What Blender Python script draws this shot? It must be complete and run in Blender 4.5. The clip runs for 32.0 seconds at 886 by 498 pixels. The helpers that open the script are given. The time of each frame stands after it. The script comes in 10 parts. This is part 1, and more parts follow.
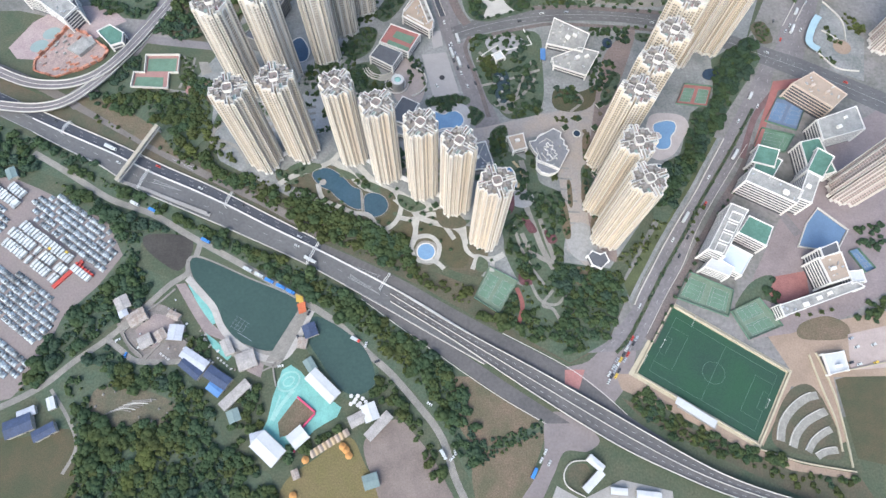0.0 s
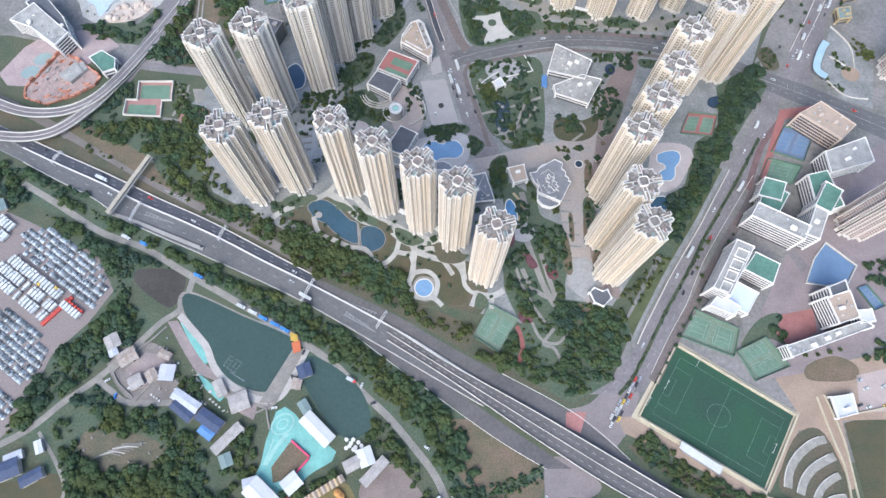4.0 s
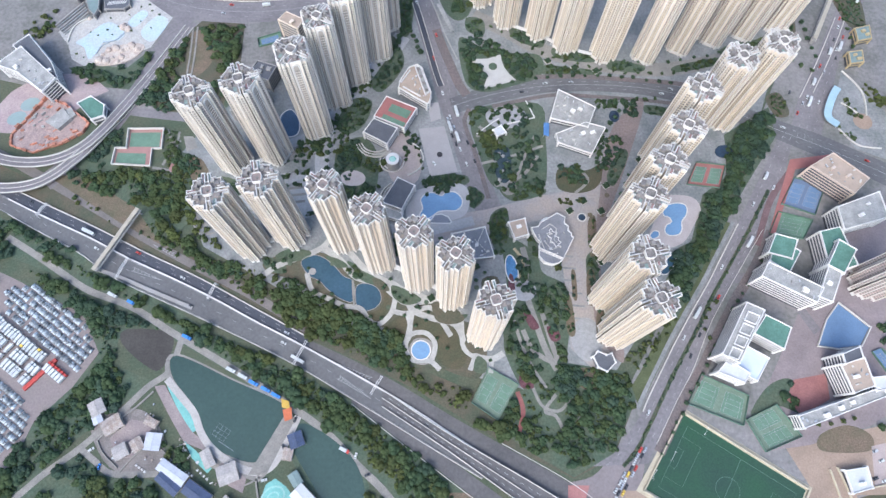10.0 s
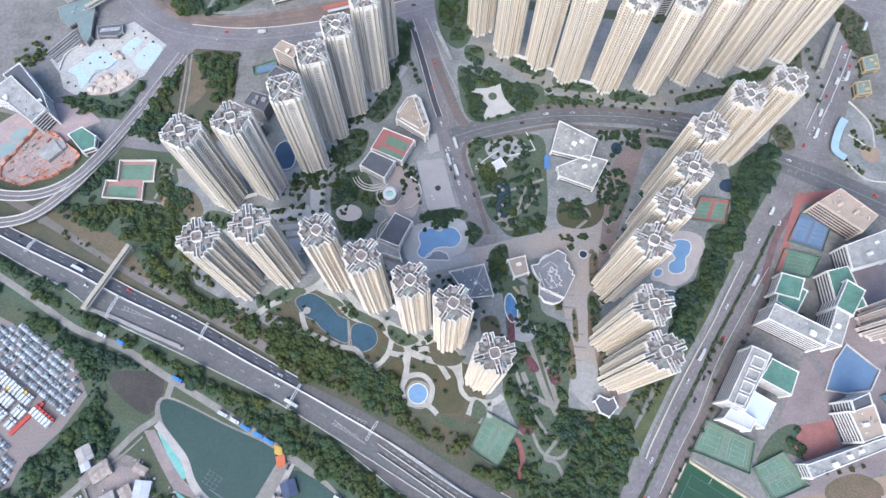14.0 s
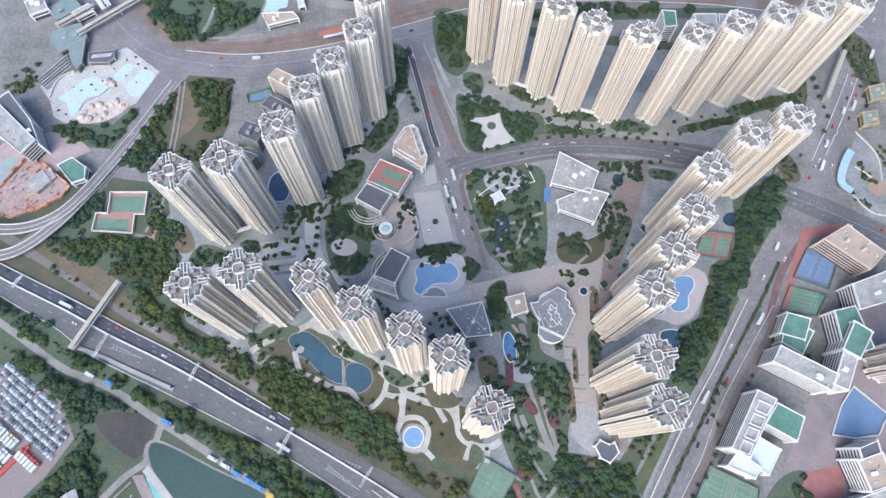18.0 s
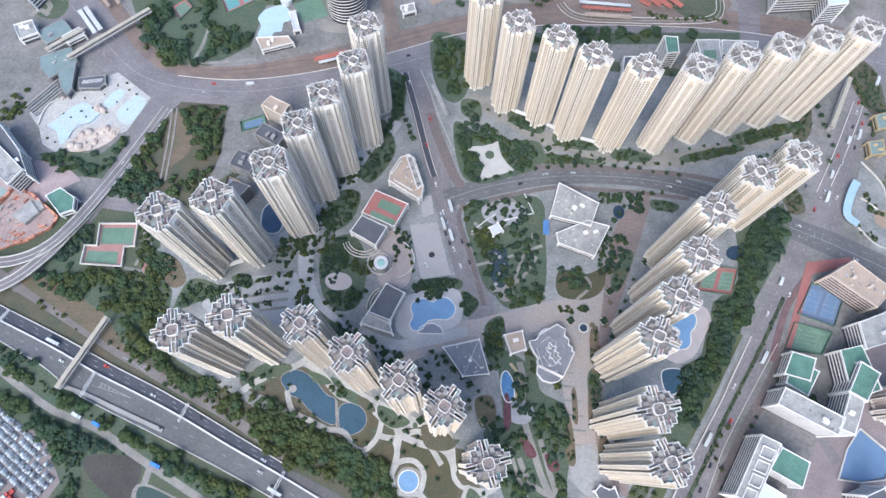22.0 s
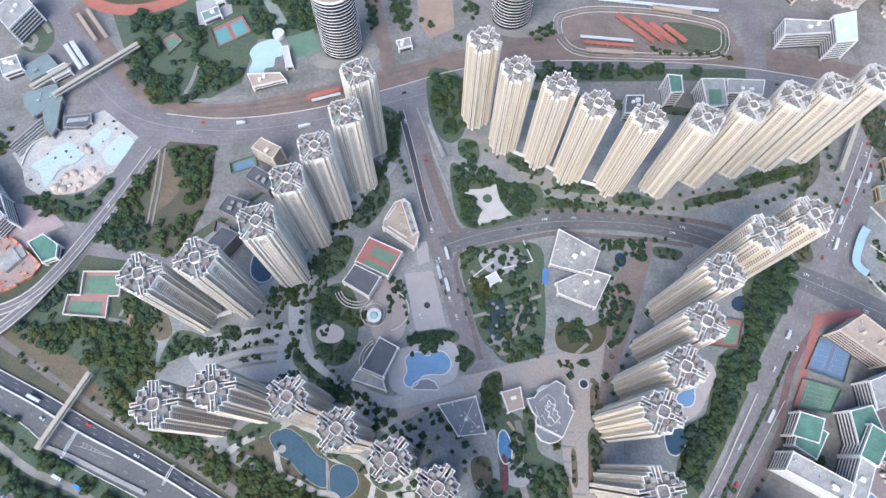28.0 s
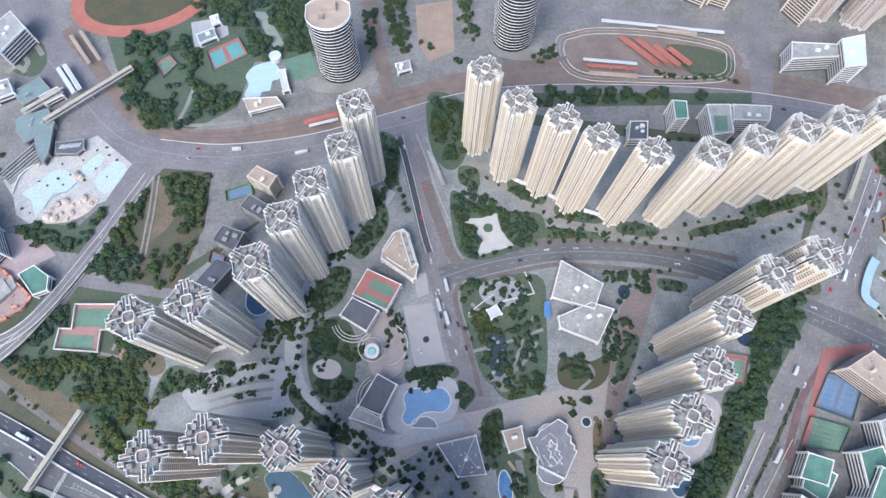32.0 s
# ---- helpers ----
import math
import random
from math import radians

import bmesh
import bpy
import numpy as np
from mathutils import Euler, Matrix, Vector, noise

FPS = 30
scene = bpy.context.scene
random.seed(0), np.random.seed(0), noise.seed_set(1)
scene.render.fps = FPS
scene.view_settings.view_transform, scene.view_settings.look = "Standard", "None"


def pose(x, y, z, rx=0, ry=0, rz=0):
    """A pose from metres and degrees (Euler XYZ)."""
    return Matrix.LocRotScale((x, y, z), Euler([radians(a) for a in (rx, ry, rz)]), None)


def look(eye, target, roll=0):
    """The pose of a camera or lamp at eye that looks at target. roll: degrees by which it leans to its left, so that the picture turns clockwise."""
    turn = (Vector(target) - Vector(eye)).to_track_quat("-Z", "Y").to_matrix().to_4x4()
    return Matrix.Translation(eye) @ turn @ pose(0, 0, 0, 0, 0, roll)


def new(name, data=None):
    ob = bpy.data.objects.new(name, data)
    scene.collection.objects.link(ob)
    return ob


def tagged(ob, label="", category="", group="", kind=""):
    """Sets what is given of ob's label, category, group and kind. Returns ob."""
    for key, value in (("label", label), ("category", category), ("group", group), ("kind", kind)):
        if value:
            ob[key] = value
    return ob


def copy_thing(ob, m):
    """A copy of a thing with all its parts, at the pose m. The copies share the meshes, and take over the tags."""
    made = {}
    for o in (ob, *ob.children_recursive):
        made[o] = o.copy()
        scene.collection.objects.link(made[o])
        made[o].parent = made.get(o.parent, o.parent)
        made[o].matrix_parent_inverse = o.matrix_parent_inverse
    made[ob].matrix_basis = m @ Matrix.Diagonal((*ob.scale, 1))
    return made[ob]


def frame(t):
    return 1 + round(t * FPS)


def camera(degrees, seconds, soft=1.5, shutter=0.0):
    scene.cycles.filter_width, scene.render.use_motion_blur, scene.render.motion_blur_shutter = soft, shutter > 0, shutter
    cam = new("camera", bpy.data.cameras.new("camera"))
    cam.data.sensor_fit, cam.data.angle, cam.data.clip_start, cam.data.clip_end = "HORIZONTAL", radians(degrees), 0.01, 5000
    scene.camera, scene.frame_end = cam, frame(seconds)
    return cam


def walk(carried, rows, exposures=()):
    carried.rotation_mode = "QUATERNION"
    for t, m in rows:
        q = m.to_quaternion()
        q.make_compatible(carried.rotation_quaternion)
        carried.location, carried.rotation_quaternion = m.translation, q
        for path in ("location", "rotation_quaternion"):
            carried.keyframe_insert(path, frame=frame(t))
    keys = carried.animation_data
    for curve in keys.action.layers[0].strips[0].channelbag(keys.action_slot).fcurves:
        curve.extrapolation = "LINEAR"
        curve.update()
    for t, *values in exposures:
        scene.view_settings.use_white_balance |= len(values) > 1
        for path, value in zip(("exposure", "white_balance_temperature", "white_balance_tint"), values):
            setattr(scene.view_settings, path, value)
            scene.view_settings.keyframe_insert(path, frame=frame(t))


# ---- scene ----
cam = camera(77.00, 32.0)
# seconds, x, y, z, rx, ry, rz of the drone's straight flight
FLIGHT = [
    (0, -8.49, 13.55, 449.35, 20.557, -0.735, -0.281),
    (2, -7.22, 29.87, 449.29, 20.473, -0.710, -0.197),
    (4, -6.14, 46.63, 449.43, 20.466, -0.679, -0.124),
    (6, -5.17, 63.57, 449.66, 20.507, -0.650, -0.053),
    (8, -4.23, 80.51, 449.92, 20.577, -0.626, 0.020),
    (10, -3.27, 97.32, 450.16, 20.658, -0.610, 0.096),
    (12, -2.25, 113.91, 450.36, 20.738, -0.603, 0.176),
    (14, -1.16, 130.24, 450.51, 20.808, -0.607, 0.257),
    (16, 0.00, 146.32, 450.61, 20.863, -0.620, 0.338),
    (18, 1.22, 162.15, 450.68, 20.901, -0.642, 0.414),
    (20, 2.48, 177.76, 450.73, 20.921, -0.670, 0.484),
    (22, 3.72, 193.20, 450.78, 20.922, -0.702, 0.546),
    (24, 4.88, 208.49, 450.85, 20.908, -0.733, 0.598),
    (26, 5.89, 223.67, 450.93, 20.880, -0.759, 0.641),
    (28, 6.64, 238.75, 451.01, 20.840, -0.776, 0.679),
    (30, 7.04, 253.69, 451.07, 20.789, -0.778, 0.717),
    (32, 6.96, 268.45, 451.07, 20.726, -0.760, 0.765),
]
walk(cam, [(row[0], pose(*row[1:])) for row in FLIGHT], [(0.0, 1.5, 6150, 5), (6.0, 1.48, 5800, 8), (32.0, 1.5, 5800, 8)])

# ---- light: hazy late-afternoon sky, weak warm sun from the south-west ----
SUN_ELEV, SUN_AZ = 46.0, 208.0          # degrees; azimuth clockwise from +y
world = bpy.data.worlds.new("world")
scene.world = world
world.use_nodes = True
wn = world.node_tree.nodes
sky = wn.new("ShaderNodeTexSky")
sky.sky_type, sky.sun_disc = "NISHITA", False
sky.sun_elevation, sky.sun_rotation = radians(SUN_ELEV), radians(SUN_AZ)
sky.air_density, sky.dust_density, sky.ozone_density = 1.0, 3.0, 1.0
world.node_tree.links.new(sky.outputs[0], wn["Background"].inputs[0])
wn["Background"].inputs[1].default_value = 0.132
sun_data = bpy.data.lights.new("sun", "SUN")
sun_data.energy, sun_data.angle, sun_data.color = 0.88, radians(52), (1.0, 0.91, 0.78)
sun = new("sun", sun_data)
az, el = radians(SUN_AZ), radians(SUN_ELEV)
to_sun = Vector((math.sin(az) * math.cos(el), math.cos(az) * math.cos(el), math.sin(el)))
sun.matrix_world = look(to_sun * 800, (0, 0, 0))

# ---- materials ----
MATS = {}


def mat(name, col, rough=0.85, var=0.25, scale=0.05, fine=1.2, bump=0.15, metal=0.0, second=None, rnd=0.0, island=False, spec=0.3):
    """Painted, mineral or leafy surface: two scales of mottling, an optional second tint, relief."""
    if name in MATS:
        return MATS[name]
    m = bpy.data.materials.new(name)
    m.use_nodes = True
    nt = m.node_tree
    nd, ln = nt.nodes, nt.links
    bs = nd["Principled BSDF"]
    bs.inputs["Roughness"].default_value, bs.inputs["Metallic"].default_value = rough, metal
    bs.inputs["Specular IOR Level"].default_value = spec
    tc = nd.new("ShaderNodeTexCoord")

    def noise_at(s, detail):
        n = nd.new("ShaderNodeTexNoise")
        n.inputs["Scale"].default_value, n.inputs["Detail"].default_value = s, detail
        n.inputs["Roughness"].default_value = 0.62
        ln.new(tc.outputs["Object"], n.inputs["Vector"])
        return n

    big, small = noise_at(scale, 4), noise_at(fine, 3)
    ramp = nd.new("ShaderNodeMapRange")
    ramp.inputs["From Min"].default_value, ramp.inputs["From Max"].default_value = 0.36, 0.64
    ln.new(big.outputs["Fac"], ramp.inputs["Value"])
    mix = nd.new("ShaderNodeMix")
    mix.data_type = "RGBA"
    two = second or tuple(c * (1 - var) for c in col)
    mix.inputs[6].default_value, mix.inputs[7].default_value = (*col, 1), (*two, 1)
    ln.new(ramp.outputs[0], mix.inputs[0])
    grain = nd.new("ShaderNodeMapRange")
    grain.inputs["From Min"].default_value, grain.inputs["From Max"].default_value = 0.3, 0.7
    grain.inputs["To Min"].default_value, grain.inputs["To Max"].default_value = 1 - var * 0.7, 1 + var * 0.7
    ln.new(small.outputs["Fac"], grain.inputs["Value"])
    fac = grain.outputs[0]
    if rnd:
        src = nd.new("ShaderNodeNewGeometry").outputs["Random Per Island"] if island else nd.new("ShaderNodeObjectInfo").outputs["Random"]
        vary = nd.new("ShaderNodeMapRange")
        vary.inputs["To Min"].default_value, vary.inputs["To Max"].default_value = 1 - rnd, 1 + rnd
        ln.new(src, vary.inputs["Value"])
        mul = nd.new("ShaderNodeMath")
        mul.operation = "MULTIPLY"
        ln.new(fac, mul.inputs[0]), ln.new(vary.outputs[0], mul.inputs[1])
        fac = mul.outputs[0]
    hsv = nd.new("ShaderNodeHueSaturation")
    ln.new(mix.outputs[2], hsv.inputs["Color"]), ln.new(fac, hsv.inputs["Value"])
    ln.new(hsv.outputs[0], bs.inputs["Base Color"])
    if bump:
        bp = nd.new("ShaderNodeBump")
        bp.inputs["Strength"].default_value, bp.inputs["Distance"].default_value = bump, 0.2
        ln.new(small.outputs["Fac"], bp.inputs["Height"]), ln.new(bp.outputs[0], bs.inputs["Normal"])
    MATS[name] = m
    return m


GRASSY = mat("rough_grass", (0.084, 0.09, 0.06), 0.95, 0.35, 0.05, 0.6, 0.3, second=(0.06, 0.08, 0.052))
UNDER = mat("undergrowth", (0.062, 0.09, 0.062), 0.95, 0.35, 0.07, 0.5, 0.3, second=(0.08, 0.096, 0.064))
SOIL = mat("bare_soil", (0.15, 0.112, 0.082), 0.95, 0.4, 0.05, 0.9, 0.3, second=(0.095, 0.09, 0.058))
LAWN = mat("lawn", (0.058, 0.064, 0.038), 0.95, 0.35, 0.05, 1.2, 0.3, second=(0.085, 0.073, 0.045))
# ASPHALT is brightened for the haze over the farther roads
ASPHALT = mat("asphalt_worn", (0.18, 0.167, 0.173), 0.9, 0.22, 0.03, 0.4, 0.1, second=(0.14, 0.131, 0.137))
ASPHALT_PALE = mat("asphalt_pale", (0.122, 0.122, 0.126), 0.9, 0.2, 0.03, 0.4, 0.1, second=(0.1, 0.1, 0.104))
ASPHALT_GREY = mat("asphalt_grey", (0.112, 0.107, 0.108), 0.9, 0.22, 0.03, 0.4, 0.1, second=(0.088, 0.085, 0.087))
ASPHALT_DARK = mat("asphalt_fresh", (0.05, 0.056, 0.072), 0.88, 0.2, 0.03, 0.5, 0.1, second=(0.062, 0.065, 0.078))
CONCRETE = mat("concrete", (0.28, 0.272, 0.265), 0.9, 0.18, 0.06, 0.8, 0.1, second=(0.25, 0.24, 0.23))
PAVING = mat("granite_paving", (0.225, 0.228, 0.228), 0.85, 0.3, 0.05, 0.45, 0.1, second=(0.15, 0.16, 0.158))
PAVING_PINK = mat("pink_brick_paving", (0.21, 0.165, 0.15), 0.88, 0.3, 0.05, 0.6, 0.1, second=(0.165, 0.138, 0.132))
PATHS = mat("pale_path", (0.235, 0.223, 0.203), 0.9, 0.25, 0.06, 0.8, 0.1, second=(0.175, 0.168, 0.155))
BALLAST = mat("brown_ballast", (0.19, 0.145, 0.122), 0.95, 0.3, 0.06, 1.0, 0.3, second=(0.135, 0.11, 0.1))
WHITE = mat("white_paint", (0.57, 0.56, 0.545), 0.6, 0.12, 0.1, 1.0, 0.03)
LINE = mat("road_marking", (0.32, 0.32, 0.325), 0.7, 0.2, 0.3, 1.5, 0.02)
TURF = mat("artificial_turf", (0.026, 0.07, 0.04), 0.9, 0.25, 0.02, 1.0, 0.1, second=(0.026, 0.056, 0.042))
# court and pool colours are greyed to stand in for haze
COURT_GREEN = mat("court_green", (0.125, 0.205, 0.15), 0.85, 0.22, 0.08, 1.0, 0.03)
COURT_RED = mat("court_red", (0.29, 0.125, 0.115), 0.85, 0.15, 0.08, 1.0, 0.03)
COURT_BLUE = mat("court_blue", (0.12, 0.19, 0.3), 0.85, 0.12, 0.08, 1.0, 0.03)
POND = mat("pond_water", (0.04, 0.07, 0.058), 0.15, 0.15, 0.02, 0.4, 0.04, spec=0.5)
LAGOON = mat("lagoon_water", (0.04, 0.08, 0.115), 0.15, 0.15, 0.04, 0.5, 0.04, spec=0.5)
POOL = mat("pool_water", (0.16, 0.27, 0.42), 0.12, 0.12, 0.08, 0.8, 0.03, spec=0.5)
TURQ = mat("turquoise_floor", (0.17, 0.38, 0.35), 0.7, 0.2, 0.1, 0.8, 0.05)


def foliage(name, tint):
    """Leaves whose tone follows each tree's own tint, from blue-green over olive to bright yellow-green."""
    m = mat(name, (0.05, 0.08, 0.04), 0.9, 0.16, 0.05, 0.5, 0, rnd=0.1, island=True, spec=0.12)
    nd, ln = m.node_tree.nodes, m.node_tree.links
    own = nd.new("ShaderNodeAttribute")
    own.attribute_name = "tint"
    ramp = nd.new("ShaderNodeValToRGB")
    stops = ramp.color_ramp.elements
    # dark stops are lifted to put the haze over the woods into the leaves
    for pos, col in ((0.0, (0.074, 0.116, 0.086)), (0.3, (0.082, 0.13, 0.07)), (0.58, (0.098, 0.132, 0.058)), (0.8, (0.108, 0.126, 0.052)), (1.0, (0.14, 0.168, 0.06))):
        e = stops[0] if pos == 0.0 else stops[-1] if pos == 1.0 else stops.new(pos)
        e.color = (*col, 1)
    ln.new(own.outputs["Fac"], ramp.inputs[0])
    mix = next(n for n in nd if n.bl_idname == "ShaderNodeMix")
    ln.new(ramp.outputs[0], mix.inputs[6])
    dim = nd.new("ShaderNodeHueSaturation")
    dim.inputs["Value"].default_value = 0.85
    ln.new(ramp.outputs[0], dim.inputs["Color"]), ln.new(dim.outputs[0], mix.inputs[7])
    # thin leaves let part of the light through
    bs, end = nd["Principled BSDF"], nd["Material Output"]
    thin, blend = nd.new("ShaderNodeBsdfTranslucent"), nd.new("ShaderNodeMixShader")
    blend.inputs[0].default_value = 0.52
    ln.new(ramp.outputs[0], thin.inputs["Color"])
    ln.new(bs.outputs[0], blend.inputs[1]), ln.new(thin.outputs[0], blend.inputs[2]), ln.new(blend.outputs[0], end.inputs["Surface"])
    TINT[name] = tint
    return m


TINT = {}          # mean tint of each kind of foliage
TREE_A = foliage("foliage_green", 0.42)
TREE_B = foliage("foliage_olive", 0.66)
TREE_D = foliage("foliage_dark", 0.2)
BARK = mat("bark", (0.12, 0.09, 0.06), 0.95, 0.3, 1, 6, 0.3)
STEEL = mat("galvanised_steel", (0.5, 0.51, 0.52), 0.45, 0.15, 0.3, 2, 0.02, metal=0.6)
DARK = mat("dark_recess", (0.05, 0.05, 0.055), 0.9, 0.3, 0.2, 2, 0)


# ---- geometry helpers ----
def spline(pts, n=5, closed=False):
    """Points on a smooth curve through pts."""
    p = np.array(pts, float)
    k, out = len(p), []
    for i in range(k if closed else k - 1):
        a, b, c, d = (p[(i + j) % k] if closed else p[min(max(i + j, 0), k - 1)] for j in (-1, 0, 1, 2))
        for s in np.arange(n) / n:
            out.append(0.5 * (2 * b + (c - a) * s + (2 * a - 5 * b + 4 * c - d) * s * s + (3 * b - a - 3 * c + d) * s ** 3))
    if not closed:
        out.append(p[-1])
    return np.array(out)


def resample(line, n):
    line = np.array(line, float)
    d = np.r_[0, np.cumsum(np.linalg.norm(np.diff(line, axis=0), axis=1))]
    s = np.linspace(0, d[-1], n)
    return np.stack([np.interp(s, d, line[:, k]) for k in range(line.shape[1])], 1)


def link_mesh(name, bm, material, parent=None, label="", kind=""):
    me = bpy.data.meshes.new(name)
    bm.to_mesh(me)
    bm.free()
    me.materials.append(material)
    ob = new(name, me)
    if parent:
        ob.parent = parent
    return tagged(ob, label, kind=kind)


def part(name, bm, material, parent, label=""):
    return link_mesh(name, bm, material, parent, label)


def share(name, me, parent, m=None, label=""):
    """Another piece on the same mesh."""
    ob = new(name, me)
    ob.parent = parent
    if m is not None:
        ob.matrix_basis = m
    return tagged(ob, label)


def root(name, x, y, z=0.0, rz=0.0, label="", category="", group=""):
    ob = new(name)
    ob.empty_display_size = 1
    ob.matrix_basis = pose(x, y, z, 0, 0, rz)
    return tagged(ob, label, category, group)


def prism(poly, z0, z1, bm=None):
    bm = bm or bmesh.new()
    lo, hi = [bm.verts.new((*p[:2], z0)) for p in poly], [bm.verts.new((*p[:2], z1)) for p in poly]
    area = sum(poly[i - 1][0] * poly[i][1] - poly[i][0] * poly[i - 1][1] for i in range(len(poly)))
    if area < 0:
        lo.reverse(), hi.reverse()
    bm.faces.new(hi)
    bm.faces.new(lo[::-1])
    for i in range(len(poly)):
        bm.faces.new((lo[i - 1], lo[i], hi[i], hi[i - 1]))
    return bm


def box(x, y, z0, sx, sy, sz, bm=None, rz=0.0):
    c, s = math.cos(radians(rz)), math.sin(radians(rz))
    pts = [(x + c * a - s * b, y + s * a + c * b) for a, b in ((-sx / 2, -sy / 2), (sx / 2, -sy / 2), (sx / 2, sy / 2), (-sx / 2, sy / 2))]
    return prism(pts, z0, z0 + sz, bm)


def rim(poly, thick, z0, z1, bm=None):
    """A low wall of that thickness inside a closed outline."""
    bm = bm or bmesh.new()
    p = [Vector(q[:2]) for q in poly]
    area = sum(p[i - 1].cross(p[i]) for i in range(len(p)))
    if area < 0:
        p.reverse()
    n, inner = len(p), []
    for i in range(n):
        a, b = (p[i] - p[i - 1]).normalized(), (p[(i + 1) % n] - p[i]).normalized()
        na, nb = Vector((-a.y, a.x)), Vector((-b.y, b.x))
        mid = na + nb
        inner.append(p[i] + mid * (thick / max(0.35, 1 + na.dot(nb))))
    v = [[bm.verts.new((*q, z)) for q in ring] for ring, z in ((p, z0), (p, z1), (inner, z1), (inner, z0))]
    for i in range(n):
        for k in range(3):
            bm.faces.new((v[k][i - 1], v[k][i], v[k + 1][i], v[k + 1][i - 1]))
    return bm


LAID = []
COPING = mat("pale_coping", (0.58, 0.56, 0.53), 0.85, 0.15, 0.2, 1.0, 0.05)


def sheet(name, pts, z, material, label, smooth=True, n=5, kind="structure", category=""):
    """A flat piece of ground with a real edge, top at z."""
    line = spline(pts, n, True) if smooth else pts
    LAID.append(name)
    z += 0.0005 * (len(LAID) % 9)          # no two sheets in one plane
    if name in ("water_pool", "water_lagoon"):
        wide = 0.9 if name == "water_pool" else 0.45
        tagged(link_mesh("coping", rim([tuple(q) for q in line], wide, -0.2, z + 0.12), COPING if name == "water_pool" else CONCRETE), "pale stone coping round the water", kind="structure")
    return tagged(link_mesh(name, prism([tuple(q) for q in line], -0.3, z), material), label, category, kind=kind)


def band(name, left, right, z, material, label, n=40, za=None, zb=None, depth=0.4):
    """A road between two smooth edges; it may climb from za to zb."""
    a, b = resample(spline(left, 6), n), resample(spline(right, 6), n)
    bm, rows = bmesh.new(), []
    for i in range(n):
        h = z if za is None else za + (zb - za) * i / (n - 1)
        rows.append([bm.verts.new((*q, k)) for q, k in ((a[i], h - depth), (a[i], h), (b[i], h), (b[i], h - depth))])
    for r0, r1 in zip(rows, rows[1:]):
        for k in range(4):
            bm.faces.new((r0[k], r0[(k + 1) % 4], r1[(k + 1) % 4], r1[k]))
    bm.faces.new(rows[0][::-1]), bm.faces.new(rows[-1])
    bmesh.ops.recalc_face_normals(bm, faces=bm.faces)
    return tagged(link_mesh(name, bm, material), label, kind="structure")


def offset(line, d):
    line = np.array(line, float)
    t = np.gradient(line, axis=0)
    t /= np.linalg.norm(t, axis=1)[:, None] + 1e-9
    return line + d * np.stack([-t[:, 1], t[:, 0]], 1)


def street(name, pts, width, z, material, label, n=40, smooth=6):
    line = resample(spline(pts, smooth), n)
    LAID.append(name)
    z += 0.0006 * (len(LAID) % 13)
    return band(name, offset(line, width / 2), offset(line, -width / 2), z, material, label, n)


def wall_along(pts, thick, z0, z1, bm=None, smooth=5, n=None):
    """A wall, kerb or painted line that follows a line."""
    line = spline(pts, smooth) if smooth else np.array(pts, float)
    if n:
        line = resample(line, n)
    bm = bm or bmesh.new()
    a, b = offset(line, thick / 2), offset(line, -thick / 2)
    v = [[bm.verts.new((*q[i], h)) for q, h in ((a, z0), (a, z1), (b, z1), (b, z0))] for i in range(len(line))]
    for r0, r1 in zip(v, v[1:]):
        for k in range(4):
            bm.faces.new((r0[k], r1[k], r1[(k + 1) % 4], r0[(k + 1) % 4]))
    bm.faces.new(v[0]), bm.faces.new(v[-1][::-1])
    return bm


def dashes(pts, z, dash=4.0, gap=8.0, width=0.25, bm=None):
    """Broken lane line."""
    line = spline(pts, 6)
    d = np.r_[0, np.cumsum(np.linalg.norm(np.diff(line, axis=0), axis=1))]
    bm = bm or bmesh.new()
    for s in np.arange(0, d[-1] - dash, dash + gap):
        p, q = (np.array([np.interp(s + k, d, line[:, j]) for j in (0, 1)]) for k in (0, dash))
        t = (q - p) / (np.linalg.norm(q - p) + 1e-9) * width / 2
        m = np.array([-t[1], t[0]])
        bm.faces.new([bm.verts.new((*c, z)) for c in (p - m, q - m, q + m, p + m)])
    return bm


def disc(x, y, r, n=24, ry=None, rz=0.0):
    c, s = math.cos(radians(rz)), math.sin(radians(rz))
    ry = ry or r
    return [(x + c * r * math.cos(a) - s * ry * math.sin(a), y + s * r * math.cos(a) + c * ry * math.sin(a)) for a in (2 * math.pi * i / n for i in range(n))]


def inside(poly, q):
    """Which of the points q lie in the polygon."""
    p = np.array(poly, float)
    x, y = q[:, 0], q[:, 1]
    hit = np.zeros(len(q), bool)
    for (x0, y0), (x1, y1) in zip(p, np.roll(p, -1, 0)):
        cross = (y0 > y) != (y1 > y)
        with np.errstate(divide="ignore", invalid="ignore"):
            hit ^= cross & (x < (x1 - x0) * (y - y0) / (y1 - y0) + x0)
    return hit


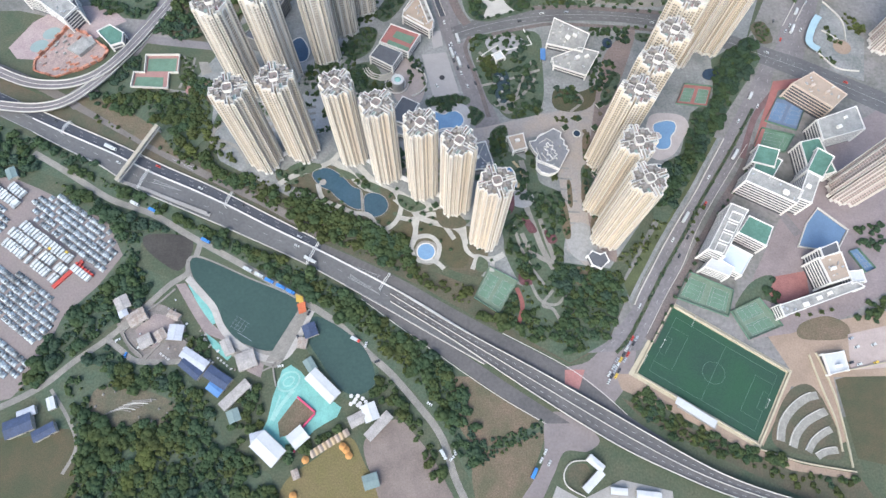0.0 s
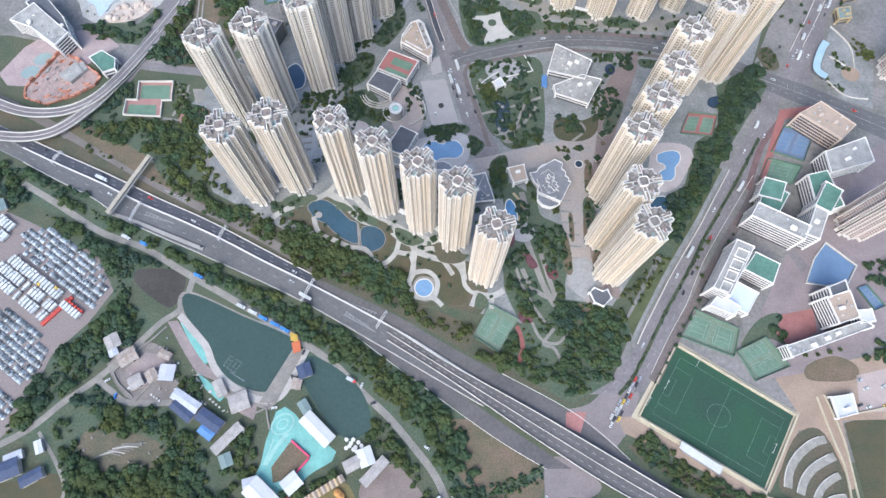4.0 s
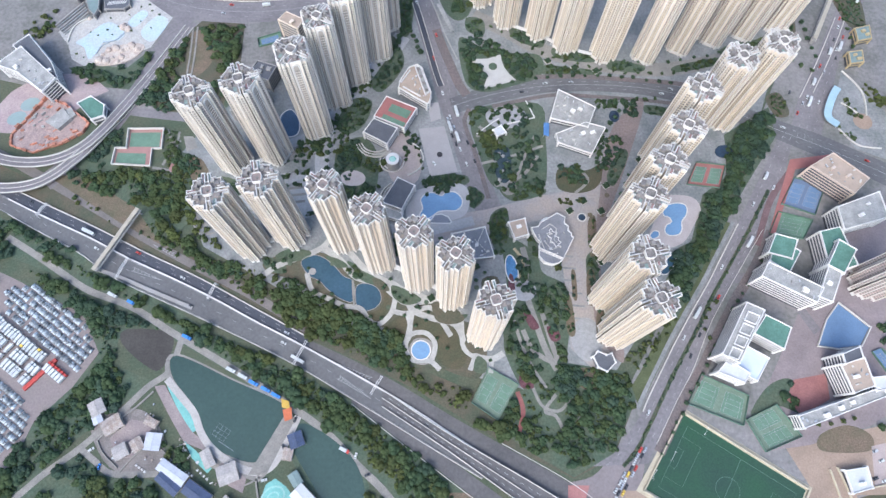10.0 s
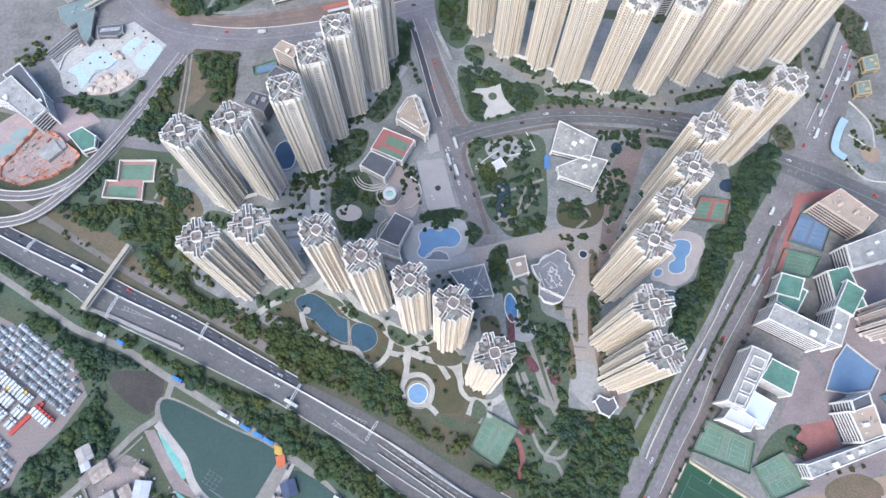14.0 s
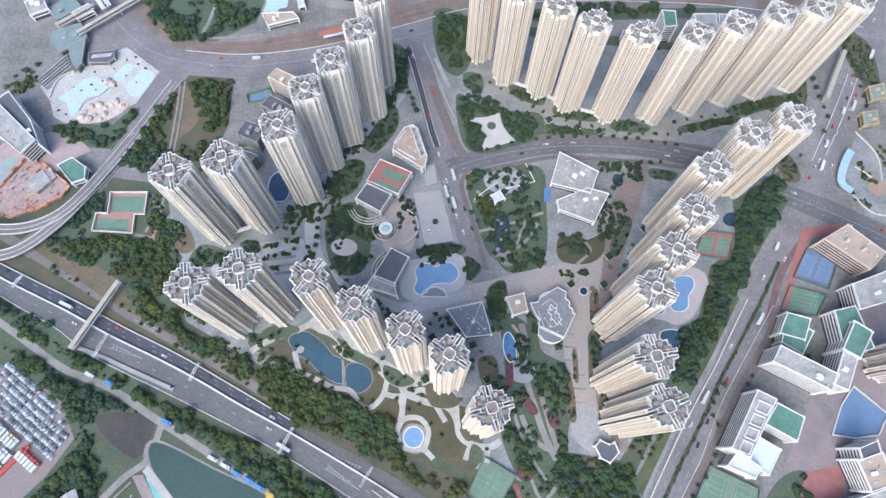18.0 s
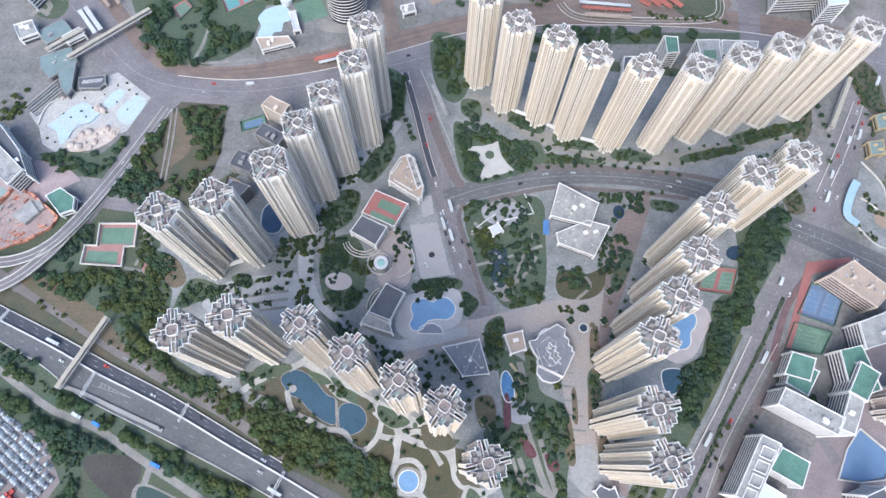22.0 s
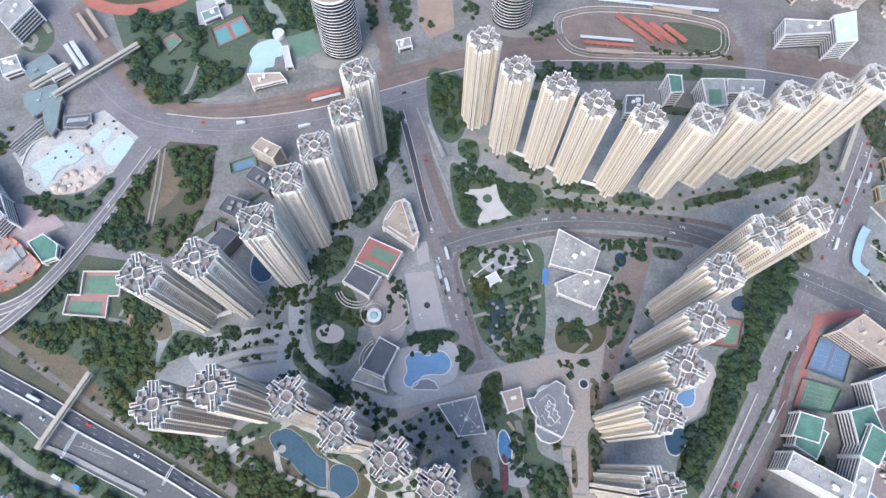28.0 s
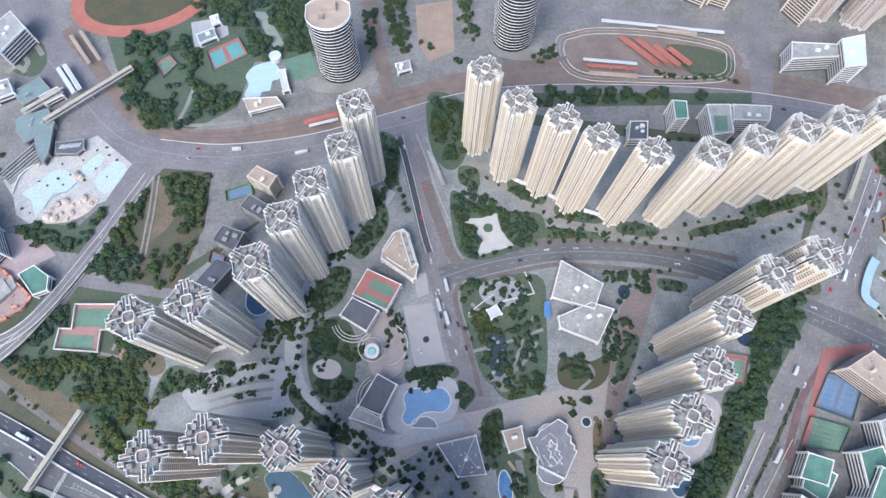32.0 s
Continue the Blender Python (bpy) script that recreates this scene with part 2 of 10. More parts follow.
# ---- trees ----
def crown_arrays(rng, leaves=100, lumps=9):
    """A lumpy crown, one unit wide and high: a dome of overlapping clumps under leafy sprays."""
    ang = rng.uniform(0, 6.283, lumps)
    out = np.sqrt(rng.uniform(0.0, 1.0, lumps)) * 0.36
    centres = np.stack([out * np.cos(ang), out * np.sin(ang), 0.62 - 1.5 * out ** 2 + rng.normal(0, 0.06, lumps)], 1)
    radii = rng.uniform(0.15, 0.25, lumps)
    centres[0], radii[0] = (0, 0, 0.46), 0.34
    verts, faces = [], []
    for c, r in zip(centres, radii):
        base = len(verts)
        for a, z in ((0, 1), *[(i * 1.2566, 0.4) for i in range(5)], *[(i * 1.2566 + 0.63, -0.5) for i in range(5)]):
            h = math.sqrt(max(0.0, 1 - z * z))
            k = r * rng.uniform(0.85, 1.12)
            verts.append(c + k * np.array([h * math.cos(a), h * math.sin(a), z]))
        for i in range(5):
            j = (i + 1) % 5
            faces += [(base, base + 1 + i, base + 1 + j), (base + 1 + i, base + 6 + i, base + 1 + j), (base + 1 + j, base + 6 + i, base + 6 + j)]
    for k in range(leaves):
        i = rng.integers(lumps)
        d = rng.normal(0, 1, 3)
        d[2] = abs(d[2]) * 0.8 - 0.1
        d /= np.linalg.norm(d)
        p = centres[i] + d * radii[i] * rng.uniform(0.9, 1.12)
        u = np.cross(d + rng.normal(0, 0.3, 3), rng.normal(0, 1, 3))
        u /= np.linalg.norm(u) + 1e-9
        w = np.cross(u, d + rng.normal(0, 0.25, 3))
        s = rng.uniform(0.05, 0.1)
        b = len(verts)
        verts += [p - u * s, p + w * s * 0.7, p + u * s, p - w * s * 0.7]
        faces += [(b, b + 1, b + 2), (b, b + 2, b + 3)]
    return np.array(verts), np.array(faces, int)


RNG = np.random.default_rng(7)
CROWNS = [crown_arrays(RNG, 84, 12) for _ in range(9)]
SCRUBS = [crown_arrays(RNG, 30, 5) for _ in range(6)]
KEEP_CLEAR = []          # outlines in which no tree of a wood stands


def mesh_of(name, verts, faces, material, tint=None):
    me = bpy.data.meshes.new(name)
    me.vertices.add(len(verts)), me.loops.add(faces.size), me.polygons.add(len(faces))
    me.vertices.foreach_set("co", verts.astype(np.float32).ravel())
    me.loops.foreach_set("vertex_index", faces.ravel().astype(np.int32))
    me.polygons.foreach_set("loop_start", np.arange(0, faces.size, 3, dtype=np.int32))
    me.update(calc_edges=True)
    me.materials.append(material)
    if material.name in TINT:
        own = np.full(len(verts), TINT[material.name]) if tint is None else tint
        me.attributes.new("tint", "FLOAT", "POINT").data.foreach_set("value", own.astype(np.float32))
    return me


def trunk_arrays(h, r):
    ring = [(math.cos(i * 1.2566), math.sin(i * 1.2566)) for i in range(5)]
    v = [(x * r, y * r, 0) for x, y in ring] + [(x * r * 0.5, y * r * 0.5, h) for x, y in ring]
    f = [t for i in range(5) for t in ((i, (i + 1) % 5, 5 + i), ((i + 1) % 5, 5 + (i + 1) % 5, 5 + i))]
    return np.array(v), np.array(f)


def wood(name, outlines, spacing, size, material, label, ground=0.0, category="woodland", kinds=None, open_=-0.14):
    """A stand of trees over one or more outlines: uncountable, so one object. open_ leaves clearings."""
    vs, fs, ts, at = [], [], [], 0
    for poly in outlines:
        p = np.array(poly, float)
        lo, hi = p.min(0), p.max(0)
        gx, gy = np.meshgrid(np.arange(lo[0], hi[0], spacing), np.arange(lo[1], hi[1], spacing))
        q = np.stack([gx.ravel(), gy.ravel()], 1) + RNG.uniform(-0.45, 0.45, (gx.size, 2)) * spacing
        ok = inside(p, q)
        for k in KEEP_CLEAR:
            ok &= ~inside(k, q)
        for x, y in q[ok]:
            thick = noise.noise(Vector((x / 21, y / 21, 3.7)))
            if thick < open_ - 0.5 + 0.12 * RNG.normal():
                continue
            v, f = (kinds or CROWNS)[RNG.integers(len(kinds or CROWNS))]
            w = (size[0] + (size[1] - size[0]) * RNG.random() ** 1.5 * 1.3) * (1 + 0.22 * thick)
            h = w * RNG.uniform(0.38, 0.62)
            a = RNG.uniform(0, 6.28)
            rot = np.array([[math.cos(a), -math.sin(a), 0], [math.sin(a), math.cos(a), 0], [0, 0, 1]])
            vs.append((v * (w, w, h)) @ rot.T + (x, y, ground + h * 0.02))
            fs.append(f + at)
            at += len(v)
            tv, tf = trunk_arrays(h * 0.4, w * 0.035)
            vs.append(tv + (x, y, ground - 0.3)), fs.append(tf + at)
            at += len(tv)
            tone = TINT[material.name] + 0.42 * noise.noise(Vector((x / 34, y / 34, 9.1))) + RNG.normal(0, 0.14)
            ts.append(np.full(len(v) + len(tv), min(1.0, max(0.0, tone))))
    return tagged(new(name, mesh_of(name, np.concatenate(vs), np.concatenate(fs), material, np.concatenate(ts))), label, category, kind="stuff")


def make_tree(name, kind, w, h, material, label, group):
    """A single tree: trunk with limbs, and crown."""
    ob = root(name, 0, 0, -50, 0, label, "tree", group)
    v, f = CROWNS[kind]
    crown = new("crown", mesh_of("crown", v * (w, w, h * 0.85) + (0, 0, h * 0.15), f, material))
    crown.parent = ob
    bm = bmesh.new()
    bmesh.ops.create_cone(bm, segments=7, radius1=w * 0.05, radius2=w * 0.025, depth=h * 0.5, cap_ends=True, matrix=pose(0, 0, h * 0.25))
    for i in range(4):
        bmesh.ops.create_cone(bm, segments=5, radius1=w * 0.02, radius2=w * 0.008, depth=h * 0.3, matrix=pose(0, 0, h * 0.42, 0, 0, i * 90 + 20) @ pose(0, 0, 0, 0, 42) @ pose(0, 0, h * 0.14))
    part("trunk", bm, BARK, ob)
    return ob


PROTO = [make_tree("tree", k, 1, 1, m, lab, "planted trees") for k, m, lab in (
    (0, TREE_A, "green round-headed tree planted in the paving"), (1, TREE_B, "yellowish olive tree beside a path"), (2, TREE_D, "dark green dense tree beside a path"))]


def plant(x, y, w, kind=0, h=None, z=0.0):
    """Plant a copy of one of the three trees, crown w metres wide."""
    proto = PROTO[kind]
    ob = copy_thing(proto, pose(x, y, z, 0, 0, (x * 37 + y * 91) % 360))
    ob.scale = (w, w, h or w * 0.95)
    return ob


def avenue(pts, step, w, kind=0, jitter=0.8, smooth=5):
    line = spline(pts, smooth)
    d = np.r_[0, np.cumsum(np.linalg.norm(np.diff(line, axis=0), axis=1))]
    for s in np.arange(0, d[-1], step):
        x, y = (np.interp(s, d, line[:, k]) + RNG.uniform(-jitter, jitter) for k in (0, 1))
        plant(x, y, w * RNG.uniform(0.8, 1.2), kind)

# ---- ground ----
tagged(link_mesh("ground", prism([(-2600, -2200), (2600, -2200), (2600, 3000), (-2600, 3000)], -2, 0), GRASSY), "rough grass and scrub on flat ground", kind="structure")
TOWN = mat("town_ground", (0.2, 0.19, 0.187), 0.9, 0.3, 0.03, 0.3, 0.15, second=(0.13, 0.13, 0.12))
sheet("ground_town", [(-900, 430), (-430, 440), (-240, 395), (-130, 480), (-85, 560), (0, 590), (330, 550), (345, 480), (300, 395), (200, 235), (125, 112), (190, 55), (330, 40), (900, 30), (1100, 1500), (-1000, 1500)], 0.03, TOWN, "grey and green built-up ground", False)
sheet("pavement", [(-205, 268), (-120, 222), (-60, 188), (20, 160), (62, 150), (85, 140), (130, 150), (205, 250), (300, 395), (345, 500), (320, 545), (130, 560), (-10, 585), (-85, 560), (-130, 480), (-215, 400), (-245, 350)], 0.10, PAVING, "grey granite paving of the housing estate", False)
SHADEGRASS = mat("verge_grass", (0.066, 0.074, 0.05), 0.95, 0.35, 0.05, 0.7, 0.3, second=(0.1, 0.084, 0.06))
sheet("verge", [(-465, 376.5), (-355, 325), (-263.5, 299.5), (-197.5, 256), (-134.5, 233.5), (-68, 201), (-23, 167), (20, 149.5), (62.5, 142), (145.5, 162), (153.5, 142), (131.5, 99), (100, 83.5), (51, 106.5), (-13.5, 144.5), (-52, 164.5), (-111.5, 190.5), (-195.5, 239), (-276.5, 270.5), (-362, 309.5), (-457.5, 350)], 0.06, SHADEGRASS, "olive grass bank beside the expressway", False)
sheet("verge", [(-448, 318.5), (-299.5, 260), (-200, 201), (-70, 140), (36, 63.5), (74.5, 40), (62, -21.5), (28.5, -21.5), (4, 22), (-22, 59.5), (-63.5, 95), (-116.5, 135), (-223, 190.5), (-315.5, 239), (-437.5, 282)], 0.05, UNDER, "dark undergrowth bank between expressway and track", False)
sheet("verge", [(-366, 241.5), (-223, 190.5), (-261, 188), (-262, 167.5), (-227, 154.5), (-278.5, 109.5), (-320.5, 60.5), (-359, 44), (-371.5, 87), (-318, 123.5), (-275, 172.5), (-294.5, 209)], 0.055, UNDER, "dark undergrowth below trees", False)
sheet("hillside", [(-320.5, 60.5), (-276.5, 99), (-242.5, 86.5), (-215, 82), (-179.5, 51.5), (-166.5, 18.5), (-131, 2.5), (-118, -42.5), (-295, -41.5), (-277.5, 23)], 0.07, UNDER, "dark undergrowth of the wooded rise", False)
sheet("lawn_field", [(-353.5, 23.5), (-321, 29.5), (-288.5, 35.5), (-278.5, 19), (-276, -19.5), (-337, -34)], 0.09, LAWN, "olive green mown field")
sheet("field_brown", [(0.5, 72.5), (31.5, 71.5), (71, 52.5), (72, 40), (47.5, 27.5), (25.5, 21.5), (11, 34), (4.5, 59.5)], 0.09, SOIL, "brown bare field with weeds")
sheet("field_brown", [(21, 13.5), (47.5, 21.5), (74, 31.5), (68, 9.5), (55.5, -21.5), (24.5, -21.5)], 0.09, SOIL, "brown bare field with weeds")
sheet("field_olive", [(-121.5, -5), (-98, 14), (-73.5, 28.5), (-59.5, 6), (-37.5, -21), (-119, -31.5)], 0.085, mat("dry_grass", (0.15, 0.12, 0.062), 0.95, 0.3, 0.05, 0.8, 0.3, second=(0.13, 0.115, 0.05)), "dry yellow-brown grass field")
sheet("lot_gravel", [(-62.5, 26), (-39.5, 41.5), (-24, 30), (-11, 14), (-0.5, -4), (3.5, -21), (-37.5, -32), (-55, -1.5)], 0.1, mat("gravel_lot", (0.2, 0.165, 0.15), 0.95, 0.25, 0.05, 0.8, 0.2), "grey-brown gravel lot")
sheet("field_olive", [(311, 70.5), (371, 85), (363, 0), (313.5, 11.5)], 0.09, LAWN, "olive grass field behind a pale wall", False)
sheet("field_olive", [(138, 57), (171.5, 41.5), (220.5, 21), (261, 6.5), (311, 0.5), (332, -45.5), (264.5, -15), (198, 17), (149.5, 44)], 0.08, SHADEGRASS, "grass bank beside the viaduct", False)

# ---- expressway ----
NW0 = [(-475.5, 366.5), (-428, 344), (-387, 324.5), (-348, 306.5), (-299, 284.5), (-254, 262.5), (-205.5, 240.5), (-155.5, 214.5), (-107, 189)]
MID0 = [(-471, 354), (-424, 332), (-383.5, 312), (-350.5, 296.5), (-301.5, 274.5), (-267, 257), (-223.5, 238), (-188.5, 221.5), (-154, 203.5), (-106.5, 180)]
band("road_expressway_north", NW0, MID0, 0.14, ASPHALT_DARK, "dark asphalt carriageway of the expressway", 50)
MID1 = MID0 + [(-38, 143.5), (10, 114), (47.5, 91)]
SOUTH1 = [(-466, 338), (-419.5, 316.5), (-379.5, 297), (-346, 279.5), (-308, 260.5), (-275, 239), (-204.5, 208), (-123, 170.5), (-59, 135), (-7, 105), (30.5, 83.5)]
band("road_expressway_south", MID1, SOUTH1, 0.16, ASPHALT_PALE, "pale asphalt carriageway of the expressway", 60)
band("road_expressway_merge", [(-113.5, 190.5), (-47, 160), (5.5, 130), (51, 105)], [(-110.5, 179.5), (-46.5, 146), (5, 115.5), (50.5, 89.5)], 0.13, ASPHALT_GREY, "asphalt carriageway with chevrons")
band("road_slip_north", [(46.5, 107.5), (95.5, 81), (120.5, 62.5), (141, 44), (169, 25)], [(46, 91), (85.5, 68), (110.5, 49.5), (135, 33.5), (163.5, 17)], 0.12, ASPHALT_GREY, "asphalt slip road beside the viaduct")
band("road_slip_south", [(-70.5, 149.5), (-13.5, 111), (49.5, 68), (96, 38)], [(-70, 138.5), (-22.5, 104), (36, 63), (76.5, 38)], 0.13, ASPHALT_GREY, "asphalt slip road below the viaduct")
band("road_slip_bank", [(-482, 396.5), (-407, 363.5), (-364, 341), (-310, 311.5), (-263, 283.5), (-218.5, 259), (-159, 230), (-112, 201)], [(-479, 386.5), (-404.5, 352.5), (-361.5, 330), (-308, 300.5), (-261.5, 274), (-217, 250.5), (-158.5, 221), (-111.5, 193)], 0.11, mat("service_road", (0.165, 0.148, 0.14), 0.9, 0.2, 0.05, 0.7, 0.1), "pale brown service road beside the expressway")
VIA_L = [(-46.5, 148.5), (5, 116), (72, 78.5), (118.5, 51), (175, 17.5), (214, -2.5), (261.5, -18), (316, -32)]
VIA_R = [(-46, 135.5), (5, 103.5), (70.5, 59), (128.5, 22.5), (172.5, 1), (208, -13.5), (251, -26), (305.5, -41)]
band("viaduct_deck", VIA_L, VIA_R, 5, ASPHALT_GREY, "grey viaduct deck with pale parapets", 60, 0.3, 7.5, 1.2)


def parapet(name, pts, za, zb, material, label, thick=0.7, h=1.1, n=50):
    line = resample(spline(pts, 6), n)
    bm = wall_along(line, thick, 0, h, smooth=0)
    d = np.linspace(za, zb, n)
    for i, v in enumerate(bm.verts):
        v.co.z += d[i // 4]
    return tagged(link_mesh(name, bm, material), label, kind="structure")


PALE_WALL = mat("pale_concrete_wall", (0.5, 0.48, 0.44), 0.85, 0.15, 0.08, 0.8, 0.05)
parapet("parapet_viaduct", VIA_L, 0.3, 7.5, PALE_WALL, "pale concrete parapet of the viaduct")
parapet("parapet_viaduct", VIA_R, 0.3, 7.5, PALE_WALL, "pale concrete parapet of the viaduct")
mid_line = (np.array(resample(spline(VIA_L, 6), 30)) + np.array(resample(spline(VIA_R, 6), 30))) / 2
parapet("parapet_viaduct", [tuple(q) for q in mid_line[::4]], 0.35, 7.4, PALE_WALL, "pale concrete median barrier of the viaduct", 0.6, 0.8)
for k in range(8, 30, 3):
    bm = box(mid_line[k][0], mid_line[k][1], 0, 2.2, 2.2, max(0.3, 7.2 * k / 29 - 0.8), rz=35)
    bmesh.ops.bevel(bm, geom=bm.edges[:], offset=0.25, segments=1)
    tagged(link_mesh("viaduct_pier", bm, CONCRETE), "square concrete pier under the viaduct", kind="structure")
parapet("wall_expressway", MID1[2:], 0.1, 0.1, WHITE, "white concrete median wall of the expressway", 1.1, 1.2)
parapet("wall_expressway", NW0[2:], 0.1, 0.1, PALE_WALL, "pale concrete edge wall of the expressway", 0.7, 1.2)
parapet("wall_expressway", SOUTH1[2:], 0.1, 0.1, PALE_WALL, "pale concrete edge wall of the expressway", 0.6, 0.9)
parapet("wall_expressway", [(-289, 246), (-268, 239), (-245, 229.5), (-205.5, 213.5)], 0.1, 0.1, CONCRETE, "broad grey wall at the foot of the bridge", 3.0, 1.2)
parapet("kerb_slip", [(46.5, 108.5), (95.5, 82), (120.5, 63.5), (141, 44)], 0.1, 0.1, PALE_WALL, "pale kerb of the slip road", 0.5, 0.4)
parapet("kerb_slip", [(-70, 137.5), (-22.5, 103), (36, 62), (76.5, 38)], 0.1, 0.1, PALE_WALL, "pale kerb of the slip road", 0.5, 0.5)


def between(left, right, k, n=40):
    a, b = resample(spline(left, 6), n), resample(spline(right, 6), n)
    return [tuple(a[i] * (1 - k) + b[i] * k) for i in range(0, n, 3)]


bm = bmesh.new()
for left, right, z in ((NW0, MID0, 0.16), (MID1, SOUTH1, 0.18)):
    for k in (0.33, 0.66) if left is NW0 else (0.45,):
        dashes(between(left, right, k), z, 4, 11, 0.25, bm)
    for k in (0.05, 0.95):
        wall_along(between(left, right, k), 0.3, z - 0.1, z, bm)
tagged(link_mesh("lane_lines_expressway", bm, LINE), "white broken lane lines of the expressway", kind="structure")
bm = bmesh.new()
a, b = resample(spline(VIA_L, 6), 60), resample(spline(VIA_R, 6), 60)
for i in range(1, 59, 1):
    z = 0.3 + 7.2 * i / 59 + 0.02 + 0.12
    for k in (0.25, 0.75):
        p, q = a[i] * (1 - k) + b[i] * k, a[i + 1] * (1 - k) + b[i + 1] * k
        q = p + (q - p) * 0.45
        m = np.array([-(q - p)[1], (q - p)[0]]) / (np.linalg.norm(q - p) + 1e-9) * 0.15
        bm.faces.new([bm.verts.new((*c, z)) for c in (p - m, q - m, q + m, p + m)])
tagged(link_mesh("lane_lines_viaduct", bm, LINE), "white broken lane lines of the viaduct", kind="structure")


def chevrons(p0, p1, count, size, z):
    """Hatched gore markings: a row of slanted bars with their border lines."""
    p, q = np.array(p0), np.array(p1)
    t = (q - p) / np.linalg.norm(q - p)
    m = np.array([-t[1], t[0]])
    bm = wall_along([p - m * size, q], 0.3, z - 0.08, z, smooth=0)
    wall_along([p + m * size, q], 0.3, z - 0.08, z, bm, smooth=0)
    for i in range(count):
        c = p + (q - p) * (i + 0.5) / (count + 1)
        w = size * (1 - (i + 0.5) / (count + 1))
        wall_along([c - m * w - t * w * 0.5, c + t * w * 0.5], 0.4, z - 0.08, z, bm, smooth=0)
        wall_along([c + m * w - t * w * 0.5, c + t * w * 0.5], 0.4, z - 0.08, z, bm, smooth=0)
    return tagged(link_mesh("chevron_marking", bm, LINE), "white hatched chevron marking on the asphalt", kind="structure")


for pa, pb, nn, ss in (((-55.5, 156), (-90.5, 171.5), 12, 1.8), ((-81.5, 158), (-55, 141.5), 12, 1.7), ((-226, 259), (-248, 269.5), 7, 1.8), ((-262, 247.5), (-235, 237.5), 7, 1.8)):
    chevrons(pa, pb, nn, ss, 0.21)

# ---- streets ----
EAST_L = [(114.5, 92.3), (132.6, 104), (144.6, 116), (157.5, 132.3), (163.2, 142.8), (177.3, 165.5), (192, 188.7), (209.7, 214.2), (226.8, 238.3), (238, 255.8), (261.6, 292), (290, 338), (318.5, 384)]
EAST_M = [(137.7, 92.3), (149.6, 104.1), (160.2, 120.1), (171.3, 137.8), (182.8, 156.5), (197.2, 178), (210.8, 197.9), (226.8, 223.8), (247.2, 253.3), (270.6, 286.8), (296, 326)]
EAST_R = [(156.9, 94.3), (165.1, 108.1), (179, 130.3), (187.6, 143.7), (201.8, 164.3), (211.5, 182.1), (222.7, 202.6), (237.1, 223.9), (258.3, 253.4), (282.9, 286.9), (306, 327), (331, 381)]
band("road_east", EAST_L, EAST_R, 0.12, ASPHALT, "worn asphalt dual road with a planted median")
street("median_strip", EAST_M, 3.0, 0.3, GRASSY, "raised grassy median planted with low shrubs")
BRICKWAY = mat("brown_brick_footway", (0.15, 0.12, 0.115), 0.9, 0.35, 0.06, 0.7, 0.1, second=(0.115, 0.104, 0.1))
EAST_WALK = [(166.5, 102.1), (185.9, 132.4), (195.6, 147.1), (208.6, 164.4), (221.4, 184.3), (236.5, 207.3), (249.4, 226.3), (269, 252), (290, 285)]
street("footway_east", EAST_WALK, 8.5, 0.25, BRICKWAY, "dark brown brick footway beside the schools")
street("footway_east", [(x - 3.6, y + 2.2) for x, y in EAST_L[3:11]], 3.0, 0.25, PAVING, "narrow grey paved footway")
parapet("wall_nullah", EAST_L[3:11], 0.1, 0.1, PALE_WALL, "pale parapet along the road", 0.9, 1.2)
parapet("kerb_east", EAST_R[1:10], 0.1, 0.1, PALE_WALL, "pale kerb beside the brown footway", 0.4, 0.3)
sheet("channel_grass", [(150, 150), (161.7, 166.3), (172, 183), (200, 222), (228, 262), (250, 296), (257, 292), (234, 256), (222, 238.5), (205, 214.5), (187.4, 189), (175.2, 166.4), (163, 147), (155, 137)], 0.11, mat("channel_green", (0.085, 0.1, 0.05), 0.9, 0.3, 0.06, 0.8, 0.2), "yellowish grassed bank beside the road", False)
sheet("road_junction", [(88, 76.5), (114, 85.5), (136.5, 104), (154, 97), (143.5, 67.5), (123, 42), (134.5, 29.5), (104.5, 33.5), (92.5, 46.5)], 0.11, mat("junction_asphalt", (0.2, 0.175, 0.175), 0.9, 0.15, 0.04, 0.5, 0.1), "pinkish grey road junction by the viaduct")
sheet("pavement_red", [(95, 79), (111, 79), (105, 63.5), (94, 68)], 0.16, mat("red_surfacing", (0.33, 0.16, 0.15), 0.9, 0.2, 0.1, 1, 0.05), "red anti-skid surfacing", False)
sheet("road_junction", [(76.5, 41.5), (92.5, 45.5), (117, 27.5), (107.5, 17.5), (90, 17.5), (80.5, 1.5), (66, -21.5), (51.5, -21.5), (72.5, 9.5)], 0.115, mat("junction_asphalt", (0.2, 0.175, 0.175)), "pinkish grey road under the viaduct")
MID_L = [(30, 302.5), (15, 353.5), (6, 388), (-3.5, 418.5), (-14.5, 465.5), (-28.5, 522.5), (-42, 559.5)]
MID_R = [(55, 302.5), (37, 353.5), (23.5, 391), (15.5, 424.5), (9, 466), (-2, 510), (-13, 560)]
band("road_middle", MID_L, MID_R, 0.13, ASPHALT, "grey asphalt estate road")
street("footway_middle", [(-6, 505), (0.6, 482.7), (8.6, 460.4), (16.3, 438.9), (23.8, 425.8)], 9, 0.28, BRICKWAY, "brown brick footway")
street("footway_middle", [(26.2, 410.3), (21.5, 395), (29.6, 365.7), (36.9, 337.7), (42.1, 315.3)], 4, 0.28, BRICKWAY, "narrow brown brick footway beside the park")
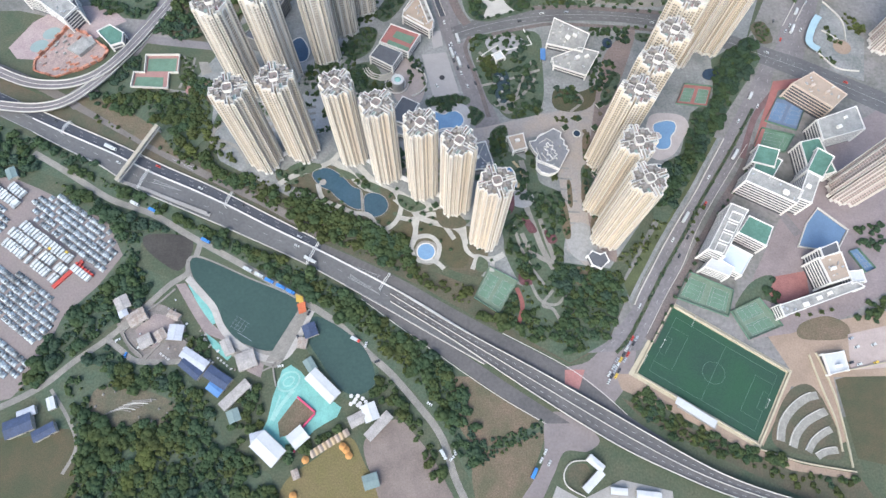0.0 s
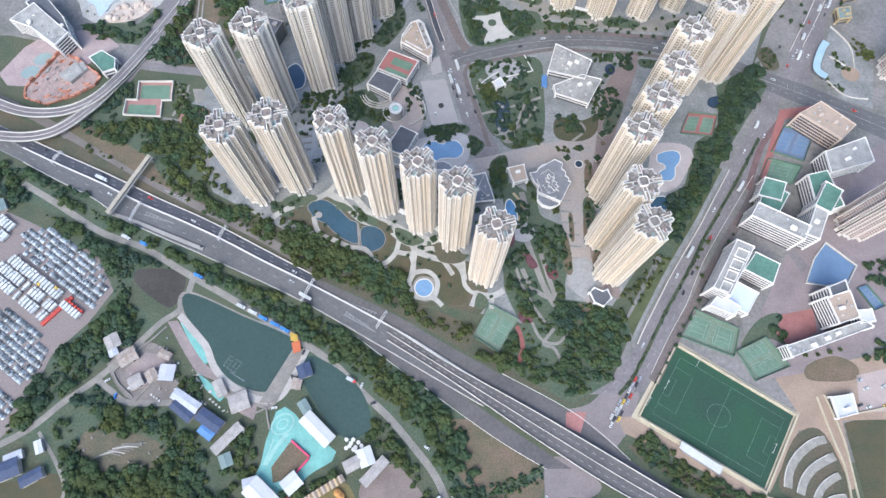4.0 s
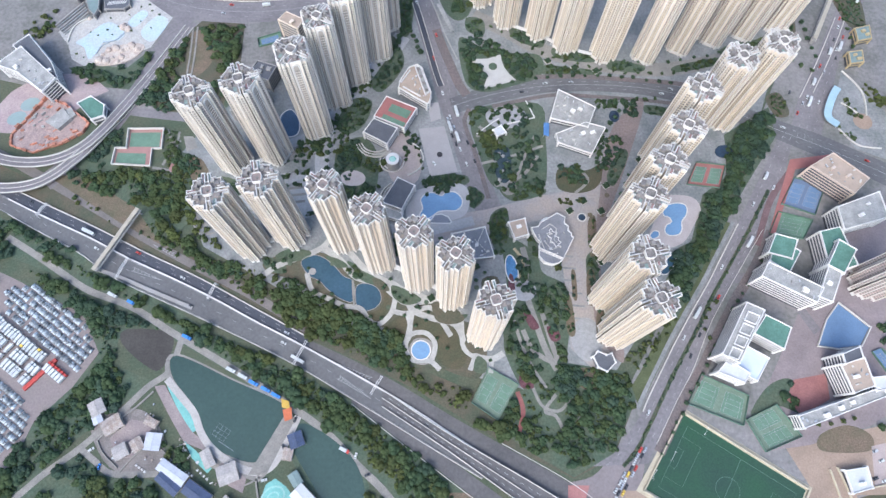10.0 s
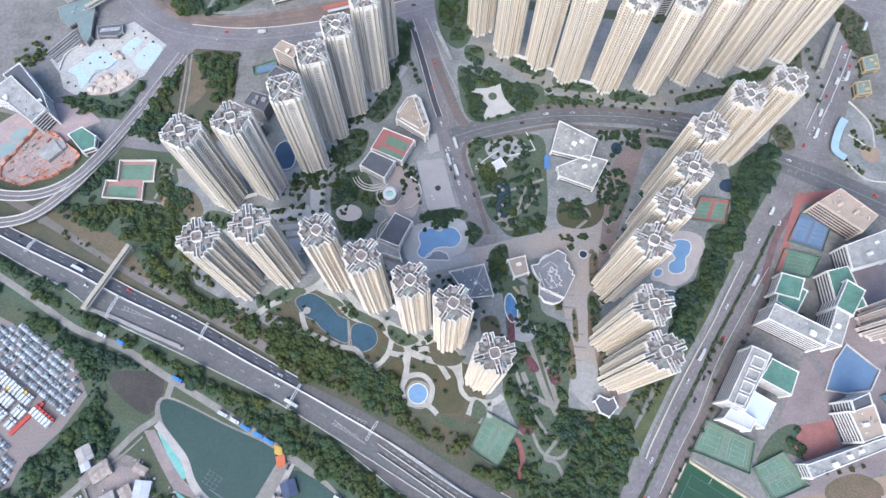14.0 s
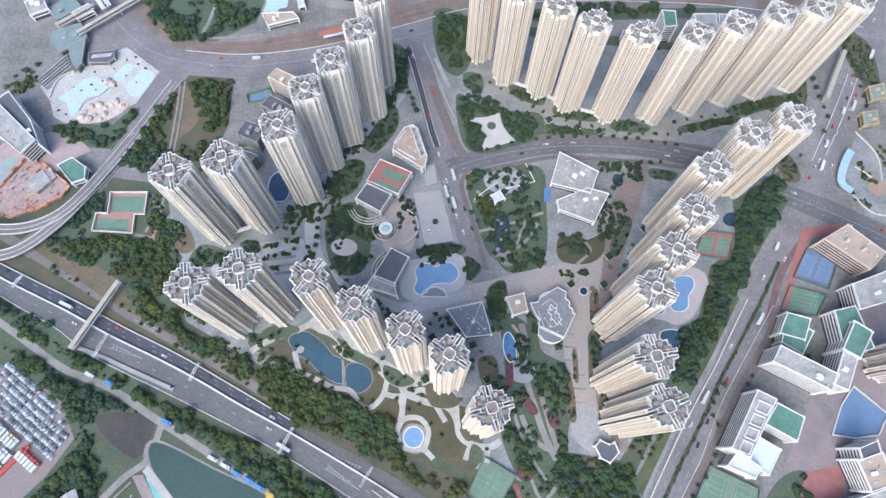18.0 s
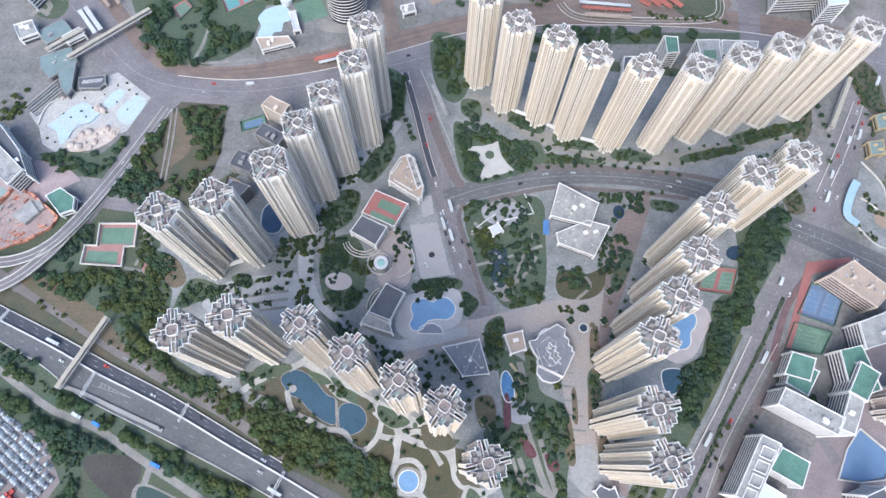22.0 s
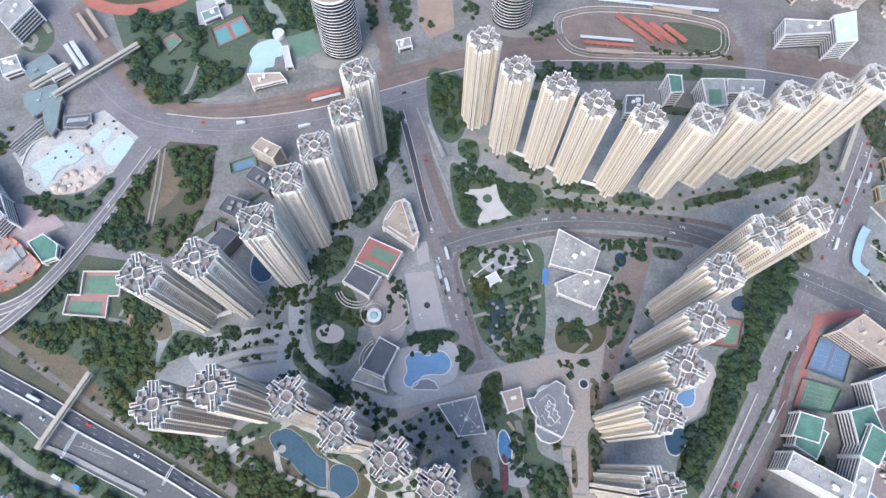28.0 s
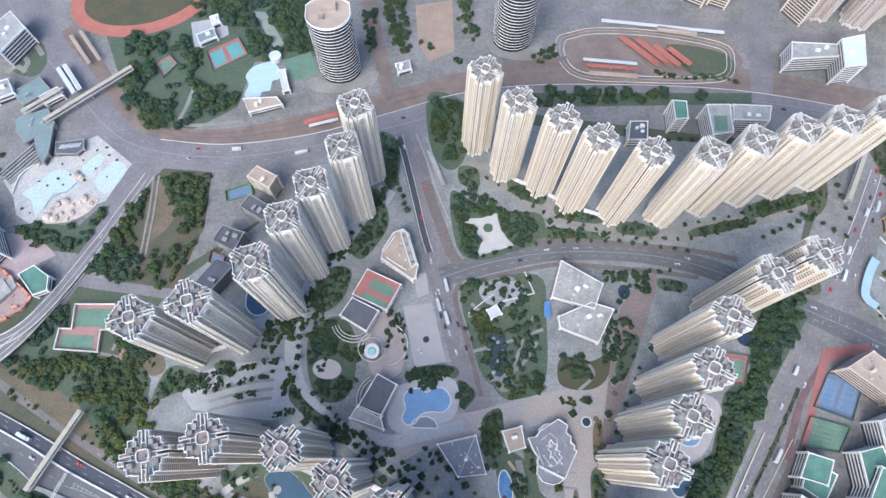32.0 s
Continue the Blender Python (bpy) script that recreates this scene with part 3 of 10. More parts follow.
street("underpass_slot", [(-1, 436), (-8, 459.5), (-17, 497), (-25.5, 529.5), (-31.5, 551)], 5.0, 0.16, ASPHALT_DARK, "dark ramp of a sunken lane")
for s in (-2.8, 2.8):
    line = offset(spline([(-1, 436), (-8, 459.5), (-17, 497), (-25.5, 529.5), (-31.5, 551)], 5), s)
    parapet("wall_ramp", [tuple(q) for q in line[::4]], 0.1, 0.1, PALE_WALL, "low pale wall beside the ramp", 0.5, 1.1)
CROSS_T = [(7, 421.5), (32.5, 432), (66.5, 440.5), (108.5, 446), (171.5, 446), (223, 439.5), (272.5, 422.5), (319.5, 400.5), (356.5, 384.5), (395, 363.5), (451, 333.5)]
CROSS_B = [(12, 404.5), (32.5, 412), (66, 421.5), (107.5, 430), (170, 430.5), (220.5, 422), (264, 405.5), (310, 381.5), (346, 363), (385, 342.5), (438.5, 310.5)]
band("road_cross", CROSS_T, CROSS_B, 0.14, ASPHALT_PALE, "grey asphalt cross road", 60)
street("footway_cross", [(92, 447.5), (120, 448.5), (143.2, 448.2), (192.7, 444.5), (232, 441), (266.1, 434)], 5, 0.26, BRICKWAY, "brown brick footway beside the cross road")
street("footway_cross", [(48.1, 413.4), (82.6, 421.8), (110, 427), (136.9, 426), (190.6, 422), (229.3, 417)], 4, 0.26, BRICKWAY, "brown brick footway beside the cross road")
EN_L = [(328.5, 384.5), (345, 424), (376.5, 478.5), (410.5, 537), (447, 601), (495.5, 678.5)]
EN_R = [(353.5, 374), (376.5, 424.5), (401, 478.5), (436, 537.5), (473.5, 601.5), (526.5, 679.5)]
band("road_east", EN_L, EN_R, 0.13, ASPHALT, "worn asphalt street past the towers")
NO_T = [(-426.5, 751.5), (-374.5, 663), (-332.5, 616), (-294.5, 568), (-252.5, 543), (-192, 539), (-114.5, 551.5), (-36.5, 578.5), (33.5, 602.5), (128, 613.5), (294, 610.5), (436, 584.5), (550, 546.5)]
NO_B = [(-488.5, 704), (-415, 627.5), (-351.5, 573), (-302.5, 533), (-260, 515.5), (-187.5, 512), (-112, 524.5), (-35, 546), (33.5, 569), (126, 588.5), (290, 589.5), (431, 565.5), (543.5, 528)]
band("road_north", NO_T, NO_B, 0.15, ASPHALT, "wide grey asphalt arterial road", 70)
band("tramway_bed", [(-366.5, 677.5), (-320, 623), (-283.5, 578), (-247.5, 558.5), (-194.5, 556), (-117, 575.5), (-37.5, 603), (45, 630.5), (130, 647.5), (298.5, 637.5), (443, 611)], [(-377, 663), (-332.5, 616), (-294.5, 568), (-252.5, 543), (-192, 539), (-114.5, 551.5), (-36.5, 578.5), (33.5, 602.5), (128, 613.5), (294, 610.5), (436, 584.5)], 0.12, BALLAST, "brown ballast bed of the light railway", 70)
bm = bmesh.new()
TR_T = [(-366.5, 677.5), (-320, 623), (-283.5, 578), (-247.5, 558.5), (-194.5, 556), (-117, 575.5), (-37.5, 603), (45, 630.5), (130, 647.5), (298.5, 637.5), (443, 611)]
TR_B = [(-377, 663), (-332.5, 616), (-294.5, 568), (-252.5, 543), (-192, 539), (-114.5, 551.5), (-36.5, 578.5), (33.5, 602.5), (128, 613.5), (294, 610.5), (436, 584.5)]
for k in (0.25, 0.33, 0.55, 0.63):
    wall_along(between(TR_T, TR_B, k, 60), 0.25, 0.1, 0.32, bm)
tagged(link_mesh("tram_rails", bm, mat("rusty_rail", (0.2, 0.15, 0.13), 0.6, 0.2, 0.3, 2, 0.05, metal=0.5)), "rusty steel rails of the light railway", kind="structure")
parapet("kerb_north", [p for p in TR_B[3:]], 0.1, 0.1, PALE_WALL, "pale kerb and fence of the railway", 0.5, 0.7)
# street from the interchange to the arterial, and others round it
street("road_west", [(-356, 328), (-322, 367), (-302, 406), (-287.5, 444.5), (-271, 494), (-260, 520.5)], 19, 0.13, ASPHALT, "worn asphalt street by the water park")
street("road_west", [(-396, 427), (-334.5, 413), (-289.5, 404), (-236.5, 397.5), (-202.5, 393)], 9, 0.145, ASPHALT, "narrow asphalt street")
street("road_side", [(310, 195.5), (284, 237.5), (249, 241.5), (233, 228)], 8, 0.135, ASPHALT, "short asphalt side street")
street("road_far", [(318, 591.5), (326.5, 652.5), (337.5, 725.5), (356, 823.5)], 22, 0.16, ASPHALT, "wide grey asphalt street")
street("road_far", [(-81.5, 777.5), (-64, 685.5), (-49.5, 622.5), (-42, 583.5)], 14, 0.13, BALLAST, "brown paved way")
street("road_far", [(64, 734), (127.5, 701.5), (192, 699.5), (330, 684.5), (408.5, 672)], 14, 0.14, ASPHALT, "grey street beyond the depot")
sheet("pavement_plaza", [(-31, 283.5), (-3.5, 298), (38.5, 304.5), (91, 319), (115.5, 324), (132, 322), (157, 382), (184.5, 421.5), (194.5, 421.5), (173.5, 371.5), (152, 329.5), (136, 290.5), (127.5, 244.5), (129, 210), (139, 178), (124.5, 162), (105, 181.5), (104.5, 235.5), (102.5, 276), (109, 299.5), (38, 284.5), (-3.5, 274.5), (-30.5, 260.5)], 0.16, mat("plaza_paving", (0.25, 0.236, 0.236), 0.88, 0.2, 0.06, 0.6, 0.1, second=(0.29, 0.25, 0.225)), "grey and pink patterned estate paving", False)
sheet("pavement_pink", [(157, 382), (183.5, 415.5), (193.5, 413), (165, 340), (143, 285.5), (135.5, 236), (146.5, 210.5), (146.5, 170), (128, 198), (128.5, 258), (138, 300)], 0.2, PAVING_PINK, "orange-pink brick paving along the towers")
ESTATE = mat("estate_street_paving", (0.33, 0.33, 0.33), 0.85, 0.18, 0.04, 0.5, 0.1, second=(0.265, 0.27, 0.275))
street("footway_estate", [(-105.5, 389), (-83, 429), (-54.5, 471), (-39.5, 496.5)], 17, 0.17, ESTATE, "grey paved estate street lined with trees")
street("footway_estate", [(-105.5, 389), (-110, 357), (-104.5, 326), (-88.5, 304.5), (-59, 283.5), (-30.5, 265), (-3, 252)], 13, 0.176, ESTATE, "grey paved estate street lined with trees")
street("footway_estate", [(-61.2, 292.7), (-29.4, 281.4), (1.5, 287.0), (28.2, 293.9)], 9, 0.185, ESTATE, "grey paved estate street past the pool terrace")
street("footway_estate", [(-105, 383.5), (-124, 378), (-147.5, 367)], 10, 0.182, ESTATE, "grey paved estate street")
street("footway_north", [(31, 523.5), (68.5, 501.5), (100, 480), (162.5, 461.5), (225.5, 458.5), (298, 477), (358, 503.5)], 16, 0.17, PATHS, "pale paved promenade in front of the towers")
bm = bmesh.new()
for left, right, z, ks in ((EAST_L, EAST_R, 0.15, (0.25, 0.8)), (MID_L, MID_R, 0.16, (0.33, 0.66)), (CROSS_T, CROSS_B, 0.17, (0.25, 0.75)), (NO_T, NO_B, 0.18, (0.28, 0.72)), (EN_L, EN_R, 0.16, (0.25, 0.5, 0.75))):
    for k in ks:
        dashes(between(left, right, k), z, 4, 8, 0.25, bm)
wall_along(between(CROSS_T, CROSS_B, 0.5), 0.3, 0.1, 0.18, bm)
wall_along(between(NO_T, NO_B, 0.5), 0.3, 0.1, 0.19, bm)
tagged(link_mesh("lane_lines_streets", bm, LINE), "white broken lane lines of the streets", kind="structure")

# ---- interchange loops ----
for pts, z, w in (([(-462, 381.5), (-423.5, 360), (-388.5, 347), (-351.5, 348), (-323, 365.5), (-302.5, 399.5), (-278.5, 453), (-252.5, 511)], 6, 9), ([(-446, 328), (-413.5, 322.5), (-381.5, 320), (-354.5, 327), (-330.5, 349.5), (-312.5, 380.5), (-294.5, 415), (-278, 449.5)], 5.85, 9)):
    line = resample(spline(pts, 6), 50)
    fall = [max(0.25, z - max(0, i - 26) * 0.42) - z for i in range(50)]
    deck = band("flyover_deck", offset(line, w / 2), offset(line, -w / 2), z, ASPHALT, "curved grey flyover deck that comes down to the street", 50, depth=1.2)
    for i, v in enumerate(deck.data.vertices):
        v.co.z += fall[i // 4]
    for s in (-w / 2, w / 2, 0):
        rail = parapet("parapet_flyover", [tuple(q) for q in offset(line, s)[::3]], z, z, PALE_WALL, "pale parapet of the flyover", 0.7 if s else 0.4, 1.1 if s else 0.5)
        for i, v in enumerate(rail.data.vertices):
            v.co.z += fall[i // 4]
    for k in range(6, 32, 7):
        bm = bmesh.new()
        bmesh.ops.create_cone(bm, segments=12, radius1=1.1, radius2=1.1, depth=z - 1.2, cap_ends=True, matrix=pose(*line[k], (z - 1.2) / 2))
        tagged(link_mesh("flyover_pier", bm, CONCRETE), "round concrete pier under the flyover", kind="structure")

# ---- village side: tracks, ponds, yards ----
TRACK = mat("pale_track", (0.24, 0.225, 0.205), 0.92, 0.25, 0.07, 0.8, 0.1, second=(0.17, 0.163, 0.15))
street("track", [(-374.5, 276), (-345, 259), (-321.5, 244.5), (-293.5, 228), (-256, 214.5), (-218.5, 193), (-166.5, 164.5), (-116.5, 135), (-87.5, 116), (-63, 93), (-44.5, 77), (-26.5, 57.5), (-8.5, 36), (0, 20), (6, 0), (20, -29)], 5.5, 0.14, TRACK, "pale concrete track", 70)
street("track", [(-210.5, 186.5), (-216, 162), (-230.5, 150), (-250, 128), (-273, 104.5), (-296, 86), (-314, 69), (-336.5, 55.5), (-367, 42)], 5.0, 0.15, TRACK, "pale concrete track")
street("track", [(-273, 104.5), (-260, 95.5), (-244.5, 86.5), (-211, 86.5)], 4.5, 0.15, TRACK, "pale concrete track")
street("track", [(-308.5, 65), (-290.5, 43.5), (-279.5, 23), (-285.5, 3.5)], 2.6, 0.15, TRACK, "narrow concrete path")
sheet("pond_bank", [(-214, 176.5), (-165.5, 157), (-116.5, 133.5), (-124, 103.5), (-137.5, 91.5), (-157.5, 93.5), (-179.5, 105.5), (-195.5, 133.5), (-217.5, 157)], 0.13, TRACK, "pale concrete pond bank")
sheet("water_pond", [(-212, 174.5), (-165.5, 155.5), (-117.5, 132.5), (-127, 104.5), (-138.5, 95), (-155, 97.5), (-176.5, 109), (-192, 135), (-213, 158.5)], 0.17, POND, "dark green still pond water")
sheet("pond_bank", [(-109, 129), (-68.5, 104), (-52.5, 72.5), (-64, 56), (-85, 60.5), (-104, 84), (-118, 109)], 0.12, UNDER, "weedy pond bank")
sheet("water_pond", [(-105.5, 123), (-69, 100.5), (-56, 72.5), (-66.5, 60.5), (-82.5, 64), (-100, 86), (-113.5, 108)], 0.17, POND, "dark green still pond water")
sheet("water_pond", [(-256.5, 195.5), (-223.5, 194), (-216, 182.5), (-223.5, 163), (-238.5, 168.5), (-258, 184.5)], 0.1, mat("drained_pond", (0.055, 0.05, 0.045), 0.6, 0.3, 0.05, 0.6, 0.1), "dark brown drained pond")
sheet("yard_turquoise", [(-130, 79.5), (-123.5, 83.5), (-115, 78), (-106.5, 68.5), (-81.5, 50.5), (-84.5, 43.5), (-94.5, 38), (-101.5, 33.5), (-107.5, 27), (-115.5, 17.5), (-124.5, 16), (-129.5, 22.5), (-141.5, 32), (-137.5, 42), (-135.5, 58)], 0.16, TURQ, "turquoise painted yard floor", False)
PALE_TURQ = mat("pale_turquoise", (0.26, 0.44, 0.41), 0.7, 0.2, 0.1, 0.8, 0.05)
cx, cy = -124, 70.5
for r, ry, m, z in ((9.5, 7.5, PALE_TURQ, 0.3), (8.2, 6.2, TURQ, 0.34), (5.0, 3.6, PALE_TURQ, 0.4), (4.0, 2.7, TURQ, 0.44)):
    sheet("pool_ring", disc(cx, cy, r, 28, ry, 35), z, m, "rounded turquoise pool basin ring", False)
street("yard_path", [(-119.5, 64), (-127.5, 53.5), (-134, 41)], 3.0, 0.2, PALE_TURQ, "pale turquoise strip across the yard", 12)
street("yard_path", [(-129.5, 60), (-132.5, 49.5), (-135.5, 41)], 1.4, 0.21, PALE_TURQ, "pale turquoise strip across the yard", 12)
sheet("yard_turquoise", [(-215.5, 150.5), (-207.5, 146), (-197.5, 136.5), (-190, 128), (-187, 118), (-190, 116), (-197.5, 124.5), (-205.5, 135)], 0.16, TURQ, "turquoise painted terrace beside the pond", False)
sheet("yard_turquoise", [(-195.5, 110), (-185.5, 103), (-171.5, 90.5), (-174.5, 87), (-187.5, 97.5)], 0.17, TURQ, "turquoise painted terrace beside the pond", False)
MAUVE = mat("mauve_concrete", (0.2, 0.165, 0.165), 0.92, 0.25, 0.08, 0.9, 0.1, second=(0.26, 0.22, 0.21))
sheet("yard_mauve", [(-225.5, 150.5), (-217.5, 151.5), (-205.5, 135), (-197.5, 124.5), (-189, 115.5), (-174, 104.5), (-179.5, 103), (-195.5, 109), (-208, 125.5)], 0.15, MAUVE, "mauve concrete strip behind the pond terrace", False)
sheet("yard_mauve", [(-169, 90.5), (-163, 95.5), (-145, 83.5), (-146.5, 73.5), (-157.5, 78.5)], 0.18, MAUVE, "mauve concrete platform beside the pond", False)
street("pond_walk", [(-216.5, 156), (-203.5, 143), (-191, 130), (-183.5, 115.5), (-172.5, 103.5), (-156, 93), (-140, 88), (-127.5, 91.5), (-119.5, 105.5), (-110.5, 128)], 5.5, 0.2, mat("pale_pond_walk", (0.38, 0.36, 0.34), 0.9, 0.18, 0.08, 0.9, 0.1), "broad pale walk round the pond", 40)
sheet("yard_brown", [(-117, 57.5), (-100.5, 48), (-114.5, 32.5), (-127, 28.5), (-129.5, 39.5)], 0.2, SOIL, "brown earth yard inside a low fence", False)
sheet("yard_concrete", [(-270, 123.5), (-251, 133), (-227.5, 130.5), (-210, 109), (-215.5, 86.5), (-248, 91)], 0.1, mat("yard_grey", (0.2, 0.18, 0.17), 0.95, 0.3, 0.08, 0.9, 0.15), "dark grey yard between huts")
sheet("pier_concrete", [(-120.5, 130), (-112, 127), (-130.5, 86), (-144, 86)], 0.22, TRACK, "pale concrete causeway between two ponds", False)
sheet("yard_concrete", [(-183.5, 108), (-175, 101.5), (-156, 91.5), (-135.5, 93.5), (-130.5, 86), (-135.5, 81), (-147.5, 84), (-159.5, 86.5), (-174, 91.5)], 0.14, TRACK, "pale concrete waterside walk", False)
LOT = mat("lot_pinkish", (0.205, 0.172, 0.168), 0.92, 0.2, 0.05, 0.6, 0.1, second=(0.195, 0.168, 0.16))
sheet("lot_vehicles", [(-480.5, 258.5), (-399.5, 256), (-360, 239), (-294, 208), (-274.5, 176.5), (-289, 150), (-313, 122.5), (-324, 77), (-337.5, 58.5), (-425, 36)], 0.14, LOT, "pinkish concrete vehicle storage yard", False)

# ---- sports ground ----
sheet("pitch_surround", [(188.5, 136), (278, 77.5), (239.5, 18.5), (145.5, 75.5)], 0.15, mat("cream_surround", (0.42, 0.375, 0.28), 0.9, 0.15, 0.1, 1, 0.05), "cream path round the football pitch", False)
sheet("pitch_turf", [(188.5, 130.5), (272.5, 76), (239, 24), (153, 76.5)], 0.2, TURF, "dark green artificial football turf", False)
BEIGE = mat("beige_paving", (0.29, 0.22, 0.17), 0.9, 0.18, 0.06, 0.8, 0.08)
sheet("plaza_beige", [(135.5, 75.5), (145.5, 75.5), (184, 52.5), (239.5, 18.5), (270, 7.5), (309.5, 1), (306.5, -3.5), (260.5, 3.5), (217, 24), (172.5, 48), (138.5, 63.5)], 0.12, BEIGE, "beige paved walkway below the pitch", False)
sheet("plaza_beige", [(263, 108), (284.5, 111.5), (384.5, 129.5), (367.5, 73.5), (310, 72.5), (309, 24.5), (299, 20.5), (292, 62.5), (274.5, 65.5), (256, 39.5), (242.5, 20.5), (241, 25), (276.5, 78.5)], 0.125, BEIGE, "beige paved plaza beside the pitch", False)
sheet("lawn", [(273.5, 63), (294, 62.5), (304, 14.5), (280, 13), (253, 20.5), (254.5, 37)], 0.14, SHADEGRASS, "grass bank of the amphitheatre")
sheet("lawn", [(292.5, 115), (315.5, 122.5), (332.5, 115), (327.5, 103.5), (292, 103.5)], 0.15, SOIL, "brown garden bed")
sheet("carpark", [(330.5, 107), (380.5, 117.5), (370, 81), (325.5, 78)], 0.18, mat("carpark_pinkish", (0.36, 0.3, 0.28), 0.9, 0.15, 0.1, 1, 0.05), "pinkish paved car park", False)
KEEP_CLEAR += [[(188.5, 136), (278, 77.5), (239.5, 18.5), (145.5, 75.5)]]


def arc_line(cx, cy, r, a0, a1, n=16):
    return [(cx + r * math.cos(radians(a0 + (a1 - a0) * i / (n - 1))), cy + r * math.sin(radians(a0 + (a1 - a0) * i / (n - 1)))) for i in range(n)]


# pitch markings
PA, PB, PC, PD = (np.array(q) for q in [(188.5, 130.5), (272.5, 76), (239, 24), (153, 76.5)])


def on_pitch(u, v):
    return tuple((PA * (1 - u) + PB * u) * (1 - v) + (PD * (1 - u) + PC * u) * v)


bm = bmesh.new()
for loop in (((0.07, 0.1), (0.95, 0.1), (0.95, 0.9), (0.07, 0.9), (0.07, 0.1)), ((0.51, 0.1), (0.51, 0.9)), ((0.07, 0.24), (0.22, 0.24), (0.22, 0.76), (0.07, 0.76)), ((0.95, 0.24), (0.8, 0.24), (0.8, 0.76), (0.95, 0.76)),
             ((0.07, 0.38), (0.12, 0.38), (0.12, 0.62), (0.07, 0.62)), ((0.95, 0.38), (0.9, 0.38), (0.9, 0.62), (0.95, 0.62)),
             [(0.51 + 0.09 * math.cos(a / 12 * math.pi), 0.5 + 0.14 * math.sin(a / 12 * math.pi)) for a in range(25)]):
    wall_along([on_pitch(*q) for q in loop], 0.22, 0.1, 0.22, bm, smooth=0)
tagged(link_mesh("pitch_lines", bm, mat("pitch_line", (0.12, 0.2, 0.16), 0.8, 0.2, 0.2, 1, 0)), "pale football pitch lines on the turf", kind="structure")


def court(name, quad, base, inner, z, label, nets=1, runs=0.16):
    """A hard court: surround, inner playing field, lines."""
    q = [np.array(c) for c in quad]
    at = lambda u, v: tuple((q[0] * (1 - u) + q[1] * u) * (1 - v) + (q[3] * (1 - u) + q[2] * u) * v)
    ob = tagged(link_mesh(name, prism(quad, 0, z), base), label, kind="structure")
    for k in range(nets):
        u0, u1 = k / nets + runs * 0.8 / nets, (k + 1) / nets - runs * 0.8 / nets
        part("playing_field", prism([at(u0, runs), at(u1, runs), at(u1, 1 - runs), at(u0, 1 - runs)], z, z + 0.02), inner, ob)
        bm = bmesh.new()
        for loop in (((0, 0), (1, 0), (1, 1), (0, 1), (0, 0)), ((0, 0.5), (1, 0.5)), ((0.15, 0), (0.15, 1)), ((0.85, 0), (0.85, 1)), ((0.15, 0.27), (0.85, 0.27)), ((0.15, 0.73), (0.85, 0.73))):
            wall_along([at(u0 + (u1 - u0) * a, runs + (1 - 2 * runs) * b) for a, b in loop], 0.16, z, z + 0.04, bm, smooth=0)
        part("court_lines", bm, LINE, ob)
    bm = rim(quad, 0.15, 0, z + 2.2)
    part("fence", bm, mat("green_mesh_fence", (0.12, 0.2, 0.15), 0.8, 0.2, 0.3, 2, 0), ob)
    return ob


court("tennis_court", [(37.5, 166), (61.5, 152.5), (44, 125), (23.5, 138.5)], mat("court_pale_green", (0.15, 0.2, 0.15), 0.85, 0.22, 0.1, 1, 0.03), COURT_GREEN, 0.25, "pale green double tennis court", 2)
court("school_court", [(207.5, 161), (242.5, 144.5), (234, 121.5), (193, 138)], mat("court_pale_green", (0.16, 0.27, 0.18)), COURT_GREEN, 0.25, "green school ball court", 2)
court("school_court", [(263, 138), (278, 114), (247.5, 102.5), (237, 126.5)], mat("court_pale_green", (0.16, 0.27, 0.18)), COURT_GREEN, 0.25, "green school ball court with a reddish border", 2)
court("school_court", [(321.5, 338), (349, 332), (332, 301), (304, 311.5)], mat("slate_blue", (0.12, 0.16, 0.24), 0.85, 0.1, 0.1, 1, 0.02), COURT_BLUE, 0.25, "blue school ball courts", 2)
court("school_court", [(299.5, 304), (329, 296), (316, 277.5), (287, 282.5)], COURT_GREEN, COURT_GREEN, 0.25, "green school ball court", 1)
court("estate_court", [(234, 353.5), (260.5, 350.5), (251.5, 327), (222, 330.5)], COURT_RED, COURT_GREEN, 0.25, "red and green estate tennis court among trees", 2)
sheet("running_strip", [(287, 282.5), (322.5, 357.5), (361, 363), (364, 355.5), (325, 347), (293, 282.5)], 0.3, COURT_RED, "dark red running strip beside the courts", False)
L_COURT = [(-292, 385), (-258.5, 385.5), (-257, 363.5), (-265.5, 363), (-264, 345), (-300, 347), (-300, 364.5), (-290, 364.5)]
# the yard's red is greyed for haze as well
lc = tagged(link_mesh("left_court", prism(L_COURT, 0, 0.3), mat("faded_red", (0.3, 0.17, 0.155), 0.85, 0.15, 0.1, 1, 0.03)), "faded red yard with green ball courts in one L-shaped wall", kind="structure")
part("wall", rim(L_COURT, 0.9, 0, 2.6), PALE_WALL, lc, "pale wall round the courts")
part("playing_field", prism([(-289, 381), (-261.5, 381.5), (-260.5, 366), (-288, 366)], 0.3, 0.33), COURT_GREEN, lc)
part("playing_field", prism([(-297, 359.5), (-271, 359), (-270, 347.5), (-297.5, 349.5)], 0.3, 0.33), COURT_GREEN, lc)
part("court_strip", prism([(-289, 365.5), (-271, 365.5), (-271, 359.5), (-289, 360)], 0.3, 0.35), mat("faded_red", (0.3, 0.18, 0.17), 0.85, 0.15, 0.1, 1, 0.03), lc, "faded red strip between the courts")
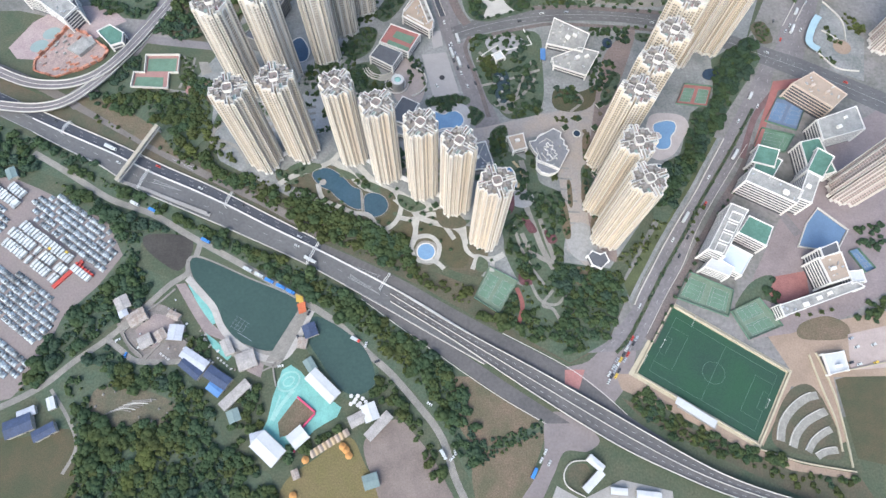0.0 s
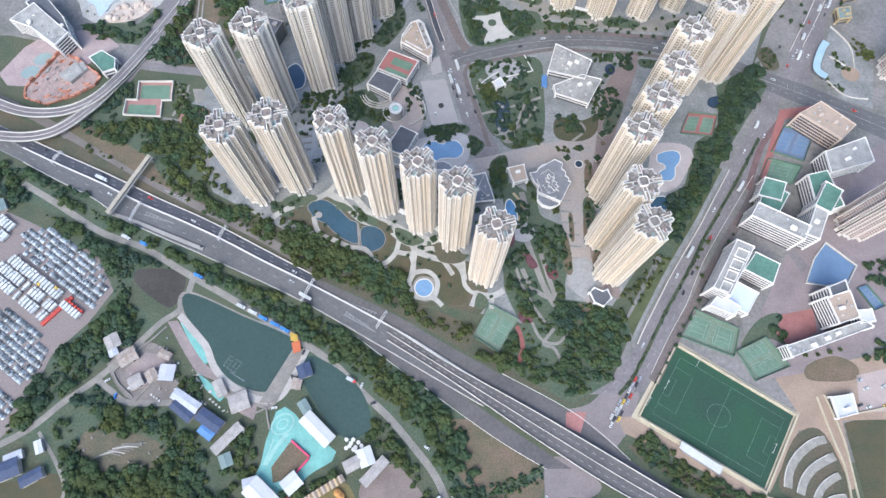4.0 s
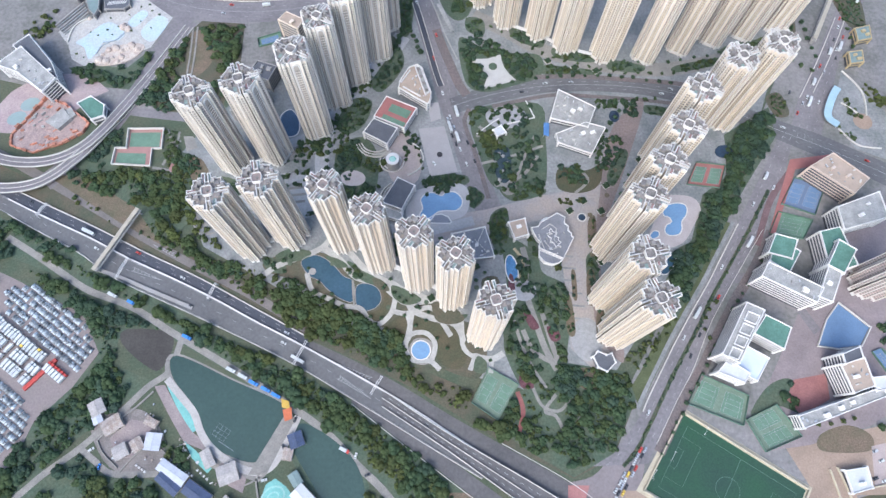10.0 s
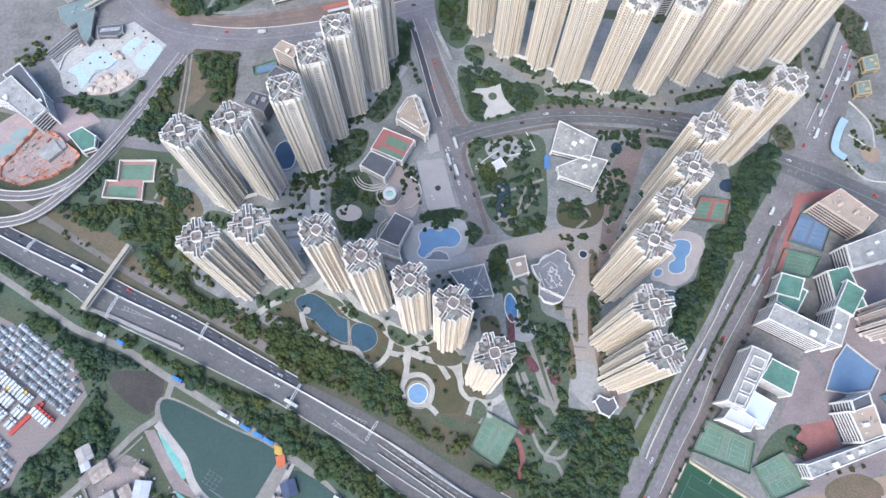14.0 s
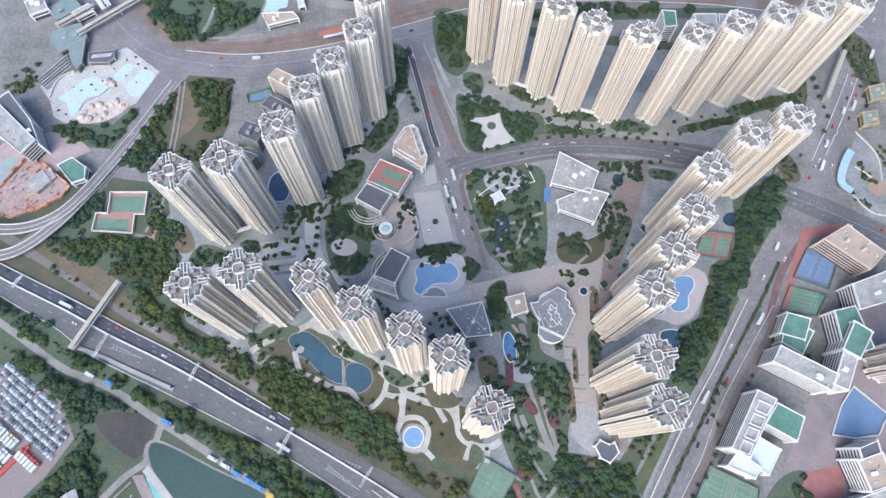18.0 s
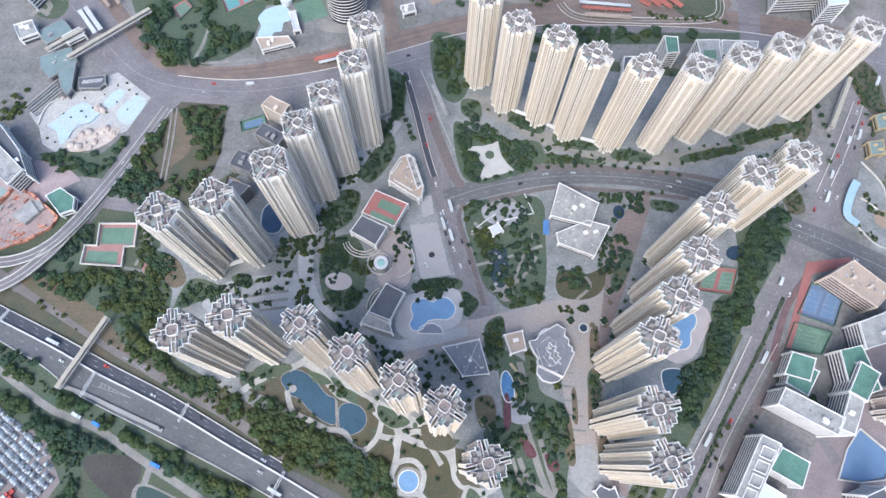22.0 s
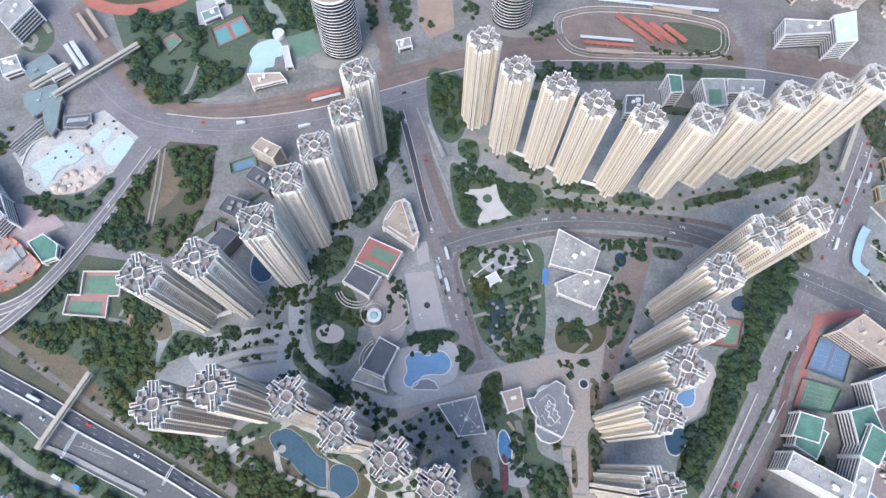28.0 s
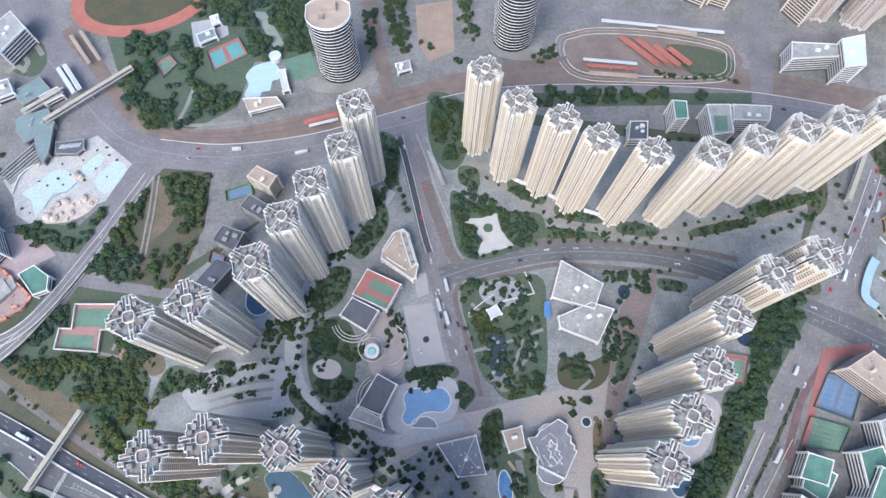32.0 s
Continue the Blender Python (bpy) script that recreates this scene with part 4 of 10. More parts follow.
for pts, w in (([(-256, 384.5), (-249.5, 367.5), (-254, 347)], 2.5), ([(-244.5, 382.5), (-244.5, 364), (-246, 344.5)], 2.0), ([(-251, 371), (-241.5, 372.5)], 2.0), ([(-209.5, 308), (-215, 302), (-212.5, 291.5), (-201.5, 287.5), (-190.5, 281.5), (-178.5, 265)], 3), ([(-263, 344.5), (-246.5, 341.5), (-229.5, 335)], 2.5)):
    street("garden_path", pts, w, 0.22, PATHS, "pale garden path beside the courts", 14)
sheet("terrace_pale", [(-240, 377.5), (-231, 377.5), (-225, 365.5), (-234.5, 361.5)], 0.3, PATHS, "small pale terrace among trees", False)
sheet("court_yard_red", [(281.5, 157), (308.5, 162), (307, 142), (281.5, 129.5), (272.5, 142)], 0.2, mat("brick_red_yard", (0.3, 0.14, 0.13), 0.9, 0.2, 0.08, 0.8, 0.05), "dark red school yard", False)
sheet("court_blue", [(319.9, 205.4), (332.8, 219.6), (353.3, 199.6), (342.4, 184.9), (323.5, 182.6), (308, 184.8)], 0.28, COURT_BLUE, "bright blue school court", False)
sheet("school_yard", [(253, 142), (329, 260), (369.5, 296.5), (421.5, 328), (464, 322), (415.5, 167), (334.5, 122), (284, 108), (250.5, 103.5)], 0.13, mat("school_yard_grey", (0.225, 0.19, 0.193), 0.9, 0.2, 0.05, 0.6, 0.08), "grey-pink school yard", False)
sheet("lawn", [(260, 152), (280.5, 157), (282, 132), (264, 137), (241.5, 129.5)], 0.17, UNDER, "dark green planted corner")

street("running_track", [(329, 355), (312, 336), (294.3, 313.4), (275, 272)], 5.5, 0.27, mat("faded_strip_red", (0.155, 0.1, 0.1), 0.9, 0.25, 0.1, 1, 0.05), "faded red running strip beside the school courts")

# ---- estate gardens ----
GARDEN = [(-151, 255), (-121.5, 265), (-93.5, 260), (-56.5, 242.5), (-29, 227.5), (-9, 219.5), (15.5, 205), (34.5, 197), (36.5, 173), (30, 157.5), (15.5, 159.5), (-1.5, 165), (-18, 165), (-32, 192.5), (-49.5, 198.5), (-76, 208.5), (-99, 220.5), (-123, 237.5), (-146, 245)]
sheet("garden_ground", GARDEN, 0.2, SHADEGRASS, "olive garden ground below the towers")
GPATH = mat("garden_path_stone", (0.37, 0.36, 0.335), 0.88, 0.2, 0.08, 0.8, 0.08, second=(0.29, 0.285, 0.268))
for pts, w in (([(-153.5, 239.5), (-144, 248), (-132, 254.5), (-115, 261), (-102.5, 268), (-96.5, 276)], 5), ([(-102.5, 268), (-88, 257.5), (-78.5, 247), (-69, 240), (-51.5, 236.5), (-40, 226.5), (-29, 219.5), (-12, 221), (1, 223)], 6), ([(-114, 244.5), (-108, 229), (-93.5, 222), (-80, 216), (-67, 214), (-60, 204.5), (-51.5, 200.5), (-41.5, 210), (-38.5, 222.5)], 4.2),
               ([(-39.5, 211.5), (-28.5, 210), (-9.5, 215), (-1, 205), (8, 191)], 4.2), ([(-28.5, 210), (-25.5, 199), (-27.5, 187.5)], 4), ([(-24, 212), (-8, 206), (9.5, 202), (16.5, 192.5), (19, 181), (27.5, 175), (40.5, 172.5), (50.5, 177.5)], 5), ([(-24, 212), (-27, 193), (-29.5, 183), (-24, 172), (-9.5, 171), (-1, 164)], 4), ([(-29.5, 183), (-24.5, 192.5), (-12.5, 193.5), (-5, 184.5), (-7.5, 172)], 4),
               ([(27.5, 175), (23, 163.5)], 4), ([(-78.5, 263), (-66, 249), (-54, 240.5), (-35.5, 231.5), (-24, 212)], 5.5), ([(-35.5, 231.5), (-13, 223), (0.5, 219), (14, 210.5), (16.5, 192.5)], 5), ([(40.5, 172.5), (39.5, 161.5)], 4)):
    street("garden_path", pts, w, 0.285 + 0.001 * w, GPATH, "pale winding garden path", 30)
for pts, m, lab in (
        ([(-120, 253), (-115.5, 259.5), (-105, 260.5), (-93, 253), (-83, 242.5), (-74, 237), (-73.5, 220), (-83.5, 221.5), (-95.5, 230), (-103, 237.5), (-112, 242)], LAGOON, "blue-green ornamental lagoon"),
        ([(-72, 232), (-64, 236), (-53.5, 231.5), (-50, 222), (-54.5, 214.5), (-64, 211.5), (-70.5, 216)], LAGOON, "blue-green ornamental lagoon")):
    sheet("water_lagoon", pts, 0.26, m, lab)
sheet("garden_lawn", [(-49.5, 234), (-43, 221), (-48, 207.5), (-60.5, 203.5), (-69, 209), (-54.5, 212), (-48, 221)], 0.25, LAWN, "olive lawn beside the lagoon")
sheet("garden_lawn", [(-23, 204), (-13, 208), (0, 200), (11, 197), (16.5, 187), (20.5, 173), (13.5, 164.5), (0.5, 168), (-8, 180), (-18, 192.5)], 0.25, LAWN, "olive curved lawn in the garden")
sheet("garden_lawn", [(-47, 195.5), (-28.5, 213), (-24.5, 204.5), (-27.5, 192.5), (-31.5, 186.5)], 0.25, LAWN, "olive lawn in the garden")
sheet("garden_lawn", [(19.5, 197), (29, 199), (31.5, 189), (24, 184)], 0.25, LAWN, "small olive lawn by the tower")
for pts in ([(-142.5, 259.5), (-130.5, 266.5), (-112.5, 264), (-116, 257.5), (-133.5, 254)], [(-99, 260), (-86.5, 256.5), (-79.5, 250.5), (-90.5, 250)], [(-69.5, 247.5), (-51.5, 238), (-58, 234.5), (-69.5, 240)], [(-41.5, 234), (-27, 229), (-16.5, 221.5), (-28.5, 217), (-40, 223.5)], [(-3, 217.5), (8.5, 210), (22, 209), (13, 203), (0, 207)], [(29, 175), (36.5, 170), (34.5, 161.5), (26, 163.5)]):
    sheet("garden_bed", pts, 0.3, UNDER, "dark planted bed at the foot of a tower")
sheet("pool_terrace", [(-26.5, 179.5), (-21, 189), (-9.5, 187.5), (-3.5, 176.5), (-12, 168), (-23.5, 170.5)], 0.28, PATHS, "pale terrace of the round pool")
sheet("water_pool", disc(-16.5, 179.5, 8.2, 32), 0.32, POOL, "bright blue round swimming pool", False)
sheet("island", disc(-109.5, 246, 3.0, 20), 0.5, CONCRETE, "round pale concrete islet in the lagoon", False)
tagged(link_mesh("garden_bridge", wall_along([(-72.5, 216), (-75, 238)], 1.6, 0.1, 0.6, smooth=0), PATHS), "white footbridge between the lagoons", kind="structure")
# tree garden east of the tennis court
sheet("woodland_floor", [(55.5, 144.5), (82, 154.5), (102.5, 169.5), (148, 163), (153.5, 142), (131.5, 101.5), (100, 84.5), (65, 104), (42.5, 120.5)], 0.15, UNDER, "dark green woodland floor", False)
for pts, w in (([(60, 147), (64, 132.5), (60, 116.5)], 3.5), ([(90.5, 145), (81, 132.5), (89.5, 128.5), (95, 116.5)], 2.6), ([(71.5, 153), (79, 136.5), (92, 132.5), (101, 141)], 2.4), ([(95, 116.5), (109, 128.5), (105.5, 136.5)], 2.4), ([(67, 196.5), (75, 179), (92.5, 170.5), (89, 188), (83.5, 210.5)], 4.0)):
    street("garden_path", pts, w, 0.24, PATHS if w < 3 or w == 4.0 else mat("red_path", (0.25, 0.1, 0.09), 0.9, 0.2, 0.1, 1, 0.05), "winding garden path under trees", 24)
# strip between the last south tower and the east plaza
sheet("garden_bed", [(54, 278.5), (80.5, 264.5), (86.5, 246), (104, 235), (107.5, 211), (102.5, 182), (98.5, 154), (77, 146), (60, 169.5), (57.5, 202.5), (54.5, 246)], 0.2, UNDER, "dark planted strip between footpaths")
sheet("garden_bed", [(40, 214), (55, 226), (62, 200), (70, 172), (84, 150), (66, 148), (52, 176), (50, 196)], 0.19, UNDER, "dark planted strip beside the tower")
street("garden_path", [(70, 269), (73, 253), (71, 239.5), (72, 224), (78, 202.5), (84, 182), (92.5, 164)], 5, 0.26, PATHS, "pale curving garden path", 24)
street("garden_path", [(62.5, 268), (69.5, 257.5), (68.5, 246), (61, 237)], 2.4, 0.27, mat("ochre_path", (0.36, 0.3, 0.19), 0.9, 0.2, 0.1, 1, 0.05), "narrow ochre garden path", 16)
street("garden_path", [(60, 204.5), (65, 185.5), (73.5, 165.5), (83.5, 150)], 2.6, 0.265, PATHS, "narrow pale garden path", 16)
sheet("playground", disc(69, 230, 11, 28, 9), 0.3, mat("play_grey", (0.3, 0.3, 0.31), 0.9, 0.15, 0.2, 1, 0.03), "round grey playground floor", False)
for pts in ([(57.5, 243.5), (61, 241.5), (62, 224), (58, 215), (56, 223.5)], [(68, 211.5), (74, 210), (80.5, 199), (73.5, 197.5)], [(86.5, 199), (94.5, 197.5), (97.5, 189.5), (90, 187.5)], [(62.5, 159.5), (71, 157.5), (73, 150), (63.5, 150.5)]):
    sheet("garden_bed", pts, 0.32, mat("dark_red_bed", (0.13, 0.06, 0.07), 0.9, 0.4, 0.2, 1, 0.1), "dark red planted bed")
sheet("water_pool", [(55, 258.5), (60, 262), (65, 253), (65, 240.5), (59, 237), (54.5, 246)], 0.28, mat("water_play", (0.09, 0.2, 0.36), 0.2, 0.3, 0.2, 1, 0.05, spec=0.5), "small blue paddling pool among trees")
# centre
sheet("pool_terrace", [(-30, 317), (-14, 326), (15, 330.5), (24.5, 320.5), (22, 301), (5.5, 292.5), (-13, 286), (-29.5, 293)], 0.3, mat("terrace_grey", (0.36, 0.35, 0.35), 0.9, 0.12, 0.1, 1, 0.05), "grey curved pool terrace")
sheet("water_pool", [(-19.1, 313.2), (-16.5, 318.7), (-8.4, 321.6), (-0.5, 318.5), (4.0, 321.8), (12.2, 321.9), (18.2, 315.6), (18.2, 308.4), (12.4, 302.9), (3.4, 302.8), (-4.2, 300.9), (-8.5, 294.7), (-15.6, 292.9), (-19.9, 298.5), (-17.4, 305.6)], 0.36, POOL, "blue swimming pool of rounded lobes")
sheet("water_pool", [(-13.2, 290.9), (-11.6, 296.0), (-6.7, 299.6), (0.0, 300.4), (6.2, 297.6), (9.0, 292.6), (8.0, 290.7)], 0.34, mat("pool_drained", (0.2, 0.21, 0.24), 0.4, 0.2, 0.1, 1, 0.03), "half-round grey paddling pool with a pale rim", False)
sheet("plaza_white", [(-22, 387.5), (2.5, 390.5), (14.5, 342), (-10.5, 337.5)], 0.4, mat("plaza_pale", (0.31, 0.295, 0.295), 0.85, 0.1, 0.1, 0.8, 0.05), "pale paved square", False)
sheet("plaza_white", [(-13.5, 415.5), (-3.5, 417.5), (-0.5, 399), (-10.5, 395)], 0.35, mat("plaza_pale", (0.31, 0.295, 0.295)), "pale paved forecourt", False)
sheet("planter_dark", disc(-2, 360, 2.6, 18), 0.9, DARK, "round dark planter in the square", False)
sheet("podium_plaza", [(-52.5, 379), (-35, 382), (-22.5, 368.5), (-18.5, 350.5), (-22.5, 332.5), (-37.5, 327), (-49, 342)], 0.35, mat("beige_terrace", (0.34, 0.29, 0.27), 0.9, 0.15, 0.1, 1, 0.05), "beige curved terrace of the club")
sheet("round_plaza", disc(-80.5, 335, 11.5, 36, 8, -5), 0.35, mat("terrace_pinkish", (0.38, 0.34, 0.33), 0.9, 0.12, 0.1, 1, 0.05), "round pale paved court", False)
sheet("garden_bed", [(-97, 362.5), (-74.5, 378.5), (-58.5, 357.5), (-61, 317), (-79.5, 309.5), (-94, 326.5)], 0.22, UNDER, "dark planted garden round a paved court")
sheet("garden_bed", [(32.5, 410.5), (91.5, 417), (97, 381), (92.5, 326), (65, 321), (44.5, 330.5), (33.5, 364), (27, 391)], 0.2, UNDER, "dark planted park ground")
for pts in ([(35, 391), (54.5, 369.5), (61, 348.5), (48.5, 328)], [(48.5, 328), (73, 338.5), (88.5, 359.5)], [(77.5, 397), (68, 414), (45, 408)]):
    street("garden_path", pts, 3, 0.26, PATHS, "pale winding park path", 24)
sheet("water_pond", [(49, 364.5), (61.5, 367), (63.5, 343.5), (58, 331), (49.5, 338.5)], 0.27, mat("park_pond", (0.04, 0.06, 0.07), 0.2, 0.3, 0.1, 1, 0.05), "small dark park pond")
sheet("park_plaza", [(42.5, 406.5), (63, 411), (78, 408.5), (80, 396), (62.5, 388.5), (46, 392.5)], 0.27, mat("play_grey", (0.3, 0.3, 0.31), 0.9, 0.15, 0.2, 1, 0.03), "grey paved park court")
sheet("park_plaza", disc(60.5, 326, 7, 24), 0.27, PATHS, "round pale park court", False)
for pts in ([(36.5, 351), (64, 359), (94, 370)], [(65, 326), (70.5, 343.5), (79, 364.5), (87, 381)], [(32, 380), (47, 383), (62.5, 388.5)]):
    street("garden_path", pts, 2.6, 0.255, PATHS, "pale winding park path", 24)
for x, y in [(53, 361.5), (55.5, 343.5), (52.5, 334.5), (58.5, 337.5), (49, 352.5), (60, 351.5), (56.5, 359)]:
    bm = bmesh.new()
    bmesh.ops.create_icosphere(bm, subdivisions=2, radius=1.8, matrix=pose(x, y, 0.5))
    for v in bm.verts:
        v.co += v.normal * 0.5 * noise.noise(v.co * 0.6)
        v.co.z = 0.2 + (v.co.z - 0.2) * 0.8
    tagged(link_mesh("rock", bm, CONCRETE), "grey boulder at the edge of the park pond", "rock", "pond rocks")
sheet("garden_lawn", [(107.5, 347), (131.5, 344.5), (149.5, 352.5), (142, 329.5), (124.5, 321.5), (105, 326.5)], 0.2, LAWN, "dry lawn with trees beside the paving")
street("garden_path", [(124.5, 347), (133, 334.5), (120, 321.5)], 2.5, 0.26, PATHS, "pale path across a lawn", 16)
sheet("white_terrace", [(29.5, 464.5), (33, 468.5), (45, 469), (58.2, 474.2), (59, 467), (61.3, 458.7), (66.2, 450.6), (72.4, 443.6), (39.5, 432.4), (43.6, 444.7), (40.2, 455.5), (37.8, 462.7)], 0.35, mat("white_stone", (0.4, 0.39, 0.37), 0.85, 0.1, 0.1, 1, 0.05), "white stone garden terrace", False)
sheet("garden_bed", [(17, 494.5), (41, 482), (67.5, 476.5), (97, 473.5), (97, 449.5), (69, 437), (40.5, 429.5), (22.5, 442)], 0.18, UNDER, "dark planted slope")
sheet("planter_round", disc(50, 459.5, 4.2, 20), 0.9, UNDER, "round dark planter on a white terrace", False)
sheet("planter_round", disc(164, 403, 5, 20, 6.5), 0.5, mat("fountain_dark", (0.03, 0.05, 0.08), 0.3, 0.3, 0.2, 1, 0.02), "oval dark fountain basin", False)
sheet("planter_round", disc(262, 365.5, 8.5, 24, 6.5, 20), 0.4, mat("fountain_dark", (0.03, 0.05, 0.08)), "oval dark pool among trees", False)
for k, (rr, m) in enumerate(((4.2, PALE_WALL), (3.2, mat("fountain_dark", (0.03, 0.05, 0.08))))):
    sheet("fountain_basin", disc(124, 297.5, rr, 24), 0.45 + 0.2 * k, m, "round fountain basin in the paving", False)
sheet("pool_terrace", [(195.5, 317.2), (214.3, 320.3), (227.8, 316.2), (231.1, 304.6), (224.1, 293.1), (212.8, 276.1), (199.2, 269.4), (188.6, 273.2), (179.8, 276), (187.1, 292.9)], 0.22, mat("terrace_pinkish", (0.38, 0.34, 0.33)), "pinkish pool terrace")
sheet("water_pool", [(198.5, 308.9), (209.3, 312.5), (217, 311.3), (219.4, 306.7), (217.3, 299.7), (212.8, 294), (211.6, 286), (207.3, 281), (199.1, 280.4), (195.6, 284.3), (197.5, 290.5), (202.6, 293.9), (201.1, 297.9), (197.1, 299.1), (196.3, 304.2)], 0.3, POOL, "bright blue curved swimming pool")
sheet("water_pool", [(181.8, 280.3), (186, 285.4), (191, 284.3), (190.4, 279.8), (184.9, 277)], 0.3, POOL, "small blue paddling pool")
sheet("water_pool", [(184, 263), (198, 265.5), (202.5, 258.5), (193, 245), (184.5, 247.5)], 0.24, LAGOON, "dark blue-green shaded pool")
sheet("woodland_floor", [(265.5, 383.5), (314.5, 415), (314, 381.5), (268, 318.5), (224.5, 252), (195, 206.5), (184, 211), (191, 241), (218.5, 277), (235, 320.5), (262.5, 341)], 0.15, UNDER, "dark woodland floor behind the towers", False)
# pool blue scaled down: the shade between the towers is in the colour
sheet("water_pool", [(-152.5, 385.5), (-152, 402), (-142.5, 408), (-133.5, 394), (-134.5, 380.5), (-144, 377.5)], 0.25, mat("pool_shaded", (0.06, 0.1, 0.16)), "shaded blue pool between towers")
sheet("courtyard", [(-191, 327), (-161.5, 337.5), (-117, 342.5), (-105.5, 318.5), (-93, 306), (-120, 295), (-155.5, 298.5), (-182.5, 302.5), (-192, 313)], 0.2, ESTATE, "pale paved courtyard between hedge rows", False)
for rr in (15, 11):
    cx, cy = -203, 295
    tagged(link_mesh("ring_path", wall_along(arc_line(cx, cy, rr, 60, 300, 28), 1.4, 0.1, 0.32, smooth=0), PATHS), "pale ring path of a round garden", kind="structure")
for k in range(3):
    street("garden_path", [tuple(np.array(p) + (0, -7.0 * k)) for p in [(-170.5, 315.5), (-145.5, 322.5), (-121.5, 326)]], 2.4, 0.27, PATHS, "pale courtyard path", 12)
sheet("woodland_floor", [(-302, 339), (-230.5, 339.5), (-218.5, 325), (-217.5, 295.5), (-239.5, 267.5), (-270.5, 304.5), (-320, 333.5), (-346, 359), (-307.5, 380.5), (-289, 365)], 0.15, UNDER, "dark woodland floor", False)
sheet("dry_bank", [(-359, 338), (-320, 333.5), (-270.5, 304.5), (-237.5, 267.5), (-281, 290), (-336, 323.5)], 0.14, SOIL, "brown dry bank", False)
for k in range(9):
    (x0, y0), (x1, y1) = [(106.5, 262), (119, 174)]
    cx, cy = x0 + (x1 - x0) * k / 8, y0 + (y1 - y0) * k / 8
    sheet("paving_inlay", [(cx - 6, cy - 1.2), (cx + 7, cy - 2.2), (cx + 7, cy - 0.6), (cx - 6, cy + 0.4)], 0.205, PAVING, "grey inlay strip in the paving", False)
for x, y in [(131.5, 300), (135.5, 281), (130, 262.5), (142, 300), (148.5, 319.5), (158.5, 345), (126, 235.5), (128, 223)]:
    sheet("planter_round", disc(x, y, 2.2, 16), 0.6, SOIL, "round brown planter in the paving", False)
for x, y in [(-57, 256), (-29.5, 238.5), (-12.5, 219.5), (-72, 241), (-129, 253), (29.5, 232.5), (-93, 253), (-44, 215)]:
    sheet("planter_round", disc(x, y, 2.0, 16), 0.6, UNDER, "round dark planter in the garden paths", False)
sheet("plaza_mosaic", disc(119, 189, 13, 32, 18), 0.23, mat("pale_mosaic", (0.29, 0.29, 0.29), 0.85, 0.2, 0.3, 1.5, 0.05), "pale oval mosaic paving", False)
# west park and water park
sheet("park_ground", [(-286.5, 421.5), (-262, 488.5), (-244, 513), (-200, 510), (-198, 457), (-207.5, 420.5), (-208, 398), (-265.5, 401.5)], 0.135, SHADEGRASS, "olive park ground", False)
for s in (-2.2, 2.2):
    line = offset(spline([(-249, 505), (-246.5, 467), (-246, 427.5)], 3), s)
    tagged(link_mesh("pergola_walk", wall_along([tuple(q) for q in line], 1.7, 0.1, 0.6, smooth=0), PATHS), "long pale straight garden walk", kind="structure")
ROCKPINK = mat("pink_rockwork", (0.38, 0.31, 0.27), 0.9, 0.3, 0.15, 0.8, 0.5, second=(0.45, 0.4, 0.35))
DRAINED = mat("drained_pool_floor", (0.37, 0.42, 0.44), 0.6, 0.2, 0.06, 0.5, 0.04, second=(0.36, 0.46, 0.54))
sheet("waterpark_floor", [(-384.9, 497.4), (-371.1, 481.3), (-363.8, 464.2), (-350.1, 456.1), (-339.9, 459.1), (-328, 471.7), (-296, 475.8), (-289.2, 479.4), (-274, 517.1), (-311.9, 546.1), (-323.7, 539.5), (-325.7, 525.8), (-345.9, 522.3), (-356.8, 514.2), (-373.8, 509.6)], 0.2, mat("waterpark_pale", (0.4, 0.38, 0.35), 0.8, 0.25, 0.09, 0.5, 0.05, second=(0.32, 0.32, 0.31)), "pale stained terrace of a drained water park", False)
for pts in ([(-364.3, 484.3), (-356.3, 492.7), (-343.2, 507.8), (-332.2, 509.2), (-318.8, 496.9), (-322.8, 488), (-337.4, 484.8), (-342.1, 471.5), (-347.3, 464.6), (-355.1, 478.7)], [(-318, 510.7), (-307.3, 525.6), (-299.9, 520.8), (-309.3, 504.9)], [(-302.3, 501.4), (-290, 518.6), (-277.5, 511.5), (-287.9, 487.5), (-299, 491.4)]):
    sheet("waterpark_pool", pts, 0.27, DRAINED, "pale blue-white drained pool basin")
tagged(link_mesh("terrace_wall", wall_along([(-372.1, 484.7), (-371.6, 497.7), (-368, 507.3), (-359.4, 514.1)], 1.2, 0.1, 1.6), PALE_WALL), "curved pale wall below the seating rows", kind="structure")
for k in range(6):
    u = k / 5
    p, q = (np.array((-387.6, 503.3)) * (1 - u) + np.array((-377.7, 494)) * u, np.array((-366.5, 533)) * (1 - u) + np.array((-358.8, 519.6)) * u)
    tagged(link_mesh("seating_row", wall_along([tuple(p), tuple(q)], 1.5, 0.1, 3.2 - 0.5 * k, smooth=0), (CONCRETE, PAVING)[k % 2]), "long grey concrete seating row beside the pools", kind="structure")
sheet("waterpark_rocks", [(-341.6, 461.8), (-334, 471.6), (-330.7, 478.6), (-315.3, 482.4), (-305.6, 484.3), (-295.5, 480.4), (-300.9, 468.3), (-314.9, 459.5), (-334.1, 456.4)], 0.8, ROCKPINK, "pinkish artificial rockwork")
